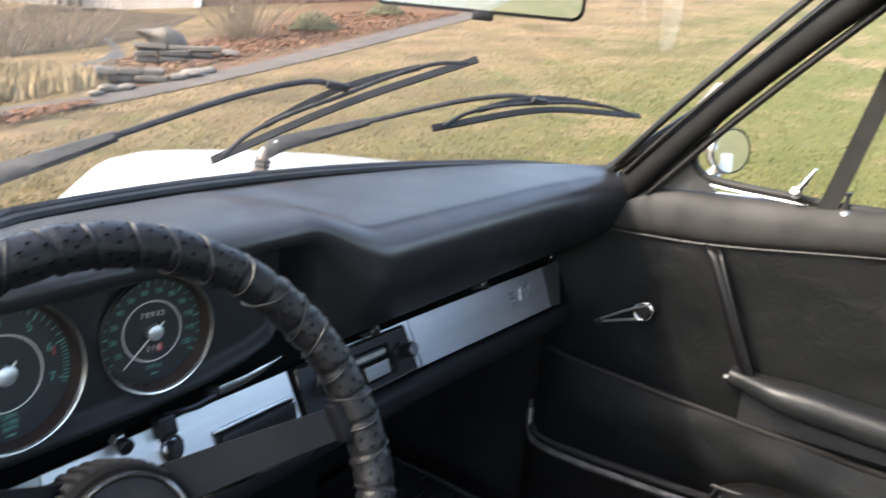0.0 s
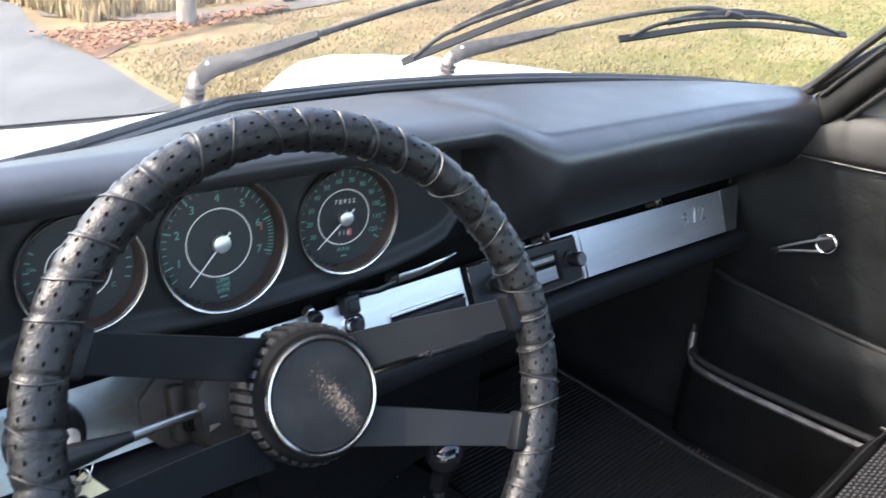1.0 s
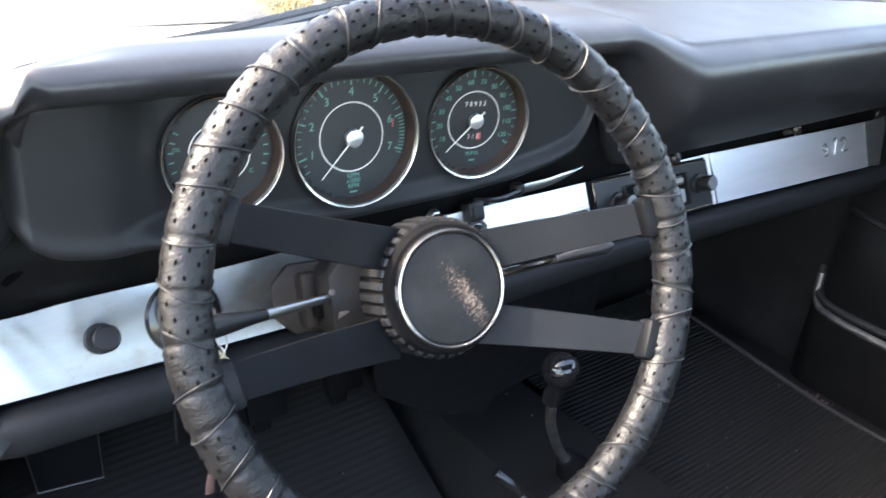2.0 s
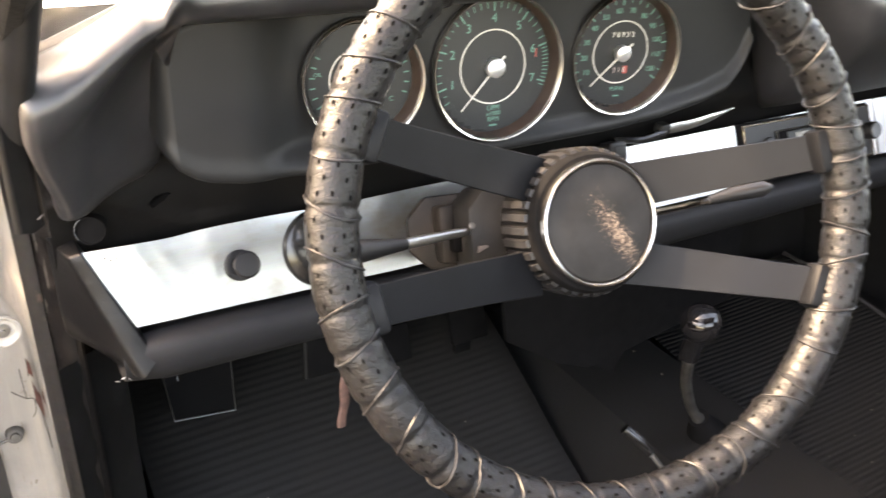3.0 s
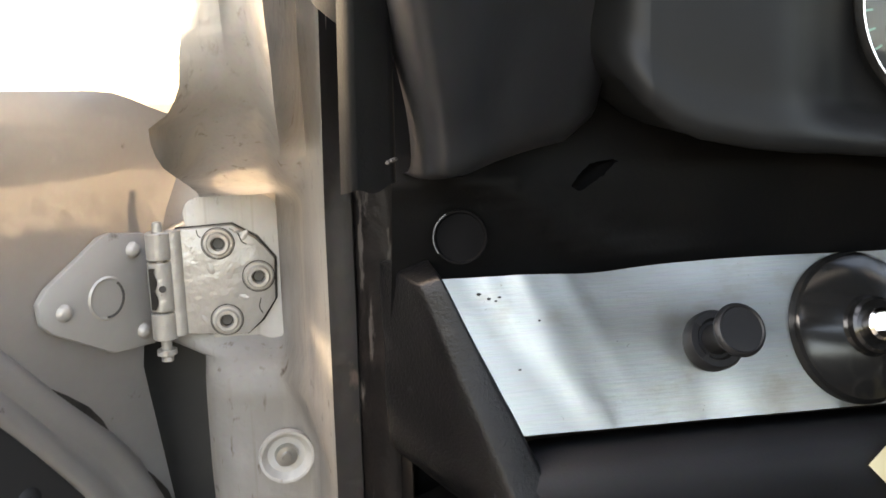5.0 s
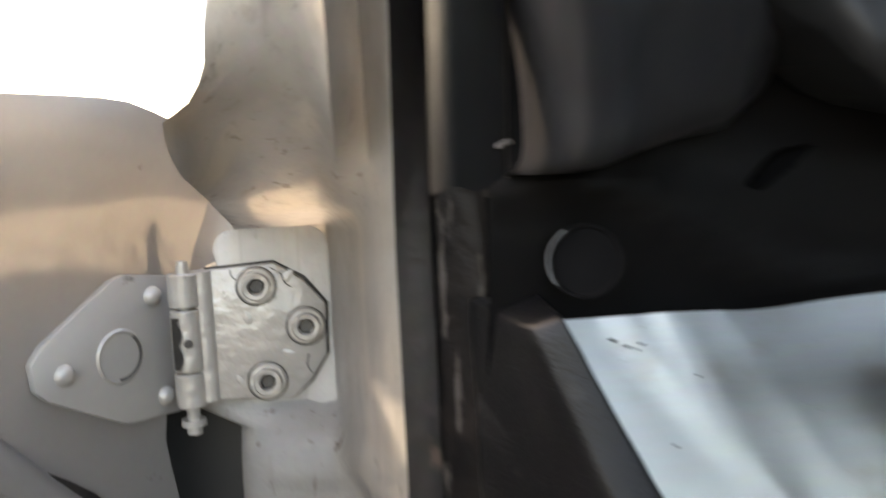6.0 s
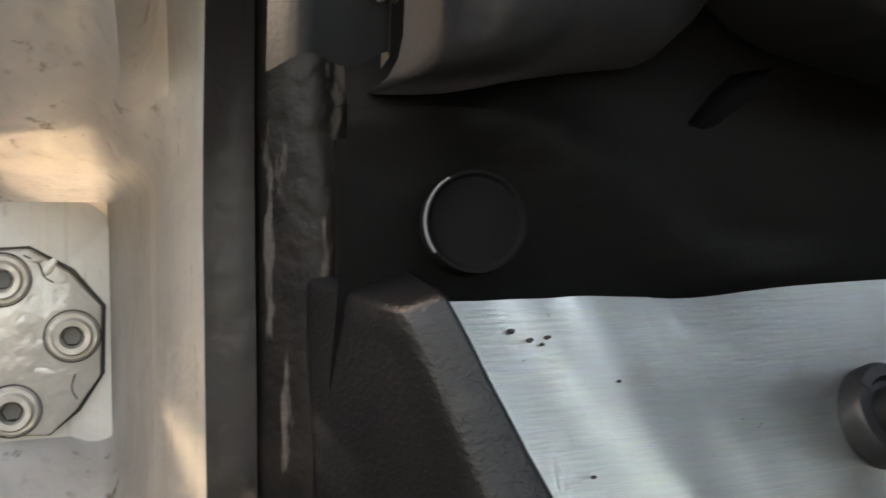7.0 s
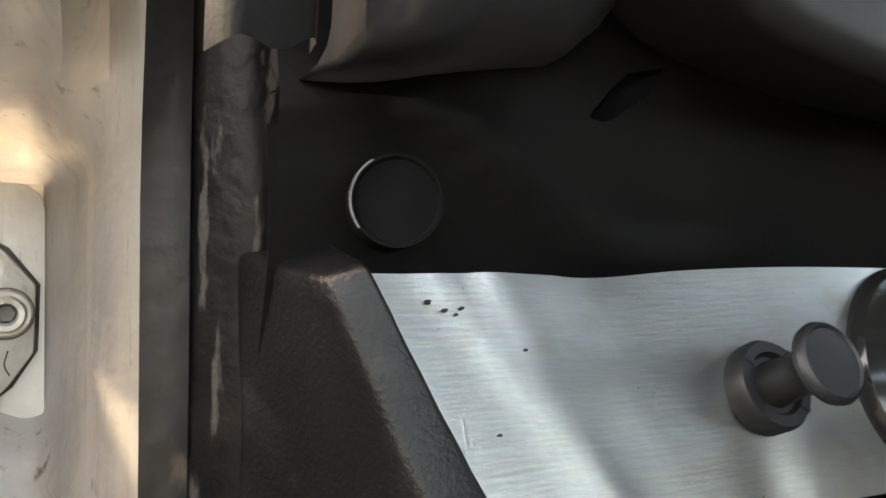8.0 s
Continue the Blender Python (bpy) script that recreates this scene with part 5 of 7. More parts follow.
NA, NB = 720, 24
part("rim", ring_loft([[rim_point(2 * math.pi * i / NA, 2 * math.pi * j / NB) for j in range(NB)] for i in range(NA)], True), M_LEATHER, wheel, "rim wrapped in creased black leather", angle=60)
for a0 in lace_at:
    slope = rng.uniform(0.02, 0.05) * rng.choice((1, 1, 1, -1))
    turn = rng.uniform(-1.2, 1.2)
    pts = []
    for j in range(28):
        b = 2 * math.pi * j / 28
        pts.append(rim_point(radians(a0) + slope * math.cos(b - turn), b, 0.0003))
    part("lace", tube(pts, 0.0008, 6, True), M_LACE, wheel)
bm = bmesh.new()
holes = []
for a0, a1 in zip(lace_at, lace_at[1:] + [lace_at[0] + 360]):
    if a1 - a0 < 4:
        continue
    bare = rng.random() < 0.08
    for i, f in enumerate((0.30, 0.70) if a1 - a0 < 7.5 else (0.22, 0.50, 0.78)):
        for j in range(9):
            if bare or rng.random() < 0.10:
                continue
            holes.append((a0 + f * (a1 - a0) + rng.uniform(-0.3, 0.3), 40 * j + 20 * (i % 2) + rng.uniform(-4, 4)))
for a0, b0 in holes:
    a, b = radians(a0), radians(b0)
    c = rim_point(a, b, 0.00035)
    n = (c - rim_point(a, b, -0.006)).normalized()
    t = (rim_point(a + 0.01, b, 0.0002) - c).normalized()
    m = frame_of(c, t, n)
    lean = rng.uniform(-0.3, 0.3)
    ring_v = [bm.verts.new(m @ Vector((0.0016 * math.cos(k * math.pi / 4) + lean * 0.0009 * math.sin(k * math.pi / 4), 0.0009 * math.sin(k * math.pi / 4), 0.0))) for k in range(8)]
    mid_v = bm.verts.new(m @ Vector((0, 0, -0.0002)))
    for k in range(8):
        bm.faces.new((ring_v[k], ring_v[(k + 1) % 8], mid_v))
tagged(part("perforation", bm, M_HOLE, wheel, "rows of punched holes"), kind="stuff")

HUB_DROP = -0.0511
hub_m = WP @ Matrix.Translation((0.0164, -0.0059, HUB_DROP)) @ Matrix.Diagonal((1.02, 1.02, 1, 1))
SPOKES = ((9.5, (0.045, 0.014)), (-23.0, (0.030, -0.034)), (157.0, (0.000, 0.022)), (190.8, (-0.018, -0.037)))
for ang, root in SPOKES:
    a = radians(ang)
    d = Vector((math.cos(a), math.sin(a), 0))
    start = Vector((*root, HUB_DROP - 0.028))
    end = d * (W_R - 0.018) + Vector((0, 0, -0.004))
    rings = []
    for k in range(9):
        t = k / 8
        c = start.lerp(end, t) + Vector((0, 0, -0.006 * math.sin(math.pi * t)))
        hw = 0.0160 - 0.0045 * t
        run = (end - start).normalized()
        side = Vector((0, 0, 1)).cross(run).normalized()
        up = run.cross(side)
        rings.append([WP @ (c + side * x + up * z) for x, z in ((-hw, -0.0014), (hw, -0.0014), (hw + 0.0006, 0), (hw, 0.0014), (-hw, 0.0014), (-hw - 0.0006, 0))])
    sp = part("spoke", ring_loft(rings), M_SPOKE, wheel, "flat satin black metal spoke")
    cm = WP @ frame_of(end + d * 0.004, tuple(d), (0, 0, 1))
    part("spoke_clip", box((0.016, 0.030, 0.016), cm @ Matrix.Translation((0, 0, 0.001)), 0.0035), M_SPOKE, sp)

hub = part("horn_ring", lathe([(0.0490, -0.052), (0.0492, -0.026), (0.0482, -0.0125), (0.0472, -0.0065), (0.0455, -0.0045), (0.0430, -0.0040)], hub_m, 72), M_PLUG, wheel, "ribbed black rubber hub collar")
rib = [(-0.0030, -0.0010), (0.0030, -0.0010), (0.0024, 0.0020), (-0.0024, 0.0020)]
for k in range(36):
    m = hub_m @ Matrix.Rotation(2 * math.pi * k / 36, 4, "Z") @ Matrix.Translation((0.0485, 0, 0))
    rows = [[m @ Vector((h + lift, w, z)) for w, h in rib] for z, lift in ((-0.046, 0.0012), (-0.016, 0.0008), (-0.0125, -0.0006), (-0.0115, -0.0030))]
    part("rib", ring_loft(rows), M_HUBRUBBER, hub, angle=25)
part("chrome_ring", lathe([(0.0430, -0.005), (0.0428, 0.0006), (0.0420, 0.0022), (0.0410, 0.0026), (0.0400, 0.0020), (0.0394, 0.0002), (0.0390, -0.002)], hub_m, 96), M_HUBCHROME, wheel, "bright chrome trim ring")
part("horn_button", lathe([(0, 0.0024), (0.015, 0.0022), (0.031, 0.0014), (0.0385, 0.0004), (0.0394, -0.0012)], hub_m, 64), M_HORN, wheel, "black horn button, its crest worn to bare metal")

# column, shroud, stalks
col = thing("steering_column", (-0.365, 0.0, 0.70), "dark steering column with switch housing and stalks", "steering column")
axis = -W_N
part("tube", tube([hub_m @ Vector((0, 0, -0.03)), hub_m @ Vector((0, 0, -0.13)), hub_m @ Vector((0, 0, -0.32))], [0.036, 0.034, 0.028], 28), M_PLASTIC, col)
def eight(w, h, cut):
    return [(-w + cut, -h), (w - cut, -h), (w, -h + cut), (w, h - cut), (w - cut, h), (-w + cut, h), (-w, h - cut), (-w, -h + cut)]


part("shroud", slab(eight(0.044, 0.034, 0.014), 0.044, hub_m @ Matrix.Translation((-0.022, -0.004, -0.112)), 0.003, 2), M_HOUSING, col, "scuffed grey-black switch housing")
part("bracket", slab(eight(0.036, 0.028, 0.015), 0.012, hub_m @ Matrix.Translation((-0.058, -0.002, -0.128)) @ pose(0, 0, 0, 0, -8, 0), 0.003, 2), M_BRACKET, col, "dark stained bracket behind the housing")
part("bracket_web", box((0.014, 0.044, 0.020), hub_m @ Matrix.Translation((-0.070, -0.003, -0.110)), 0.004), M_BRACKET, col)
part("slot", box((0.010, 0.012, 0.012), hub_m @ Matrix.Translation((-0.0665, -0.010, -0.0945)), 0.002), M_HOLE, col)
part("slot_screw", lathe([(0, 0.0016), (0.0022, 0.0012), (0.0028, 0)], hub_m @ Matrix.Translation((-0.064, 0.004, -0.0690)), 16), M_STEEL_DARK, col)
part("worn_patch", slab([(0, 0), (0.009, 0.0035), (0.008, 0.0048), (0.001, 0.0048)], 0.0003, hub_m @ Matrix.Translation((-0.062, -0.016, -0.0680))), M_WEAR_GLINT, col, "patch worn through the paint")
stalk = part("signal_stalk", tube([(-0.428, -0.080, 0.709), (-0.448, -0.085, 0.713), (-0.497, -0.097, 0.721)], [0.0030, 0.0034, 0.0042], 12), M_STEEL, col, "bare metal stalk of the turn signal")
pts = [Vector((-0.495, -0.0965, 0.7207)).lerp(Vector((-0.566, -0.114, 0.735)), t / 8) for t in range(9)]
part("grip", tube(pts, [0.0042, 0.0048, 0.0056, 0.0066, 0.0076, 0.0084, 0.0088, 0.0082, 0.0052], 16), M_PLASTIC, stalk, "black tapered grip")
st2 = part("wiper_stalk", tube(bend([(-0.325, -0.095, 0.700), (-0.27, -0.112, 0.707), (-0.225, -0.128, 0.716), (-0.187, -0.14, 0.722)], 6), 0.0035, 10), M_CHROME, col, "slim wiper stalk")
part("grip", tube([(-0.235, -0.125, 0.714), (-0.215, -0.131, 0.7185), (-0.192, -0.139, 0.722), (-0.184, -0.142, 0.723)], [0.0038, 0.0062, 0.0072, 0.003], 12), M_PLASTIC, st2)


# ---- driver's side: door post, hinge, open door ----
post = thing("door_post", (-0.76, 0.15, 0.2), "champagne painted steel door post with chipped paint", "door post")
# plan outlines from outside inwards, for rising heights
HEIGHTS = [0.20, 0.44, 0.52, 0.60, 0.632, 0.640, 0.650, 0.660, 0.700, 0.718, 0.728, 0.736, 0.745, 0.76, 0.78, 0.82, 0.90]


def post_plan(z):
    pocket = smoothstep(0.634, 0.648, z) - smoothstep(0.721, 0.733, z)
    high = smoothstep(0.716, 0.832, z)
    lx = -0.781 + 0.014 * smoothstep(0.58, 0.44, z) - 0.026 * (smoothstep(0.64, 0.65, z) - smoothstep(0.695, 0.712, z))
    # above the hinge the skin comes forward and ends in a notched flange
    flange = float(np.interp(z, (0.70, 0.715, 0.727, 0.740, 0.748, 0.757, 0.7625, 0.7655, 0.775, 0.786, 0.80, 0.82, 0.90), (-0.779, -0.779, -0.7800, -0.7808, -0.7832, -0.7860, -0.7855, -0.7775, -0.7738, -0.773, -0.7705, -0.7656, -0.752)))
    lx += (flange - lx) * smoothstep(0.712, 0.722, z)
    fy = 0.134 + 0.024 * pocket - 0.100 * (1 - (1 - min(1.0, max(0.0, (z - 0.722) / 0.080))) ** 1.7)
    lip = fy + 0.012 + (0.030 - fy) * smoothstep(0.728, 0.750, z)
    ey = 0.062 - 0.02 * high
    ex = -0.722 - 0.001 * high
    cx = -0.7405 - 0.006 * high + 0.0125 * smoothstep(0.632, 0.606, z)
    return [(lx + 0.004, lip + 0.07), (lx, lip + 0.010), (lx + 0.0006, lip), (lx + 0.006, 0.5 * (lip + fy)), (lx + 0.016, fy), (cx - 0.012, fy), (cx - 0.004, fy - 0.001 + 0.006 * pocket),
            (cx, fy - 0.006 + 0.010 * pocket), (cx + 0.003, fy - 0.016), (0.55 * cx + 0.45 * ex, 0.5 * (fy + ey)), (0.25 * cx + 0.75 * ex - 0.0010, ey + 0.016), (ex - 0.0012, ey + 0.004), (ex, ey), (ex + 0.003, ey - 0.0015), (ex + 0.006, ey + 0.004), (ex + 0.008, ey + 0.05)]


zz = sorted(set(HEIGHTS + [round(0.44 + 0.02 * k, 3) for k in range(10)] + [round(0.708 + 0.002 * k, 3) for k in range(16)] + [round(0.73 + 0.005 * k, 3) for k in range(14)]))
rows = []
for z in zz:
    rows.append([(x + 0.0006 * noise.noise(Vector((x * 40, y * 40, z * 40))), y + 0.0010 * noise.noise(Vector((x * 30 + 5, y * 30, z * 25))), z) for x, y in post_plan(z)])
part("post_skin", sheet(rows, 0.0015), M_CHAMP, post, "champagne paint with dents, drips and wear", angle=60)
# added dark box that stands in for the shade in the door gap
part("gap_shadow", box((0.11, 0.012, 0.50), Matrix.Translation((-0.815, 0.225, 0.46))), M_DARKPAINT_SHADE, post)
part("inner_gusset", box((0.09, 0.004, 0.105), Matrix.Translation((-0.808, 0.2125, 0.700))), M_CHAMP_SHADE, post)
# dished washer and its bolt, check-strap bolt
wm = frame_of((-0.7425, 0.1315, 0.591), (1, 0, 0), (0.05, -1, 0))
wsh = part("dished_washer", lathe([(0, -0.001), (0.0062, -0.0012), (0.0095, -0.0005), (0.0125, 0.0028), (0.0138, 0.0030), (0.0142, 0.0)], wm, 40), M_CHAMP, post, "painted dished washer")
part("bolt_head", lathe([(0, 0.0038), (0.0022, 0.0038), (0.0028, 0.0024), (0.0052, 0.0022), (0.0058, 0.0008), (0.006, -0.001)], wm, 20), M_STEEL, wsh)
for pts in ([(-0.7300, 0.1245, 0.566), (-0.7275, 0.118, 0.563), (-0.7270, 0.112, 0.552), (-0.7305, 0.121, 0.5535)], [(-0.7290, 0.118, 0.546), (-0.7250, 0.092, 0.546), (-0.7252, 0.094, 0.522), (-0.7292, 0.119, 0.523)], [(-0.7240, 0.082, 0.560), (-0.7232, 0.075, 0.559), (-0.7233, 0.076, 0.548), (-0.7242, 0.083, 0.549)]):
    nrm = Vector((-0.97, -0.24, 0)) * 0.0012
    lo = [Vector(p) + nrm for p in pts]
    part("paint_chip", sheet([[lo[0], lo[0].lerp(lo[1], 0.5), lo[1]], [lo[0].lerp(lo[3], 0.4), (lo[0] + lo[2]) / 2, lo[1].lerp(lo[2], 0.6)], [lo[3], lo[3].lerp(lo[2], 0.4), lo[2]]], 0.0003), M_PRIMER, post, "red-brown primer showing through chipped paint")
for pts in ([(-0.731, 0.1215, 0.566), (-0.7312, 0.1218, 0.556), (-0.7318, 0.1225, 0.548)], [(-0.747, 0.1325, 0.530), (-0.741, 0.132, 0.524), (-0.7365, 0.129, 0.522), (-0.7315, 0.122, 0.525), (-0.7285, 0.110, 0.523), (-0.7270, 0.100, 0.505), (-0.7265, 0.098, 0.488)], [(-0.7375, 0.1305, 0.552), (-0.7372, 0.1303, 0.536), (-0.7366, 0.129, 0.522)], [(-0.7310, 0.121, 0.525), (-0.7318, 0.1225, 0.512), (-0.735, 0.127, 0.503)]):
    part("paint_crack", tube(bend(pts, 5), 0.0004, 5), M_CRACK, post)

seal = thing("door_seal", (-0.71, 0.06, 0.2), "grimy black rubber door seal with old adhesive", "door seal")
part("dark_band", sheet([[(-0.7226 + 0.0108 * u, 0.0590 - 0.0012 * u - 0.0205 * smoothstep(0.712, 0.832, z) * (1 - 0.7 * u) + 0.0012 * noise.noise(Vector((u * 2, 3.0, z * 30))), z) for u in np.linspace(0, 1, 6)] for z in np.linspace(0.2, 0.92, 40)], 0.0015), M_SEALGREY, seal, "grey-black painted band", angle=70)
rows = []
for z in np.linspace(0.2, 0.92, 150):
    row = []
    for u in np.linspace(0, 1, 11):
        bulge = 0.006 * math.sin(math.pi * u) + 0.0009 * noise.noise(Vector((u * 3, 1.5, z * 22))) + 0.0005 * noise.noise(Vector((u * 9, 7.5, z * 95)))
        row.append((-0.7125 + 0.0215 * u, 0.062 - 0.012 * u - bulge, z))
    rows.append(row)
part("rubber", sheet(rows, 0.002), M_SEAL_OLD, seal, "perished rubber with smeared adhesive", angle=60)
part("groove", tube([(-0.7120, 0.0605, z) for z in np.linspace(0.2, 0.92, 12)], 0.0009, 8), M_RUBBER, seal)
part("inner_trim", sheet([[(-0.6965 + 0.003 * u, 0.050 - 0.012 * u, z) for u in np.linspace(0, 1, 4)] for z in np.linspace(0.2, 0.735, 30)], 0.003), M_BLACKVINYL, seal)
part("carpet_edge", sheet([[(-0.712 + 0.05 * u, 0.040 + 0.03 * u + 0.004 * noise.noise(Vector((u * 12, z * 40, 0))), z) for u in np.linspace(0, 1, 10)] for z in np.linspace(0.2, 0.60, 50)], 0.003), M_CARPET, seal, "frayed black carpet edge", angle=60)
# vinyl pillar cover that ends in a torn tab above the roll
tabm = []
for z in np.linspace(0.742, 0.90, 24):
    t = (z - 0.742) / 0.158
    row = []
    for u in np.linspace(0, 1, 16):
        y = -0.018 + 0.005 * u + 0.008 * max(0.0, 1 - u / 0.22) ** 2 - 0.03 * t + 0.010 * max(0.0, (u - 0.86) / 0.14) ** 2
        row.append((-0.7220 + 0.0190 * u - 0.004 * t * u, y, z + 0.0028 * (u - 1) * (1 - t) + 0.0010 * math.sin(9 * u) * (1 - t) + 0.0008 * noise.noise(Vector((u * 4, z * 60, 0)))))
    tabm.append(row)
part("pillar_cover", sheet(tabm, 0.002), M_TAB, seal, "creased vinyl pillar cover", angle=60)
# pale bead added for the small highlights at the tab's corner
part("highlight_lump", tube(bend([Vector(tabm[1][k]) + Vector((0, -0.0012, 0.0005)) for k in (11, 12, 13, 14)], 4), [0.0004 + 0.0004 * abs(math.sin(2.3 * k)) for k in range(13)], 7), M_WEAR_GLINT, seal, "pale lump painted as speck highlights on the tab")
hinge = thing("hinge", (-0.78, 0.15, 0.65), "painted steel door hinge held by socket bolts", "hinge")
HP = frame_of((0, 0.1575, 0), (1, 0, 0), (0, -1, 0))  # local x right, y up, z towards the back of the car
o = [(-0.7905, 0.653), (-0.758, 0.6505), (-0.7505, 0.6575), (-0.7432, 0.668), (-0.7425, 0.6895), (-0.7515, 0.7005), (-0.7625, 0.7078), (-0.7905, 0.7065)]
pad_o = []
for px, pz, a0 in ((-0.7485, 0.7135, 0), (-0.778, 0.7135, 90), (-0.766, 0.645, 180), (-0.7485, 0.645, 270)):
    pad_o += [(px + 0.0085 * math.cos(radians(a0 + 15 * k)), pz + 0.0085 * math.sin(radians(a0 + 15 * k))) for k in range(7)]
part("hinge_pad", slab(pad_o, 0.0010, HP, 0.0005, 2), M_CHAMP, post, "raised rounded pad behind the hinge")
leaf = part("fixed_leaf", slab(o, 0.0052, HP, 0.0009, 2), M_CHAMP_WORN, hinge, "painted fixed hinge leaf")
og = [(x + (0.0013 if x > -0.757 else 0.0), y + (0.0008 if y > 0.69 else -0.0010 if y < 0.665 else 0)) for x, y in o]
part("sealant_line", slab(og, 0.0012, HP), M_CRACK, hinge, "dark sealant line round the leaf")
part("leaf_roll", tube([(-0.7915, 0.1535, 0.653), (-0.7915, 0.1535, 0.7065)], 0.0042, 14), M_CHAMP_WORN, hinge)
for bx, bz in ((-0.7700, 0.6988), (-0.7510, 0.6808), (-0.7680, 0.6590)):
    m = HP @ Matrix.Translation((bx, bz, 0.0052))
    b = part("bolt", lathe([(0.0030, 0.0012), (0.0036, 0.0034), (0.0052, 0.0036), (0.0058, 0.0026), (0.0059, 0.0012), (0.0070, 0.0012), (0.0076, 0.0006), (0.0078, -0.0005)], m, 36), M_CHAMP_WORN, hinge, "painted socket head bolt with washer")
    part("socket", lathe([(0, 0.0002), (0.0027, 0.0004), (0.0031, 0.0014)], m, 6), M_STEEL_DARK, b)
    part("gap_ring", lathe([(0.0078, 0.0005), (0.0083, 0.0004)], m, 32), M_CRACK, b)
for pts in ([(-0.7640, 0.7060), (-0.7600, 0.7035), (-0.7585, 0.6995), (-0.7560, 0.6975)], [(-0.7505, 0.6690), (-0.7515, 0.6645), (-0.7500, 0.6610)], [(-0.7800, 0.7062), (-0.7795, 0.7035), (-0.7780, 0.7020)]):
    part("paint_crack", tube(bend([HP @ Vector((x, z, 0.0052)) for x, z in pts], 5), 0.00028, 5), M_CRACK, hinge)
for k, (x, z, r) in enumerate(((-0.7605, 0.7045, 0.0016), (-0.7570, 0.7020, 0.0021), (-0.7790, 0.6600, 0.0018), (-0.7455, 0.6760, 0.0013), (-0.7650, 0.6540, 0.0017), (-0.7745, 0.6860, 0.0024), (-0.7590, 0.6700, 0.0022))):
    part("paint_lump", lathe([(0, 0.00045), (r * 0.5, 0.0004), (r, 0.0)], HP @ Matrix.Translation((x, z, 0.0051)) @ Matrix.Rotation(k, 4, "Z") @ Matrix.Diagonal((1.6, 0.8, 1, 1)), 14), M_CHAMP_WORN, hinge, "thick lump of old paint")
for z0, z1, who in ((0.6925, 0.7062, "knuckle"), (0.6665, 0.6915, "knuckle"), (0.6515, 0.6655, "knuckle")):
    part(who, lathe([(0.003, 0), (0.0056, 0.0), (0.0062, 0.0006), (0.0062, z1 - z0 - 0.0006), (0.0056, z1 - z0), (0.003, z1 - z0)], Matrix.Translation((-0.7985, 0.152, z0)), 28), M_CHAMP_WORN, hinge)
part("pin", lathe([(0, 0.0715), (0.0022, 0.071), (0.0026, 0.0685), (0.0026, 0.006), (0.0048, 0.006), (0.0050, 0.0035), (0.0030, 0.0025), (0.003, 0), (0, 0)], Matrix.Translation((-0.7985, 0.152, 0.640)), 20), M_CHAMP_WORN, hinge)
part("pin_hole", lathe([(0, 0.0003), (0.0018, 0.0003)], frame_of((-0.7975, 0.1457, 0.6785), (1, 0, 0), (0.1, -1, 0)), 16), M_CRACK, hinge)
rows = [[(-0.8035 + (0.0022 + 0.0016 * abs(math.sin(7 * v))) * u, 0.1452 + 0.0012 * (1 - u), 0.668 + 0.021 * v) for u in np.linspace(0, 1, 3)] for v in np.linspace(0, 1, 14)]
part("grease_stain", sheet(rows, 0.0002), M_CRACK, hinge, "dark grease streak on the knuckle")
DU = Vector((-0.655, -0.756, 0)).normalized()
DN = Vector((0.756, -0.655, 0)).normalized()
DP = frame_of(Vector((-0.797, 0.16, 0)) - DN * 0.0125, tuple(DU), tuple(DN))  # x along the door from its hinge, y up, z into the cabin side
if (DP @ Vector((0, 1, 0)) - DP @ Vector((0, 0, 0))).z < 0:
    DP = DP @ Matrix.Diagonal((1, -1, 1, 1))
o = [(0.001, 0.646), (0.028, 0.648), (0.060, 0.666), (0.065, 0.671), (0.066, 0.681), (0.061, 0.687), (0.030, 0.706), (0.024, 0.7075), (0.002, 0.704)]
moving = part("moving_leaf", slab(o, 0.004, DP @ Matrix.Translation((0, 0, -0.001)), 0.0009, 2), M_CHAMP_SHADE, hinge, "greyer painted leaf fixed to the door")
part("dimple", lathe([(0, 0.0002), (0.0076, 0.0004), (0.0096, 0.0018)], DP @ Matrix.Translation((0.029, 0.676, 0.0016)), 32), M_CHAMP_SHADE, moving)
part("dimple_edge", lathe([(0.0093, 0.0016), (0.0102, 0.0019), (0.0110, 0.0010)], DP @ Matrix.Translation((0.029, 0.676, 0.0020)), 32), M_CHAMP_WORN, moving)
part("grime", lathe([(0.0086, 0.0014), (0.0096, 0.0021)], DP @ Matrix.Translation((0.029, 0.676, 0.0020)), 24, (130, 280)), M_CRACK, moving)
for u, z in ((0.0115, 0.697), (0.0085, 0.6545), (0.0535, 0.6745)):
    part("rivet", lathe([(0, 0.0034), (0.0020, 0.0030), (0.0036, 0.0016), (0.0042, 0)], DP @ Matrix.Translation((u, z, 0.003)), 24), M_CHAMP_WORN, moving, "round rivet head")

door = thing("driver_door", DP @ Vector((0.4, 0.25, 0)), "open driver's door, champagne inner frame and black panel", "car door")


def door_sheet(rows_uz, name, mat, label="", thick=0.0015, angle=60):
    return part(name, sheet([[DP @ Vector(p) for p in r] for r in rows_uz], thick), mat, door, label, angle)


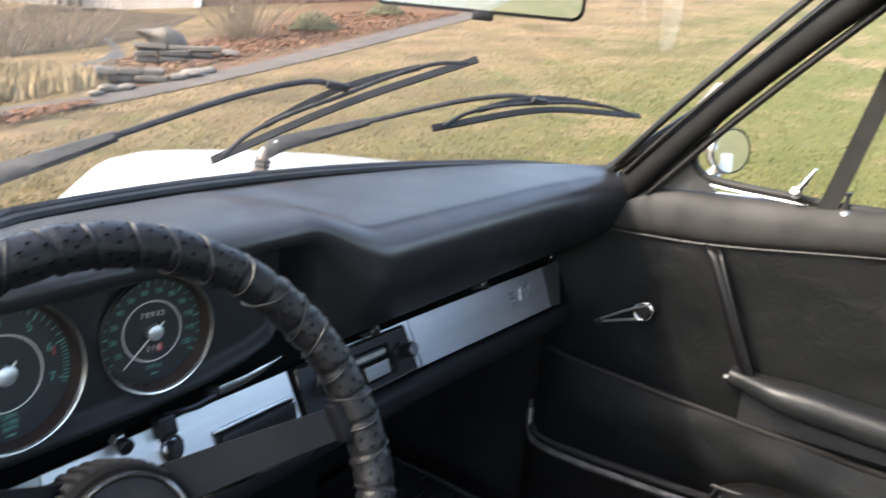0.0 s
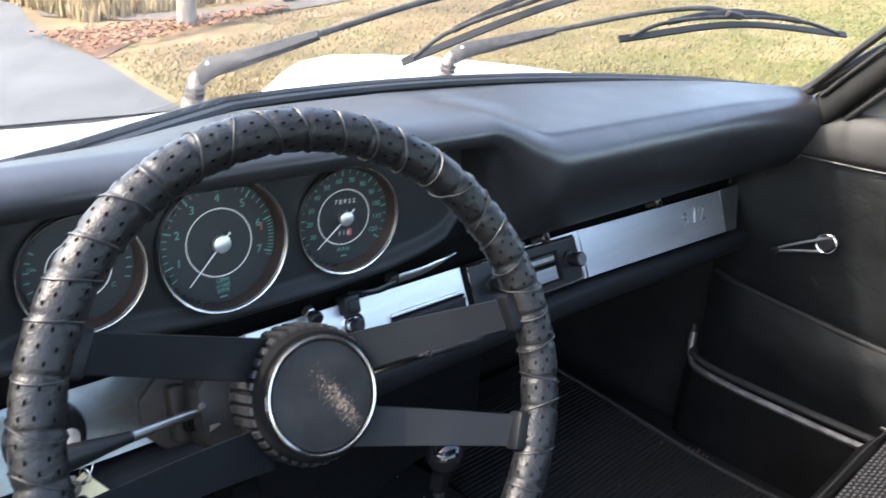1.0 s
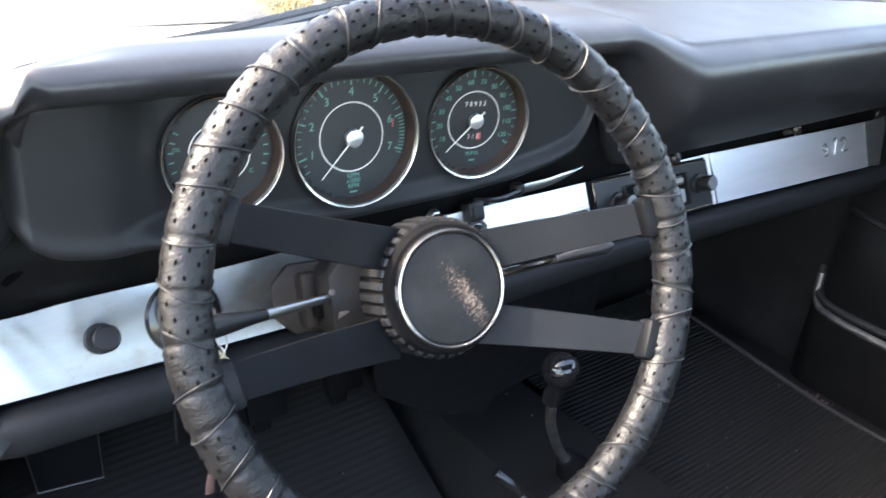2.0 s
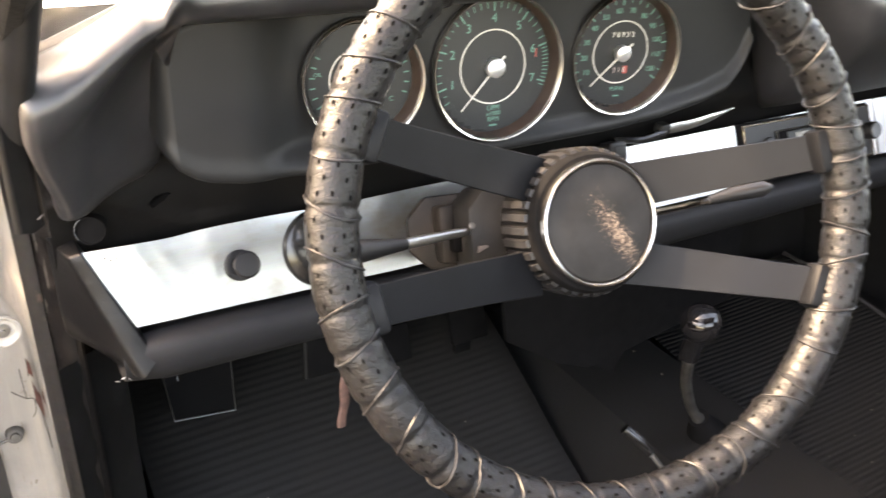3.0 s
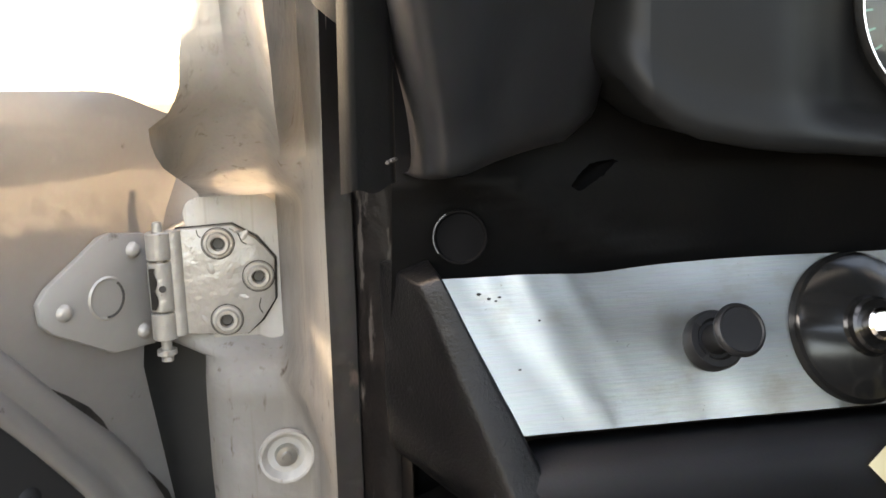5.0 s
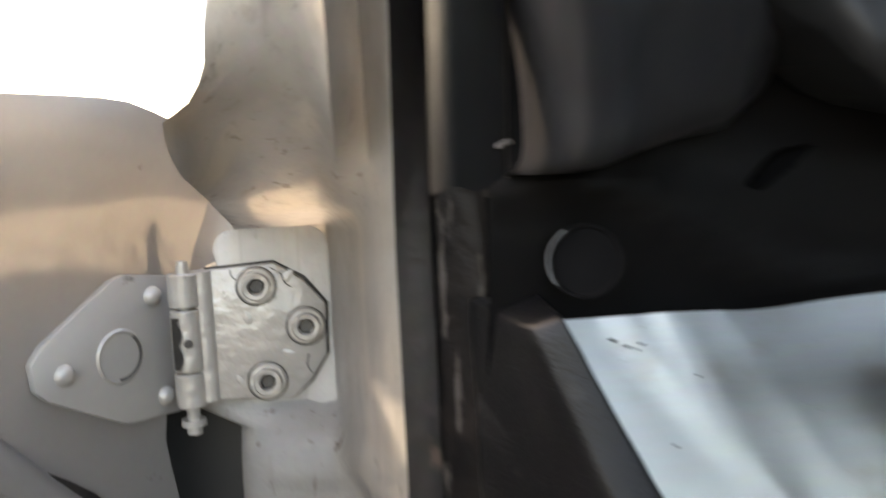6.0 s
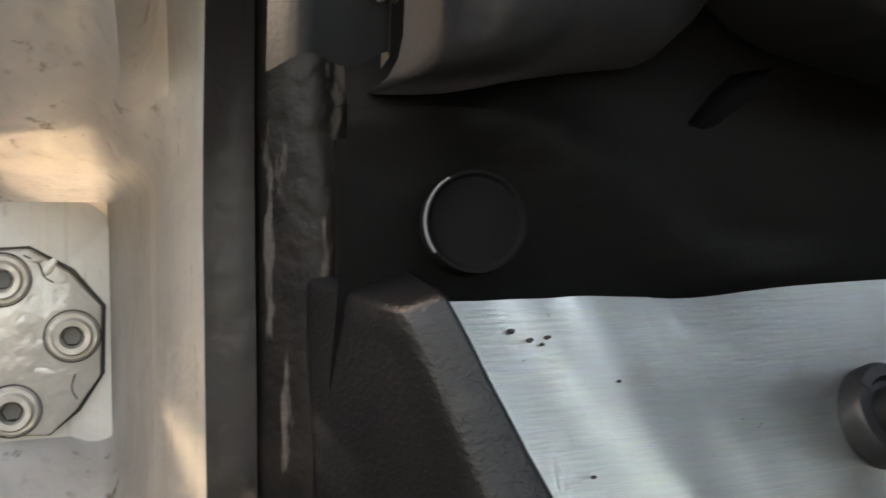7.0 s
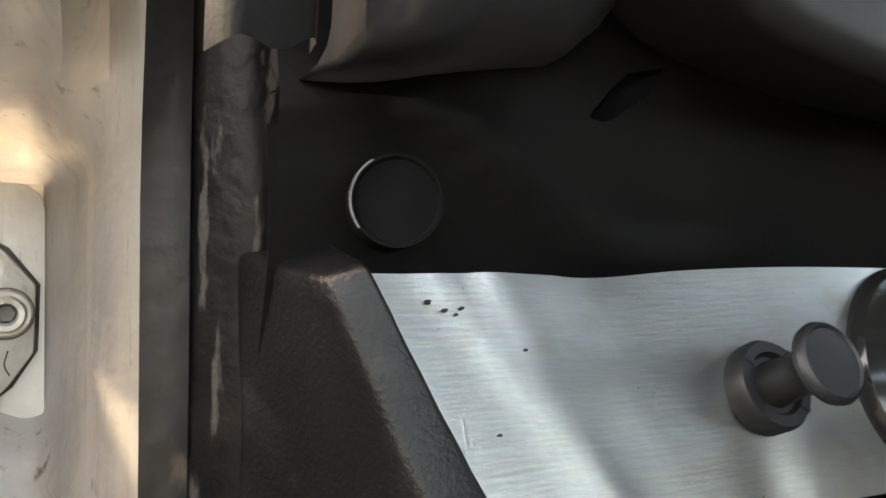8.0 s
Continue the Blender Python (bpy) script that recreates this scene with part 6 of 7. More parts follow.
# inner frame: from the rounded top over the hinge face to the curved flange
OUT = [(-0.018, 0.30), (-0.018, 0.435), (-0.013, 0.513), (0.015, 0.585), (0.064, 0.643), (0.113, 0.692), (0.2, 0.735), (0.35, 0.76), (0.6, 0.768), (0.95, 0.768)]
INN = [(0.020, 0.30), (0.020, 0.45), (0.022, 0.504), (0.042, 0.558), (0.059, 0.592), (0.118, 0.662), (0.2, 0.715), (0.35, 0.74), (0.6, 0.748), (0.95, 0.748)]
oc, ic = [(p.x, p.y) for p in bend([(u, z, 0) for u, z in OUT], 6)], [(p.x, p.y) for p in bend([(u, z, 0) for u, z in INN], 6)]
prof = [(0.0, -0.001), (0.04, 0.0012), (0.12, 0.0040), (0.30, 0.0058), (0.46, 0.0040), (0.54, 0.0032), (0.66, 0.0060), (0.85, 0.0085), (0.97, 0.0070), (1.0, 0.002)]
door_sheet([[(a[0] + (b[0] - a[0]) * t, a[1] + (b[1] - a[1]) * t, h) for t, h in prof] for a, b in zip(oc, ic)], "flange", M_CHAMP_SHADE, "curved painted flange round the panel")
door_sheet([[(a[0] + 0.004 * math.cos(k), a[1], -0.0004), (a[0] + 0.003, a[1] - 0.002, 0.0016)] for k, a in enumerate(oc)], "sealant", M_CRACK, "cracked sealant along the flange")
EDGE_Z, EDGE_U = (0.48, 0.518, 0.55, 0.605, 0.633, 0.66, 0.70, 0.74), (-0.016, -0.012, -0.007, 0.002, 0.007, 0.003, -0.012, -0.026)
# hinge face above the flange, rolling over at the top
rows = []
for k in range(40):
    u = -0.030 + 1.0 * (k / 39) ** 1.6
    zo = float(np.interp(u, [p[0] for p in oc[8:]], [p[1] for p in oc[8:]])) if u > -0.013 else 0.52
    top = 0.762 + 0.013 * smoothstep(-0.03, 0.03, u)
    sw = smoothstep(0.0, 0.12, u)
    col = []
    for j in range(16):
        t = j / 15
        z = zo + (top - zo) * t
        roll = max(0.0, (z - 0.712) / 0.064)
        h = -0.002 + 0.016 * sw * math.sin(min(1.0, t * 1.2) * math.pi * 0.5) * 0 + 0.020 * math.sin(min(1.0, roll) * math.pi * 0.52) * smoothstep(0.705, 0.73, z) * (0.4 + 0.6 * smoothstep(-0.02, 0.05, u)) - 0.035 * max(0, roll - 0.75) ** 1.5
        col.append((max(u, float(np.interp(z, EDGE_Z, EDGE_U))), z, h + 0.0006 * noise.noise(Vector((u * 30, z * 30, 3)))))
    col.append((u, top + 0.002, -0.03))
    rows.append(col)
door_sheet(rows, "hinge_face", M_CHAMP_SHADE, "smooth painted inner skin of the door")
part("outer_skin", slab([(-0.03, 0.25), (0.97, 0.25), (0.97, 0.772), (0.06, 0.772), (0.0, 0.757), (-0.03, 0.74)], 0.004, DP @ Matrix.Translation((0, 0, -0.06))), M_WHITE, door, "white outer skin")
# coloured dark so that the gap at the hinge reads as shaded
part("front_edge", slab([(0.0, 0.25), (0.05, 0.25), (0.05, 0.735), (0.0, 0.735)], 0.003, DP @ Matrix.Translation((0.010, 0, -0.056)) @ pose(0, 0, 0, 0, -90, 0)), M_DARKPAINT_SHADE, door)
card = [(u, z) for u, z in ic] + [(0.95, 0.28), (0.02, 0.28)]
part("door_card", slab(card, 0.003, DP @ Matrix.Translation((0, 0, 0.0))), M_CARD, door, "black door panel")
for u, z in ((0.081, 0.594), (0.028, 0.466), (0.048, 0.50)):
    m = DP @ Matrix.Translation((u, z, 0.003))
    s = part("panel_screw", lathe([(0.0022, 0.0022), (0.0045, 0.0016), (0.0062, 0.0)], m, 24), M_RUBBER, door, "screw in a cup washer")
    part("head", lathe([(0, 0.0016), (0.0022, 0.0020)], m, 12), M_STEEL, s)
strap = thing("check_strap", (-0.77, 0.13, 0.48), "thin steel door check strap with bolt", "check strap")
part("bar", tube(bend([(-0.752, 0.128, 0.487), (-0.775, 0.128, 0.483), (-0.80, 0.133, 0.480), DP @ Vector((0.02, 0.476, 0.006)), DP @ Vector((0.05, 0.462, 0.007)), DP @ Vector((0.09, 0.44, 0.007))], 5), 0.0016, 8), M_STEEL_DARK, strap)
m = frame_of((-0.752, 0.1335, 0.487), (1, 0, 0), (0, -1, 0.25))
part("bolt", lathe([(0, 0.012), (0.0035, 0.0118), (0.0042, 0.0100), (0.0030, 0.0095), (0.0030, 0.0065), (0.0065, 0.006), (0.0072, 0.003), (0.0078, 0)], m, 24), M_STEEL_DARK, strap, "greasy strap bolt")
part("eye", lathe([(0.003, 0.0088), (0.006, 0.0088), (0.0066, 0.0078), (0.006, 0.0068), (0.003, 0.0068)], m, 24), M_STEEL_DARK, strap)


# ---- passenger side: door, seat, floor ----
pdoor = thing("passenger_door", (0.69, -0.4, 0.3), "closed passenger door with black vinyl panel and armrest", "car door")


# vinyl panel with soft wrinkles, in an upper roll, a flat field and a pocket
ysamp = np.linspace(0.03, -1.15, 130)
rings = []
for y in ysamp:
    top = 0.850 + 0.012 * smoothstep(-0.2, -0.6, y)
    seam = 0.772 + 0.028 * smoothstep(-0.18, -0.6, y)
    mid = 0.5 * (top + seam)
    w = 0.0012 * noise.noise(Vector((y * 9, 3, 1)))
    rings.append([(0.702, y, top), (0.688, y, top + 0.005), (0.674, y, top + 0.003), (0.664, y, top - 0.005), (0.657 + w, y, top - 0.020), (0.655 + w, y, mid + 0.006), (0.656 - w, y, mid - 0.010), (0.660, y, seam + 0.012), (0.668, y, seam + 0.001), (0.702, y, seam)])
part("upper_roll", ring_loft(rings), M_DOORTOP, pdoor, "padded vinyl roll under the window", angle=60)
rows = []
for y in ysamp:
    seam = 0.772 + 0.028 * smoothstep(-0.18, -0.6, y)
    col = []
    for j in range(40):
        z = seam + 0.002 + (0.30 - seam) * j / 39
        wr = 0.0028 * noise.noise(Vector((y * 7, z * 10, 2))) + 0.0011 * noise.noise(Vector((y * 26, z * 40, 5))) + 0.0022 * math.exp(-((z - 0.75) / 0.015) ** 2) * math.sin(40 * y) * math.exp(-((y + 0.23) / 0.06) ** 2)
        col.append((0.672 + wr, y, z))
    rows.append(col)
part("panel_field", sheet(rows, 0.003), M_DOORVINYL, pdoor, "wrinkled black vinyl panel", angle=60)
part("seam_cord", tube([(0.666, y, 0.772 + 0.028 * smoothstep(-0.18, -0.6, y)) for y in ysamp], 0.0022, 8), M_DOORVINYL, pdoor)
# pocket with its rail
rail = bend([(0.664, 0.02, 0.536), (0.655, -0.03, 0.528), (0.652, -0.15, 0.513), (0.650, -0.30, 0.497), (0.650, -0.45, 0.482), (0.652, -0.60, 0.468), (0.655, -1.1, 0.44)], 8)
part("pocket_rail", tube(rail, 0.0058, 10), M_BLACKVINYL, pdoor, "vinyl covered pocket rail")
rows = []
for k, p in enumerate(rail):
    rows.append([(p.x - 0.004 - 0.012 * math.sin(math.pi * t) + 0.004 * noise.noise(Vector((p.y * 11, t * 3, 4))), p.y, p.z - (p.z - 0.355) * t) for t in np.linspace(0, 1, 14)])
part("pocket", sheet(rows, 0.003), M_DOORVINYL, pdoor, "sagging soft door pocket", angle=60)
# pull strap, armrest
strap_c = bend([(0.668, -0.252, 0.772), (0.648, -0.262, 0.762), (0.636, -0.285, 0.71), (0.634, -0.312, 0.645), (0.638, -0.335, 0.59), (0.650, -0.342, 0.570)], 8)
rings = []
for k, p in enumerate(strap_c):
    w = 0.0125 + 0.002 * math.cos(k / len(strap_c) * math.pi * 2)
    rings.append([p + Vector((0.0055 * math.sin(a), w * math.cos(a) * 0.95, w * math.cos(a) * 0.32)) for a in np.linspace(0, 2 * math.pi, 17)[:-1]])
part("pull_strap", ring_loft(rings), M_VINYL_WORN, pdoor, "vinyl pull strap with piped edge", angle=60)
part("strap_piping", tube([p + Vector((-0.003, -0.0115, -0.004)) for p in strap_c], 0.002, 8), M_DOORVINYL, pdoor)
rings = []
for k in range(22):
    t = k / 21
    y = -0.312 - 0.55 * t
    cz = 0.570 - 0.035 * min(1, t * 1.6)
    h = 0.014 + 0.012 * smoothstep(0, 0.25, t)
    wd = 0.018 + 0.016 * smoothstep(0, 0.15, t)
    rings.append([(0.672 - wd + wd * math.copysign(abs(math.cos(a)) ** 0.6, math.cos(a)), y, cz + h * math.copysign(abs(math.sin(a)) ** 0.7, math.sin(a))) for a in np.linspace(0, 2 * math.pi, 19)[:-1]])
part("armrest", ring_loft(rings), M_DOORVINYL, pdoor, "padded black armrest", angle=60)
part("armrest_tip", lathe([(0, 0.016), (0.0045, 0.014), (0.0055, 0.008), (0.0045, 0)], frame_of((0.652, -0.315, 0.566), (1, 0, 0), (-0.4, 1, 0)), 20), M_STEEL, pdoor, "small metal end of the armrest")
part("under_arm", sheet([[(0.667 - 0.012 * t, -0.33 - 0.5 * u, 0.545 - 0.02 * u - 0.05 * t) for t in np.linspace(0, 1, 5)] for u in np.linspace(0, 1, 8)], 0.003), M_DOORVINYL, pdoor)
cr = part("window_crank", lathe([(0, 0.020), (0.010, 0.020), (0.0125, 0.017), (0.0135, 0.0)], frame_of((0.668, -0.157, 0.644), (0, 1, 0), (-1, 0, 0)), 32), M_PLASTIC, pdoor, "chrome window crank")
part("crank_ring", tube([frame_of((0.650, -0.157, 0.644), (0, 1, 0), (-1, 0, 0)) @ Vector((0.0155 * math.cos(a), 0.0155 * math.sin(a), 0)) for a in np.linspace(0, 2 * math.pi, 33)[:-1]], 0.0024, 10, True), M_HUBCHROME, cr)
for dz, dy in ((0.0150, -0.010), (-0.0150, 0.006)):
    part("crank_arm", tube([(0.650, -0.157 + dy, 0.644 + dz), (0.649, -0.120, 0.629 + 0.5 * dz), (0.648, -0.083, 0.613 + 0.15 * dz)], [0.0026, 0.0024, 0.0022], 10), M_STEEL, cr, "polished crank arm")
part("crank_knob", lathe([(0, 0.020), (0.0045, 0.019), (0.006, 0.013), (0.0042, 0.004), (0.004, 0)], frame_of((0.650, -0.083, 0.613), (0, 1, 0), (-1, 0, 0.0)), 20), M_PLASTIC, cr)
part("lock_pin", lathe([(0, 0.034), (0.0055, 0.0335), (0.0058, 0.030), (0.0034, 0.028), (0.0032, 0.0)], Matrix.Translation((0.672, -0.435, 0.852)), 20), M_PLASTIC, pdoor, "black lock pin")
part("pin_collar", lathe([(0.0035, 0.008), (0.008, 0.006), (0.009, 0)], Matrix.Translation((0.672, -0.435, 0.851)), 20), M_STEEL, pdoor)
for y, z in ((-0.075, 0.768), (-0.03, 0.73)):
    part("stud", lathe([(0, 0.003), (0.003, 0.0024), (0.0042, 0)], frame_of((0.669, y, z), (0, 1, 0), (-1, 0, 0)), 16), M_RUBBER, pdoor)
# window frames: corner plate, vent frame, vent post, catch
tri = [(-0.10, 0.852), (-0.245, 0.858), (-0.205, 0.90), (-0.20, 0.94), (-0.255, 1.03), (-0.22, 1.03)]
part("corner_plate", slab(tri, 0.006, frame_of((0.672, 0, 0), (0, 1, 0), (1, 0, 0)), 0.001), M_DARKMETAL, pdoor, "dark metal corner by the vent window")
vent = bend([(0.672, -0.36, 1.14), (0.676, -0.275, 1.031), (0.678, -0.215, 0.950), (0.678, -0.201, 0.912), (0.678, -0.212, 0.888), (0.678, -0.240, 0.876), (0.678, -0.30, 0.870), (0.678, -0.36, 0.866), (0.678, -0.40, 0.862)], 8)
vf = part("vent_frame", tube(vent, 0.0075, 10), M_SEAL, pdoor, "black rubber vent window frame")
part("bright_edge", tube([p + Vector((-0.003, 0.004, -0.007)) for p in vent[24:]], 0.0022, 8), M_CHROME, vf, "thin bright edge")
rings = [[(0.678 + sx * 0.008, y + sy * 0.0125, z + sy * 0.004) for sx, sy in ((-1, -1), (1, -1), (1, 1), (-1, 1))] for y, z in ((-0.408, 0.852), (-0.43, 0.93), (-0.457, 1.03), (-0.49, 1.15))]
part("vent_post", ring_loft(rings), M_SEAL, pdoor, "worn black vent post")
part("window_ledge", tube([(0.680, y, 0.862) for y in np.linspace(-0.42, -1.15, 10)], 0.006, 8), M_SEAL, pdoor)
catch = part("vent_catch", lathe([(0, 0.020), (0.006, 0.019), (0.008, 0.014), (0.009, 0.006), (0.007, 0)], frame_of((0.668, -0.366, 0.873), (0, 1, 0), (-0.8, 0.1, 0.4)), 24), M_CHROME, pdoor, "chrome vent window catch")
part("catch_lever", tube([(0.655, -0.366, 0.878), (0.652, -0.377, 0.896), (0.651, -0.388, 0.916)], [0.005, 0.0042, 0.0022], 12), M_CHROME, catch)
part("outer_skin", box((0.02, 1.25, 0.56), Matrix.Translation((0.745, -0.52, 0.57)), 0.008), M_WHITE, pdoor, "white outer skin")
vg = part("vent_glass", sheet([[(0.680, -0.21, 0.905), (0.680, -0.40, 0.868)], [(0.678, -0.30, 1.06), (0.678, -0.47, 1.10)]]), M_GLASS, pdoor, "clear vent glass")
vg.visible_shadow = False

mir = thing("door_mirror", (0.75, -0.23, 0.87), "round chrome door mirror outside the passenger window", "mirror")
mm = frame_of((0.776, -0.236, 0.917), (1, -0.8, 0), (-0.8, -1, 0.05)) @ Matrix.Diagonal((1.1, 1.1, 1.1, 1))
part("shell", lathe([(0.034, 0.0), (0.0355, -0.004), (0.033, -0.022), (0.020, -0.042), (0, -0.05)], mm, 40), M_BEZEL, mir, "chrome shell")
part("rim", lathe([(0.0325, 0.001), (0.0345, 0.002), (0.0355, -0.001)], mm, 40), M_RUBBER, mir)
part("mirror_glass", lathe([(0, 0.0005), (0.0328, 0.0005)], mm, 40), M_MIRROR, mir, "mirror glass")
part("foot", tube([mm @ Vector((0.0, -0.03, -0.02)), (0.775, -0.20, 0.855)], [0.012, 0.018], 16), M_BEZEL, mir)

# sill trim and kick edge
sill = thing("door_sill", (0.68, -0.4, 0.33), "scuffed metal sill plate along the passenger footwell", "sill")
line = bend([(0.676, 0.045, 0.400), (0.668, 0.038, 0.356), (0.650, 0.0, 0.342), (0.640, -0.15, 0.336), (0.636, -0.4, 0.334), (0.636, -1.1, 0.333)], 6)
part("plate", tube(line, 0.0065, 10), M_SILL, sill, "dull aluminium sill edge")
part("rubber_edge", tube([p + Vector((0.006, 0.004, 0.016)) for p in line], 0.007, 10), M_RUBBER, sill)
part("sill_side", sheet([[(p.x - 0.004, p.y, p.z - 0.006), (p.x - 0.012, p.y, 0.26), (p.x - 0.015, p.y, 0.2)] for p in line], 0.003), M_CARPET, sill)

# passenger seat: bolsters, woven insert, piping
seat = thing("bucket_seat", (0.37, -0.6, 0.2), "black vinyl passenger seat with basket-weave centre", "seat")
rows = []
for i in range(25):
    u = i / 24
    x = 0.135 + 0.49 * u
    col = []
    for j in range(21):
        v = j / 20
        y = -0.30 - 0.55 * v
        edge = min(u, 1 - u) * 0.49
        front = v * 0.55
        y -= 0.075 * max(0.0, 1 - edge / 0.11) ** 2 * (1 - v) ** 2
        h = 0.415 - 0.05 * math.exp(-(front / 0.025) ** 1.2) + 0.028 * math.exp(-((edge - 0.05) / 0.04) ** 2) - 0.07 * math.exp(-(edge / 0.02) ** 1.3) - 0.012 * v
        col.append((x, y, h))
    rows.append(col)
part("cushion", sheet(rows, 0.02), M_VINYL, seat, "vinyl cushion with raised bolsters", angle=80)
part("base", box((0.36, 0.44, 0.17), Matrix.Translation((0.38, -0.62, 0.285)), 0.04, 3), M_VINYL, seat)
bm = bmesh.new()
for i in range(54):
    for j in range(46):
        x, y = 0.225 + 0.0058 * i, -0.345 - 0.0062 * j
        z = 0.4175 - 0.012 * (-(y + 0.30) / 0.55) + 0.0014 * ((i + j) % 2)
        q = [bm.verts.new((x + sx * 0.0026, y + sy * 0.0028, z)) for sx, sy in ((-1, -1), (1, -1), (1, 1), (-1, 1))]
        top = bm.verts.new((x, y, z + 0.0016))
        for k in range(4):
            bm.faces.new((q[k], q[(k + 1) % 4], top))
tagged(part("woven_insert", bm, M_WEAVE, seat, "basket-weave vinyl centre"), kind="stuff")
part("piping", tube(bend([(0.215, -0.80, 0.412), (0.215, -0.37, 0.424), (0.225, -0.335, 0.420), (0.38, -0.328, 0.414), (0.535, -0.335, 0.420), (0.545, -0.37, 0.424), (0.545, -0.80, 0.412)], 6), 0.003, 8), M_VINYL, seat)
part("backrest", box((0.46, 0.12, 0.6), Matrix.Translation((0.38, -0.90, 0.68)) @ pose(0, 0, 0, -14, 0, 0), 0.04, 4), M_VINYL, seat)


# ribbed rubber mats
def mat_mesh(x0, x1, y0, y1, z0, z1, pitch=0.0085, rib=0.0007):
    n = int(abs(y1 - y0) / pitch) * 4
    rows = []
    for k in range(n + 1):
        t = k / n
        y = y0 + (y1 - y0) * t
        z = z0 + (z1 - z0) * smoothstep(0.35, 1.0, t) + rib * (1 if k % 4 in (0, 1) else -1)
        rows.append([(x, y, z + 0.004 * noise.noise(Vector((x * 5, y * 5, 0)))) for x in np.linspace(x0, x1, 14)])
    return sheet(rows, 0.003)


pm = thing("passenger_mat", (0.35, 0.0, 0.21), "ribbed black rubber mat on the passenger floor", "floor mat")
part("ribbed_sheet", mat_mesh(0.14, 0.57, -0.42, 0.33, 0.214, 0.26), M_MAT, pm, angle=30)
part("hem", tube([(0.57, y, 0.216 + 0.046 * smoothstep(-0.16, 0.33, y)) for y in np.linspace(-0.42, 0.33, 12)], 0.004, 8), M_MAT, pm)
dm = thing("driver_mat", (-0.42, 0.1, 0.21), "worn ribbed black rubber mat in the driver's footwell", "floor mat")
part("ribbed_sheet", mat_mesh(-0.64, -0.15, -0.30, 0.40, 0.214, 0.38, 0.0095, 0.0003), M_MAT, dm, angle=30)
bm = bmesh.new()
rr = random.Random(3)
for k in range(34):
    x, y = rr.uniform(-0.6, 0.56), rr.uniform(-0.3, 0.3)
    z = 0.222 + 0.046 * smoothstep(-0.16, 0.33, y) + (0.0 if x > 0.13 else 0.1 * smoothstep(0.0, 0.4, y)) if abs(x + 0.01) > 0.14 else 0.326
    bmesh.ops.create_icosphere(bm, subdivisions=1, radius=rr.uniform(0.0005, 0.0014), matrix=Matrix.Translation((x, y, z)))
solid("floor_crumbs", bm, M_CRUMB, "pale crumbs and grit on the floor mats", "debris", kind="stuff")
bm = bmesh.new()
for k in range(26):
    x, y = 0.60 + rr.gauss(0, 0.018), -0.03 + rr.gauss(0, 0.02)
    bmesh.ops.create_icosphere(bm, subdivisions=1, radius=rr.uniform(0.001, 0.004), matrix=Matrix.Translation((x, y, 0.204)) @ Matrix.Diagonal((rr.uniform(0.6, 2.5), 1, 0.5, 1)))
solid("torn_carpet_spot", bm, M_FOB, "brown torn spot in the floor carpet", "worn spot", kind="stuff")

# gear lever, heater lever, pedals, footwell card
blower = thing("blower_cover", (-0.15, 0.06, 0.40), "smooth dark cover with a notched lower edge under the dashboard", "cover")
part("face", slab([(-0.31, 0.60), (-0.293, 0.493), (-0.219, 0.442), (-0.175, 0.421), (-0.158, 0.421), (-0.152, 0.412), (-0.130, 0.398), (-0.118, 0.428), (0.05, 0.452), (0.05, 0.60)], 0.006, frame_of((0, 0.052, 0), (1, 0, 0), (0, -1, 0.0)), 0.0015), M_PLUG, blower)
part("side", slab([(0.0, 0.50), (0.09, 0.46), (0.09, 0.60), (0.0, 0.60)], 0.005, frame_of((-0.300, 0.056, 0), (0, 1, 0), (-1, 0, 0)), 0.001), M_PLUG, blower)
gear = thing("gear_lever", (-0.02, -0.02, 0.31), "bent steel gear lever with glossy black knob", "gear lever")
part("shaft", tube(bend([(-0.008, -0.02, 0.31), (-0.030, -0.02, 0.33), (-0.060, -0.022, 0.365), (-0.092, -0.032, 0.415), (-0.117, -0.047, 0.455), (-0.1305, -0.0575, 0.50)], 5), [0.009] * 8 + [0.0062] * 18, 14), M_STEEL_DARK, gear, "worn steel shaft")
km = frame_of((-0.1305, -0.0580, 0.503), (1, 0, 0), (-0.12, -0.22, 1))
part("knob", lathe([(0.0085, -0.020), (0.0104, -0.019), (0.0108, -0.004), (0.0112, 0.010), (0.0135, 0.016), (0.0185, 0.023), (0.0205, 0.031), (0.0195, 0.039), (0.0155, 0.046), (0.009, 0.0495), (0, 0.0505)], km, 40), M_KNOB, gear, "glossy black mushroom knob", 60)
boot = part("boot", lathe([(0.026, 0), (0.023, 0.010), (0.018, 0.024), (0.0135, 0.040), (0.0125, 0.046), (0, 0.047)], frame_of((-0.018, -0.02, 0.308), (1, 0, 0), (-0.55, 0, 0.83)), 28), M_PLUG, gear, "rubber boot")
heat = thing("heater_lever", (-0.13, -0.05, 0.31), "short heater lever with black knob on the tunnel", "lever")
part("rod", tube([(-0.118, -0.055, 0.29), (-0.128, -0.048, 0.328), (-0.138, -0.035, 0.345)], 0.003, 10), M_STEEL, heat)
part("grip", tube([(-0.136, -0.037, 0.342), (-0.146, -0.026, 0.356), (-0.158, -0.012, 0.368)], [0.005, 0.008, 0.0065], 14), M_GLOSS, heat)
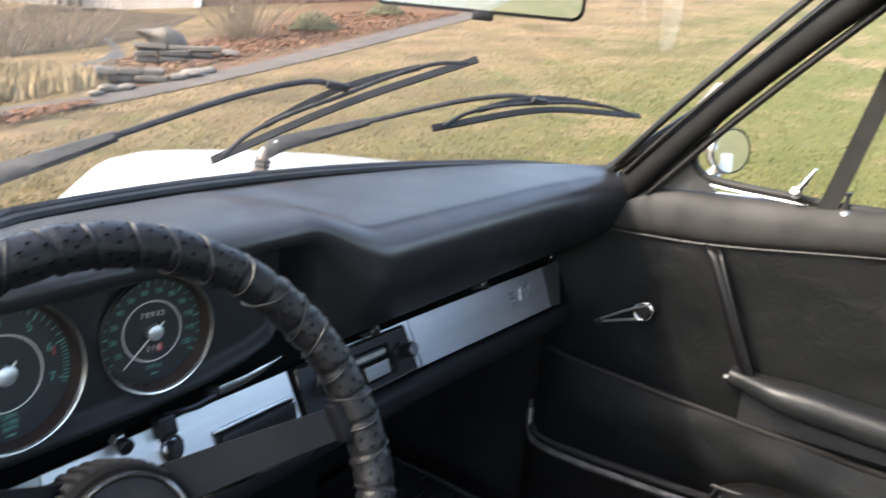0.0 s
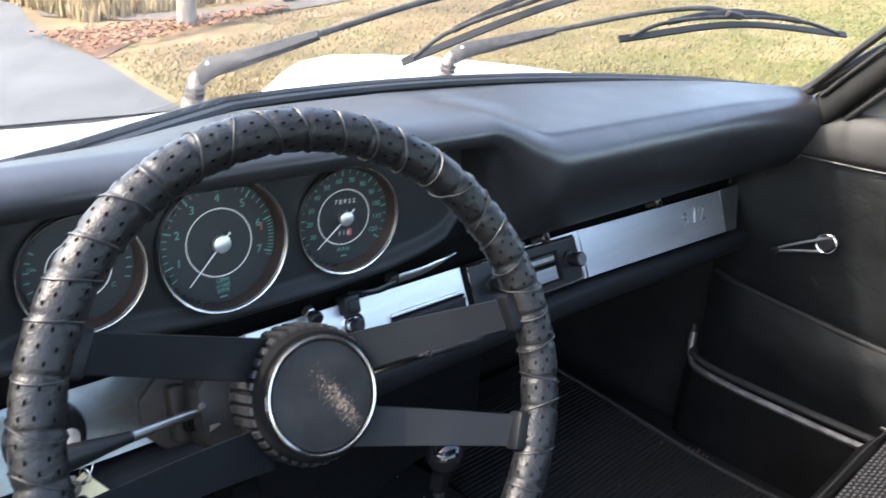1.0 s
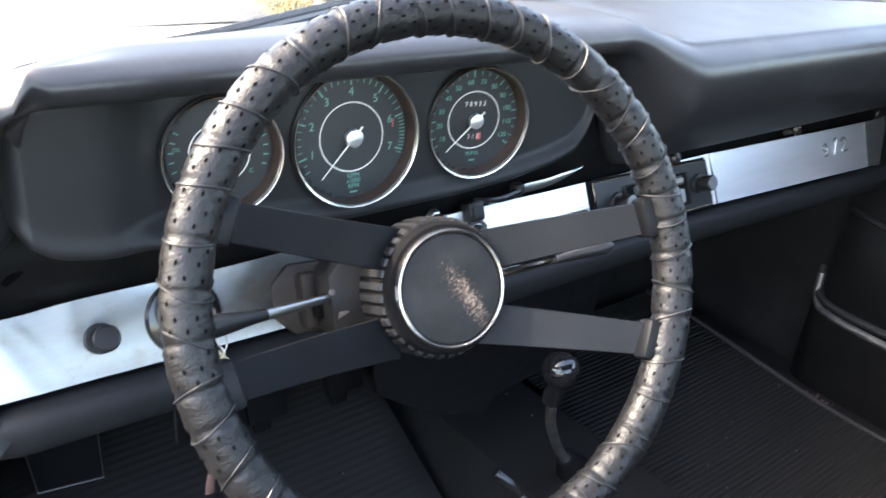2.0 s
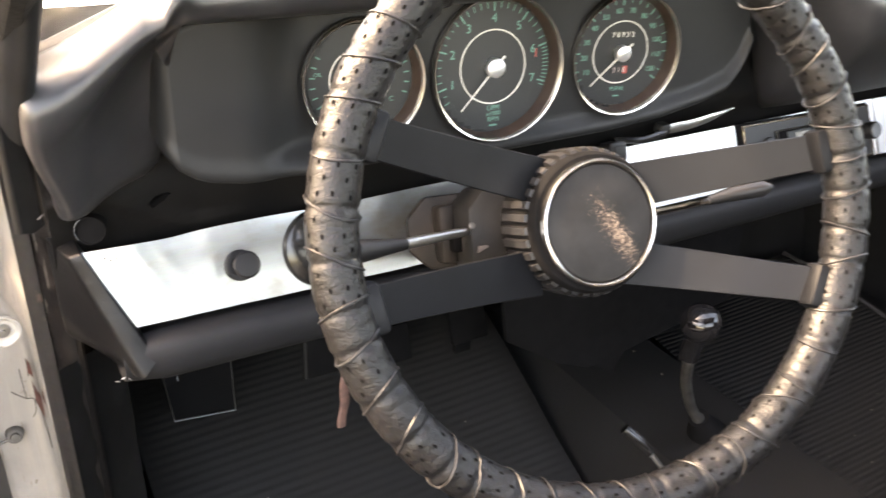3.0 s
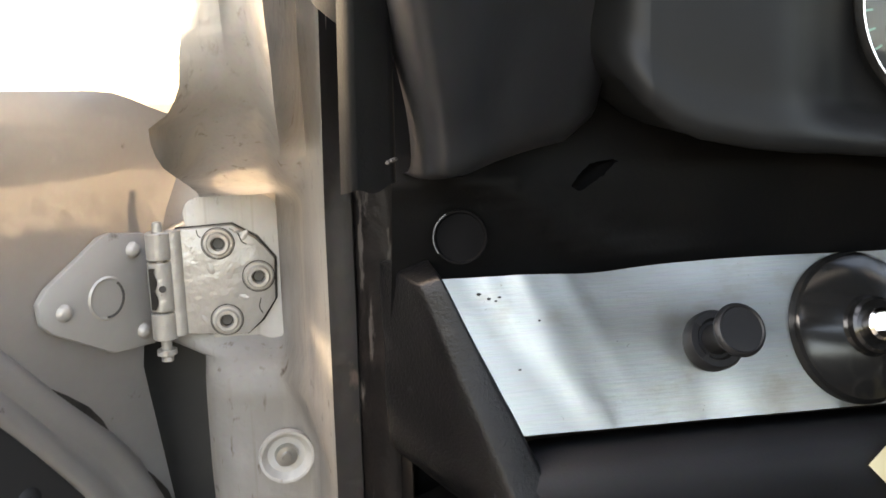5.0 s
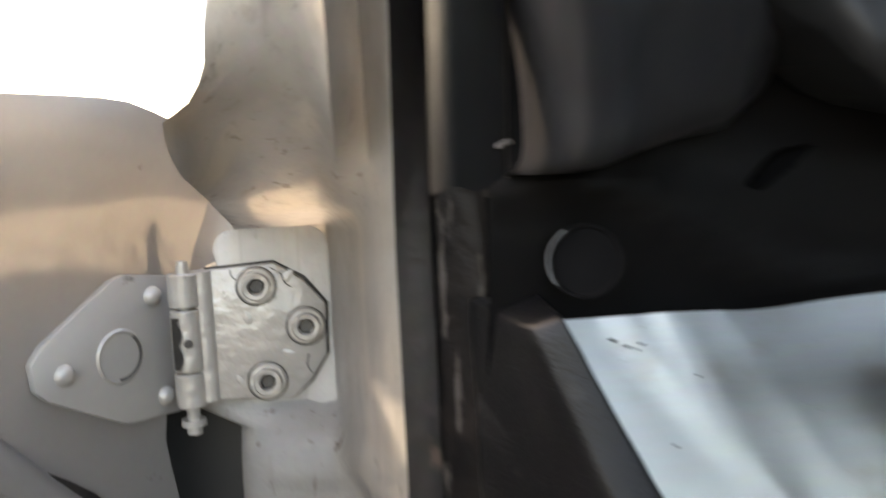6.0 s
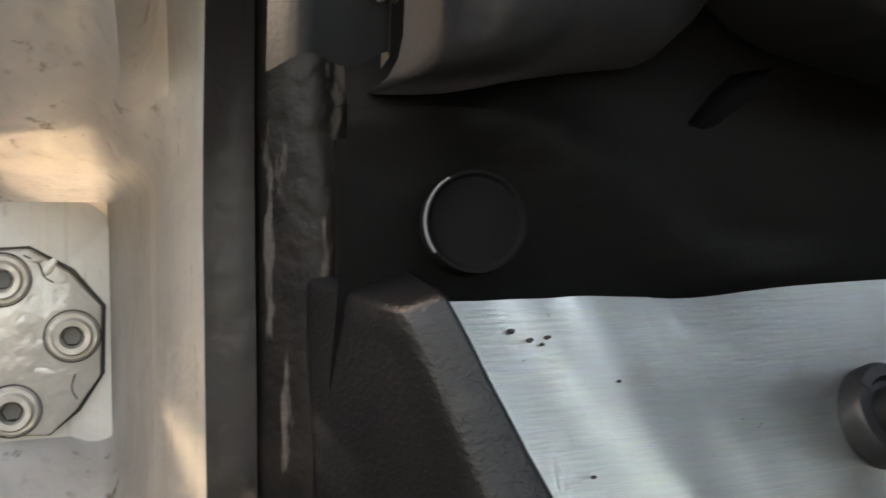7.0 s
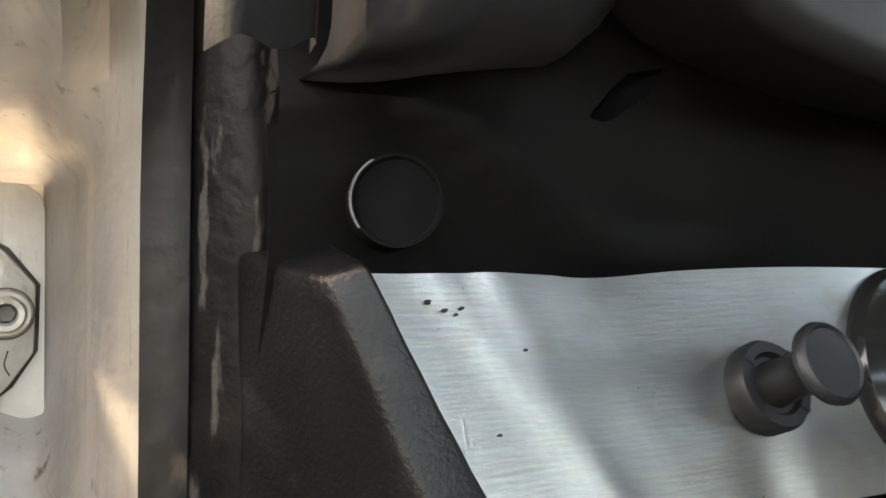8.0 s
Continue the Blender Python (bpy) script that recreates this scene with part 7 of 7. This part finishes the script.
for k, (x, lab) in enumerate(((-0.215, "dark brake pedal on a flat steel arm"), (-0.33, "dark clutch pedal on a flat steel arm"))):
    pd = thing("pedal", (x, 0.25, 0.22), lab, "pedal", "footwell pedals")
    part("arm", ring_loft([[(x + sx * 0.012, y + sy * 0.004, z) for sx, sy in ((-1, -1), (1, -1), (1, 1), (-1, 1))] for y, z in ((0.27, 0.22), (0.25, 0.30), (0.245, 0.39))]), M_PLUG, pd)
    part("pad", box((0.055, 0.012, 0.05), Matrix.Translation((x, 0.238, 0.385)) @ pose(0, 0, 0, -20, 0, 0), 0.004), M_PLUG, pd)
card = thing("fuse_cover", (-0.57, 0.23, 0.37), "black cover with a pale worn edge in the footwell", "cover")
c = [Vector((-0.613, 0.205, 0.462)), Vector((-0.541, 0.205, 0.468)), Vector((-0.534, 0.229, 0.366)), Vector((-0.600, 0.239, 0.367))]
part("plate", sheet([[c[0], c[1]], [c[3], c[2]]], 0.004), M_PLASTIC, card)
for a, b in ((0, 3), (3, 2), (1, 2)):
    part("worn_edge", tube([c[a] + Vector((0, -0.003, 0)), c[b] + Vector((0, -0.003, 0))], 0.0005, 6), M_STEEL, card)
lm = frame_of(c[0].lerp(c[1], 0.2).lerp(c[3].lerp(c[2], 0.2), 0.14) + Vector((0, -0.0035, 0)), (1, 0, 0), (0, -1, 0.2))
for k in range(4):
    part("label_bar", box((0.0022, 0.0013, 0.0003), lm @ Matrix.Translation((0, -0.0022 * k, 0))), M_DULLCAP, card, "pale bar of faded marking")
hang = thing("relay_box", (-0.44, 0.2, 0.4), "small black lid under the dash", "cover")
part("lid", box((0.05, 0.01, 0.06), Matrix.Translation((-0.452, 0.15, 0.47)), 0.004), M_PLUG, hang)
part("hinge_edge", tube([(-0.478, 0.144, 0.445), (-0.478, 0.144, 0.497)], 0.0014, 8), M_RUBBER, hang)

# rear-view mirror
rv = thing("rear_view_mirror", (0.10, -0.12, 1.13), "rear-view mirror in a black frame with worn silvering", "mirror")
rvm = frame_of((0.075, -0.125, 1.118), (0.53, -0.847, -0.03), (-0.85, -0.525, -0.05))
part("frame", slab(rounded(0.215, 0.052, 0.012, 6), 0.010, rvm @ Matrix.Translation((0, 0, -0.010)), 0.002), M_PLASTIC, rv, "black plastic frame")
part("mirror_glass", slab(rounded(0.207, 0.045, 0.010, 6), 0.0006, rvm @ Matrix.Translation((0, 0, 0.0006))), M_MIRROR, rv, "mirror glass")
part("dip_lever", box((0.022, 0.010, 0.008), rvm @ Matrix.Translation((0.005, -0.028, -0.003)), 0.002), M_PLASTIC, rv)
part("stem", tube([rvm @ Vector((0, 0, -0.008)), (0.06, -0.18, 1.17), (0.02, -0.36, 1.215)], 0.006, 10), M_PLASTIC, rv)

# wipers, standing off the glass
PIV = ((-0.23, 0.268, 0.872), (0.16, 0.252, 0.884))
ARM = ([(-0.228, 0.262, 0.893), (-0.222, 0.246, 0.906), (-0.205, 0.22, 0.917), (-0.148, 0.153, 0.951)], [(0.163, 0.246, 0.903), (0.171, 0.232, 0.914), (0.20, 0.205, 0.926), (0.258, 0.143, 0.951)])
END = ((0.097, 0.072, 1.005), (0.43, -0.033, 0.990))
BLADE = (((-0.022, 0.155, 0.916), (0.110, 0.068, 0.985), (0.259, -0.023, 1.045)), ((0.226, 0.019, 0.955), (0.437, -0.040, 0.978), (0.648, -0.113, 0.969)))
for pv, arm, end, bl in zip(PIV, ARM, END, BLADE):
    wi = thing("windscreen_wiper", pv, "scuffed black windscreen wiper with chrome pivot", "wiper", "windscreen wipers")
    up = Vector((0.0, -0.25, 1)).normalized()
    pm = frame_of(Vector(pv) - up * 0.010, (1, 0, 0), up)
    stem = part("pivot", lathe([(0.0135, -0.012), (0.0135, 0.003), (0.0110, 0.0045), (0.0085, 0.005), (0.0080, 0.030), (0.0050, 0.036), (0, 0.036)], pm, 28), M_KEY, wi, "worn chrome pivot")
    for z in (0.008, 0.015):
        part("nut", lathe([(0.0080, z + 0.005), (0.0112, z + 0.005), (0.0120, z + 0.004), (0.0120, z + 0.001), (0.0112, z), (0.0080, z)], pm, 6), M_STEEL_DARK, stem, "worn pivot nut")
    a = [Vector(p) for p in arm]
    rings = []
    for k, (p, w, h) in enumerate(zip(bend(a, 5), [0.009, 0.0105, 0.011, 0.0112, 0.0112, 0.0112, 0.011, 0.0105, 0.010, 0.0096, 0.0090, 0.0085, 0.0078, 0.0070, 0.0060, 0.0048], [0.0075] * 16)):
        d = (a[-1] - a[0]).normalized()
        s = d.cross(Vector((-0.2, -0.80, 0.55))).normalized()
        u = s.cross(d)
        rings.append([p + s * w * sx + u * h * 0.5 * sz for sx, sz in ((-1, -1), (-1, 0.4), (-0.7, 1), (0.7, 1), (1, 0.4), (1, -1))])
    part("arm_head", ring_loft(rings), M_ARM, wi, "scuffed black arm cover", angle=40)
    part("screw", lathe([(0, 0.004), (0.0035, 0.003), (0.0045, 0)], frame_of(a[1] + Vector((0, 0.003, 0.003)), (1, 0, 0), (0, -0.5, 0.85)), 16), M_STEEL, wi)
    part("arm_rod", tube(bend([a[-1] - (a[-1] - a[-2]) * 0.1, a[-1].lerp(Vector(end), 0.5) + Vector((0, 0.004, 0.012)), a[-1].lerp(Vector(end), 0.85) + Vector((0, 0.004, 0.012)), Vector(end)], 6), 0.0036, 8), M_ARM, wi)
    part("end_clip", box((0.032, 0.007, 0.010), frame_of(end, tuple(Vector(bl[2]) - Vector(bl[0])), (0, -0.5, 0.8)), 0.002), M_ARM, wi)
    b = bend(bl, 12)
    nrm = Vector((0, 0.55, 0.83))
    bf = part("blade", ring_loft([[p + nrm * z + Vector((0, 0, y)) for y, z in ((-0.0020, -0.003), (0.0010, -0.004), (0.002, 0.003), (-0.0008, 0.0035))] for p in b]), M_RUBBER, wi, "rubber wiper blade")
    br = bend([b[1], b[4] + nrm * 0.012, b[8] + nrm * 0.013, b[12] + nrm * 0.011, b[16] + nrm * 0.013, b[20] + nrm * 0.012, b[-2]], 6)
    part("blade_bow", tube(br, 0.0028, 8), M_ARM, wi)
    part("blade_bridge", ring_loft([[b[i] + nrm * h + Vector((0, 0, dz)) + nrm * dn for dz, dn in ((-0.0028, -0.0015), (0.0028, -0.0015), (0.0028, 0.0015), (-0.0028, 0.0015))] for i, h in ((5, 0.013), (9, 0.018), (12, 0.020), (15, 0.018), (19, 0.013))]), M_ARM, wi)


# ---- garden beyond the windscreen ----
rg = random.Random(11)


def limb(bm, a, b, r0, r1, n=6):
    """A tapered twig."""
    d = (b - a).normalized()
    s = d.orthogonal().normalized()
    t = d.cross(s)
    ra = [bm.verts.new(a + r0 * (math.cos(k * 2 * math.pi / n) * s + math.sin(k * 2 * math.pi / n) * t)) for k in range(n)]
    rb = [bm.verts.new(b + r1 * (math.cos(k * 2 * math.pi / n) * s + math.sin(k * 2 * math.pi / n) * t)) for k in range(n)]
    for k in range(n):
        bm.faces.new((ra[k], ra[(k + 1) % n], rb[(k + 1) % n], rb[k]))


def grow(bm, p, d, length, r, depth, spread_by, n=5):
    steps = 3
    for k in range(steps):
        q = p + d * length / steps
        limb(bm, p, q, r, r * 0.8, n)
        r *= 0.8
        p = q
        d = (d + Vector((rg.gauss(0, spread_by), rg.gauss(0, spread_by), rg.gauss(0.03, spread_by * 0.6)))).normalized()
    if depth:
        for _ in range(rg.choice((2, 3, 3))):
            dd = (d + Vector((rg.gauss(0, 0.45), rg.gauss(0, 0.45), rg.gauss(0.05, 0.3)))).normalized()
            grow(bm, p, dd, length * rg.uniform(0.55, 0.8), r * 0.75, depth - 1, spread_by * 1.2, max(3, n - 1))


def bare_shrub(name, x, y, stems, height, label, lean=0.35, foot=0.25, first=0.6):
    bm = bmesh.new()
    for k in range(stems):
        a = rg.uniform(0, 2 * math.pi)
        w = rg.uniform(0.05, 1.0)
        d = Vector((math.cos(a) * lean * w, math.sin(a) * lean * w, 1)).normalized()
        grow(bm, Vector((x + foot * w * math.cos(a), y + foot * w * math.sin(a), ground_z(x + foot * w * math.cos(a), y) - 0.05)), d, height * first * rg.uniform(0.8, 1.2), rg.uniform(0.004, 0.009), 3, 0.14, 4)
    return solid(name, bm, M_TWIG, label, "shrub", "bare shrubs", angle=80)


bare_shrub("bare_shrub", 9.0, 9.1, 120, 2.6, "leafless many-stemmed shrub in a leaf bed", 1.0, 0.35, 0.34)
for x, y, h in ((3.4, 11.3, 1.9), (4.6, 11.0, 2.1), (5.9, 10.8, 1.9), (7.3, 11.4, 1.8)):
    bare_shrub("bare_shrub", x, y, 80, h, "grey tangle of leafless bushes by the road", 1.1, 0.75, 0.32)

tree = thing("young_tree", (3.16, 6.24, ground_z(3.16, 6.24)), "slender grey-brown tree trunk in a mulch bed", "tree")
zt = ground_z(3.16, 6.24)
part("trunk", tube(bend([(3.16, 6.24, zt - 0.1), (3.155, 6.24, zt + 0.05), (3.14, 6.24, zt + 0.6), (3.12, 6.25, zt + 1.6), (3.15, 6.27, zt + 2.8)], 6), [0.125, 0.10, 0.092, 0.088, 0.086, 0.085] + [0.084 - 0.0015 * k for k in range(19)], 18), M_BARK, tree, "grey-brown bark", angle=80)
bm = bmesh.new()
for k in range(9):
    a = k * 0.7
    grow(bm, Vector((3.14, 6.26, zt + 2.2 + 0.08 * k)), Vector((math.cos(a), math.sin(a), 1.1)).normalized(), 1.4, 0.035, 3, 0.12, 5)
part("branches", bm, M_TWIG, tree, "leafless branches", angle=80)

# stone blocks by the road
def stone_pile(x, y, turn, courses, label):
    z = ground_z(x, y)
    pile = thing("stone_stack", Matrix.Translation((x, y, z)), label, "stone stack", "stone stacks")
    rs = random.Random(int(x * 100))
    for c in range(courses):
        u = -0.36
        while u < 0.3:
            w = rs.uniform(0.22, 0.42)
            m = Matrix.Translation((x, y, z)) @ pose(0, 0, 0, 0, 0, turn) @ Matrix.Translation((u + w / 2, rs.uniform(-0.03, 0.03), 0.03 + 0.075 * c)) @ pose(0, 0, 0, rs.uniform(-3, 3), rs.uniform(-3, 3), rs.uniform(-5, 5))
            bm = box((w - 0.015, 0.36, 0.068), m, 0.014, 1)
            for v in bm.verts:
                v.co += 0.022 * Vector((noise.noise(v.co * 9), noise.noise(v.co * 9 + Vector((5, 0, 0))), noise.noise(v.co * 9 + Vector((0, 5, 0)))))
            part("stone", bm, M_STONE, pile, angle=30)
            u += w
    return pile


stone_pile(5.25, 7.05, -38, 2, "two courses of grey wall stones beside the path")
stone_pile(6.5, 8.0, -38, 3, "stacked grey wall stones topped by a boulder")
bm = bmesh.new()
bmesh.ops.create_icosphere(bm, subdivisions=3, radius=0.17, matrix=Matrix.Translation((6.5, 8.02, ground_z(6.45, 8.0) + 0.29)) @ pose(0, 0, 0, 0, 8, -30) @ Matrix.Diagonal((1.6, 1, 0.6, 1)))
for v in bm.verts:
    v.co += 0.11 * Vector((noise.noise(v.co * 5), noise.noise(v.co * 4 + Vector((5, 0, 0))), noise.noise(v.co * 4 + Vector((0, 5, 0)))))
solid("boulder", bm, M_STONE, "pale rough boulder on the stacked stones", "boulder", angle=40)
for x, y, s in ((4.75, 6.72, 0.10), (4.9, 6.66, 0.07), (5.6, 6.72, 0.09), (5.85, 6.75, 0.12), (6.1, 6.8, 0.08), (7.3, 7.7, 0.11), (4.5, 6.6, 0.06)):
    bm = bmesh.new()
    bmesh.ops.create_icosphere(bm, subdivisions=2, radius=s, matrix=Matrix.Translation((x, y, ground_z(x, y) + 0.02)) @ Matrix.Diagonal((1.5, 1, 0.5, 1)))
    for v in bm.verts:
        v.co += 0.3 * s * Vector((noise.noise(v.co * 9), noise.noise(v.co * 9 + Vector((5, 0, 0))), noise.noise(v.co * 9)))
    solid("edging_stone", bm, M_STONE_PALE, "pale flat stone at the edge of the path", "stone", "edging stones", angle=40)

# evergreen mounds, dry ornamental grass, fallen leaves, lawn blades
def clump(name, x, y, r, h, n, mat, label, category):
    bm = bmesh.new()
    z = ground_z(x, y)
    for _ in range(n):
        a, u = rg.uniform(0, 2 * math.pi), rg.random() ** 0.5
        p = Vector((x + r * u * math.cos(a), y + r * u * math.sin(a), z + h * (1 - u * u) * rg.uniform(0.2, 1)))
        d = Vector((rg.gauss(0, 1), rg.gauss(0, 1), rg.gauss(0.5, 0.6))).normalized() * rg.uniform(0.03, 0.07)
        s = d.orthogonal().normalized() * rg.uniform(0.012, 0.03)
        bm.faces.new([bm.verts.new(q) for q in (p - s, p + s, p + d)])
    return solid(name, bm, mat, label, category, angle=80)


clump("evergreen_mound", 10.4, 8.9, 0.45, 0.35, 1600, M_EVERGREEN, "low olive evergreen mound in the leaf bed", "shrub")
clump("evergreen_mound", 13.4, 9.6, 0.4, 0.3, 1200, M_EVERGREEN, "low dark evergreen mound in the leaf bed", "shrub")


def scatter(name, count, region, size, mat, label, category, upright, seed):
    """Small blades or leaves over the slope; region gives a random (x, y)."""
    r = random.Random(seed)
    vs, fs = [], []
    for _ in range(count):
        x, y = region(r)
        z = ground_z(x, y) - 0.01
        a = r.uniform(0, 2 * math.pi)
        w, h = size * r.uniform(0.5, 1.2), size * r.uniform(1.5, 4) * upright
        lx, ly = r.gauss(0, 0.5) * size * 2.2, r.gauss(0, 0.5) * size * 2.2
        c, s = math.cos(a) * w, math.sin(a) * w
        k = len(vs)
        if upright:
            vs += [(x - c, y - s, z), (x + c, y + s, z), (x + lx, y + ly, z + h)]
        else:
            vs += [(x - c, y - s, z + 0.025 + r.uniform(0, 0.015)), (x + s, y - c, z + 0.03), (x + c, y + s, z + 0.03 + r.uniform(0, 0.02))]
        fs.append((k, k + 1, k + 2))
    me = bpy.data.meshes.new(name)
    me.from_pydata(vs, [], fs)
    me.materials.append(mat)
    return tagged(new(name, me), label, category, kind="stuff")


def near_lawn(r):
    while True:
        d = 2.2 * (12 ** r.random())
        a = radians(r.uniform(-5, 112) + max(0.0, r.gauss(0, 16)))
        x, y = -0.7 + d * math.sin(a), -0.56 + d * math.cos(a)
        edge = float(np.interp(y, [p[1] for p in DRIVE_EDGE], [p[0] for p in DRIVE_EDGE]))
        lane = float(np.interp(x, [p[0] for p in PATH_LINE], [p[1] for p in PATH_LINE]))
        if x > max(1.0, edge + 0.05) and not (x > 3.0 and lane - 0.02 < y < lane + 0.62) and not (x < 3.6 and y > 5.5):
            return x, y


scatter("lawn_blades", 250000, near_lawn, 0.0062, M_BLADES, "dry and green grass blades of the lawn", "grass", 1.0, 5)
scatter("fallen_leaves", 9000, lambda r: (lambda t, w: (5.2 + 9 * t, 7.1 + 1.2 * t + w * (1.2 + 1.6 * t)))(r.random(), r.random()), 0.035, M_LEAVES, "rust-coloured fallen leaves in the bed", "leaves", 0.0, 6)
scatter("mulch_litter", 2600, lambda r: (lambda t, w: (2.0 + 2.2 * t, 5.6 + 0.55 * t + w * (1.2 - 1.05 * t)))(r.random(), r.random()), 0.022, M_LEAVES, "brown leaf litter along the path", "leaves", 0.0, 8)
scatter("dry_tall_grass", 9000, lambda r: (r.uniform(2.6, 5.0), 8.6 - 0.45 * r.uniform(2.6, 5.0) + r.uniform(0.6, 1.7)), 0.02, M_STRAW, "straw-coloured tall dry grass by the road", "grass", 3.0, 9)
scatter("lawn_leaves", 500, near_lawn, 0.018, M_LEAVES, "stray brown leaves on the lawn", "leaves", 0.0, 12)

# house wall beyond the shrub
house = thing("house", (16, 15, 2.0), "brick and cream house wall beyond the shrubs", "house")
hm = Matrix.Translation((14.6, 14.8, ground_z(14.6, 14.8) - 0.3)) @ pose(0, 0, 0, 0, 0, -42)
part("brick_wall", box((9, 0.3, 4.0), hm @ Matrix.Translation((3.5, 0.3, 2.0))), M_BRICK, house, "red-brown brick wall")
part("cream_wall", box((4.2, 0.3, 4.0), hm @ Matrix.Translation((-3.2, 0.1, 2.0))), M_CREAM, house, "cream rendered wall")
part("corner_board", box((0.16, 0.36, 4.0), hm @ Matrix.Translation((-1.05, 0.1, 2.0)), 0.01), M_WHITE, house)
part("roof", box((14, 3, 0.2), hm @ Matrix.Translation((0, 1.0, 4.1)) @ pose(0, 0, 0, 20, 0, 0)), M_DARKPAINT_SHADE, house)
for k in range(3):
    part("downpipe", box((0.08, 0.08, 3.6), hm @ Matrix.Translation((-4.1 + 0.22 * k, -0.12, 1.8)), 0.01), M_DARKPAINT_SHADE, house)
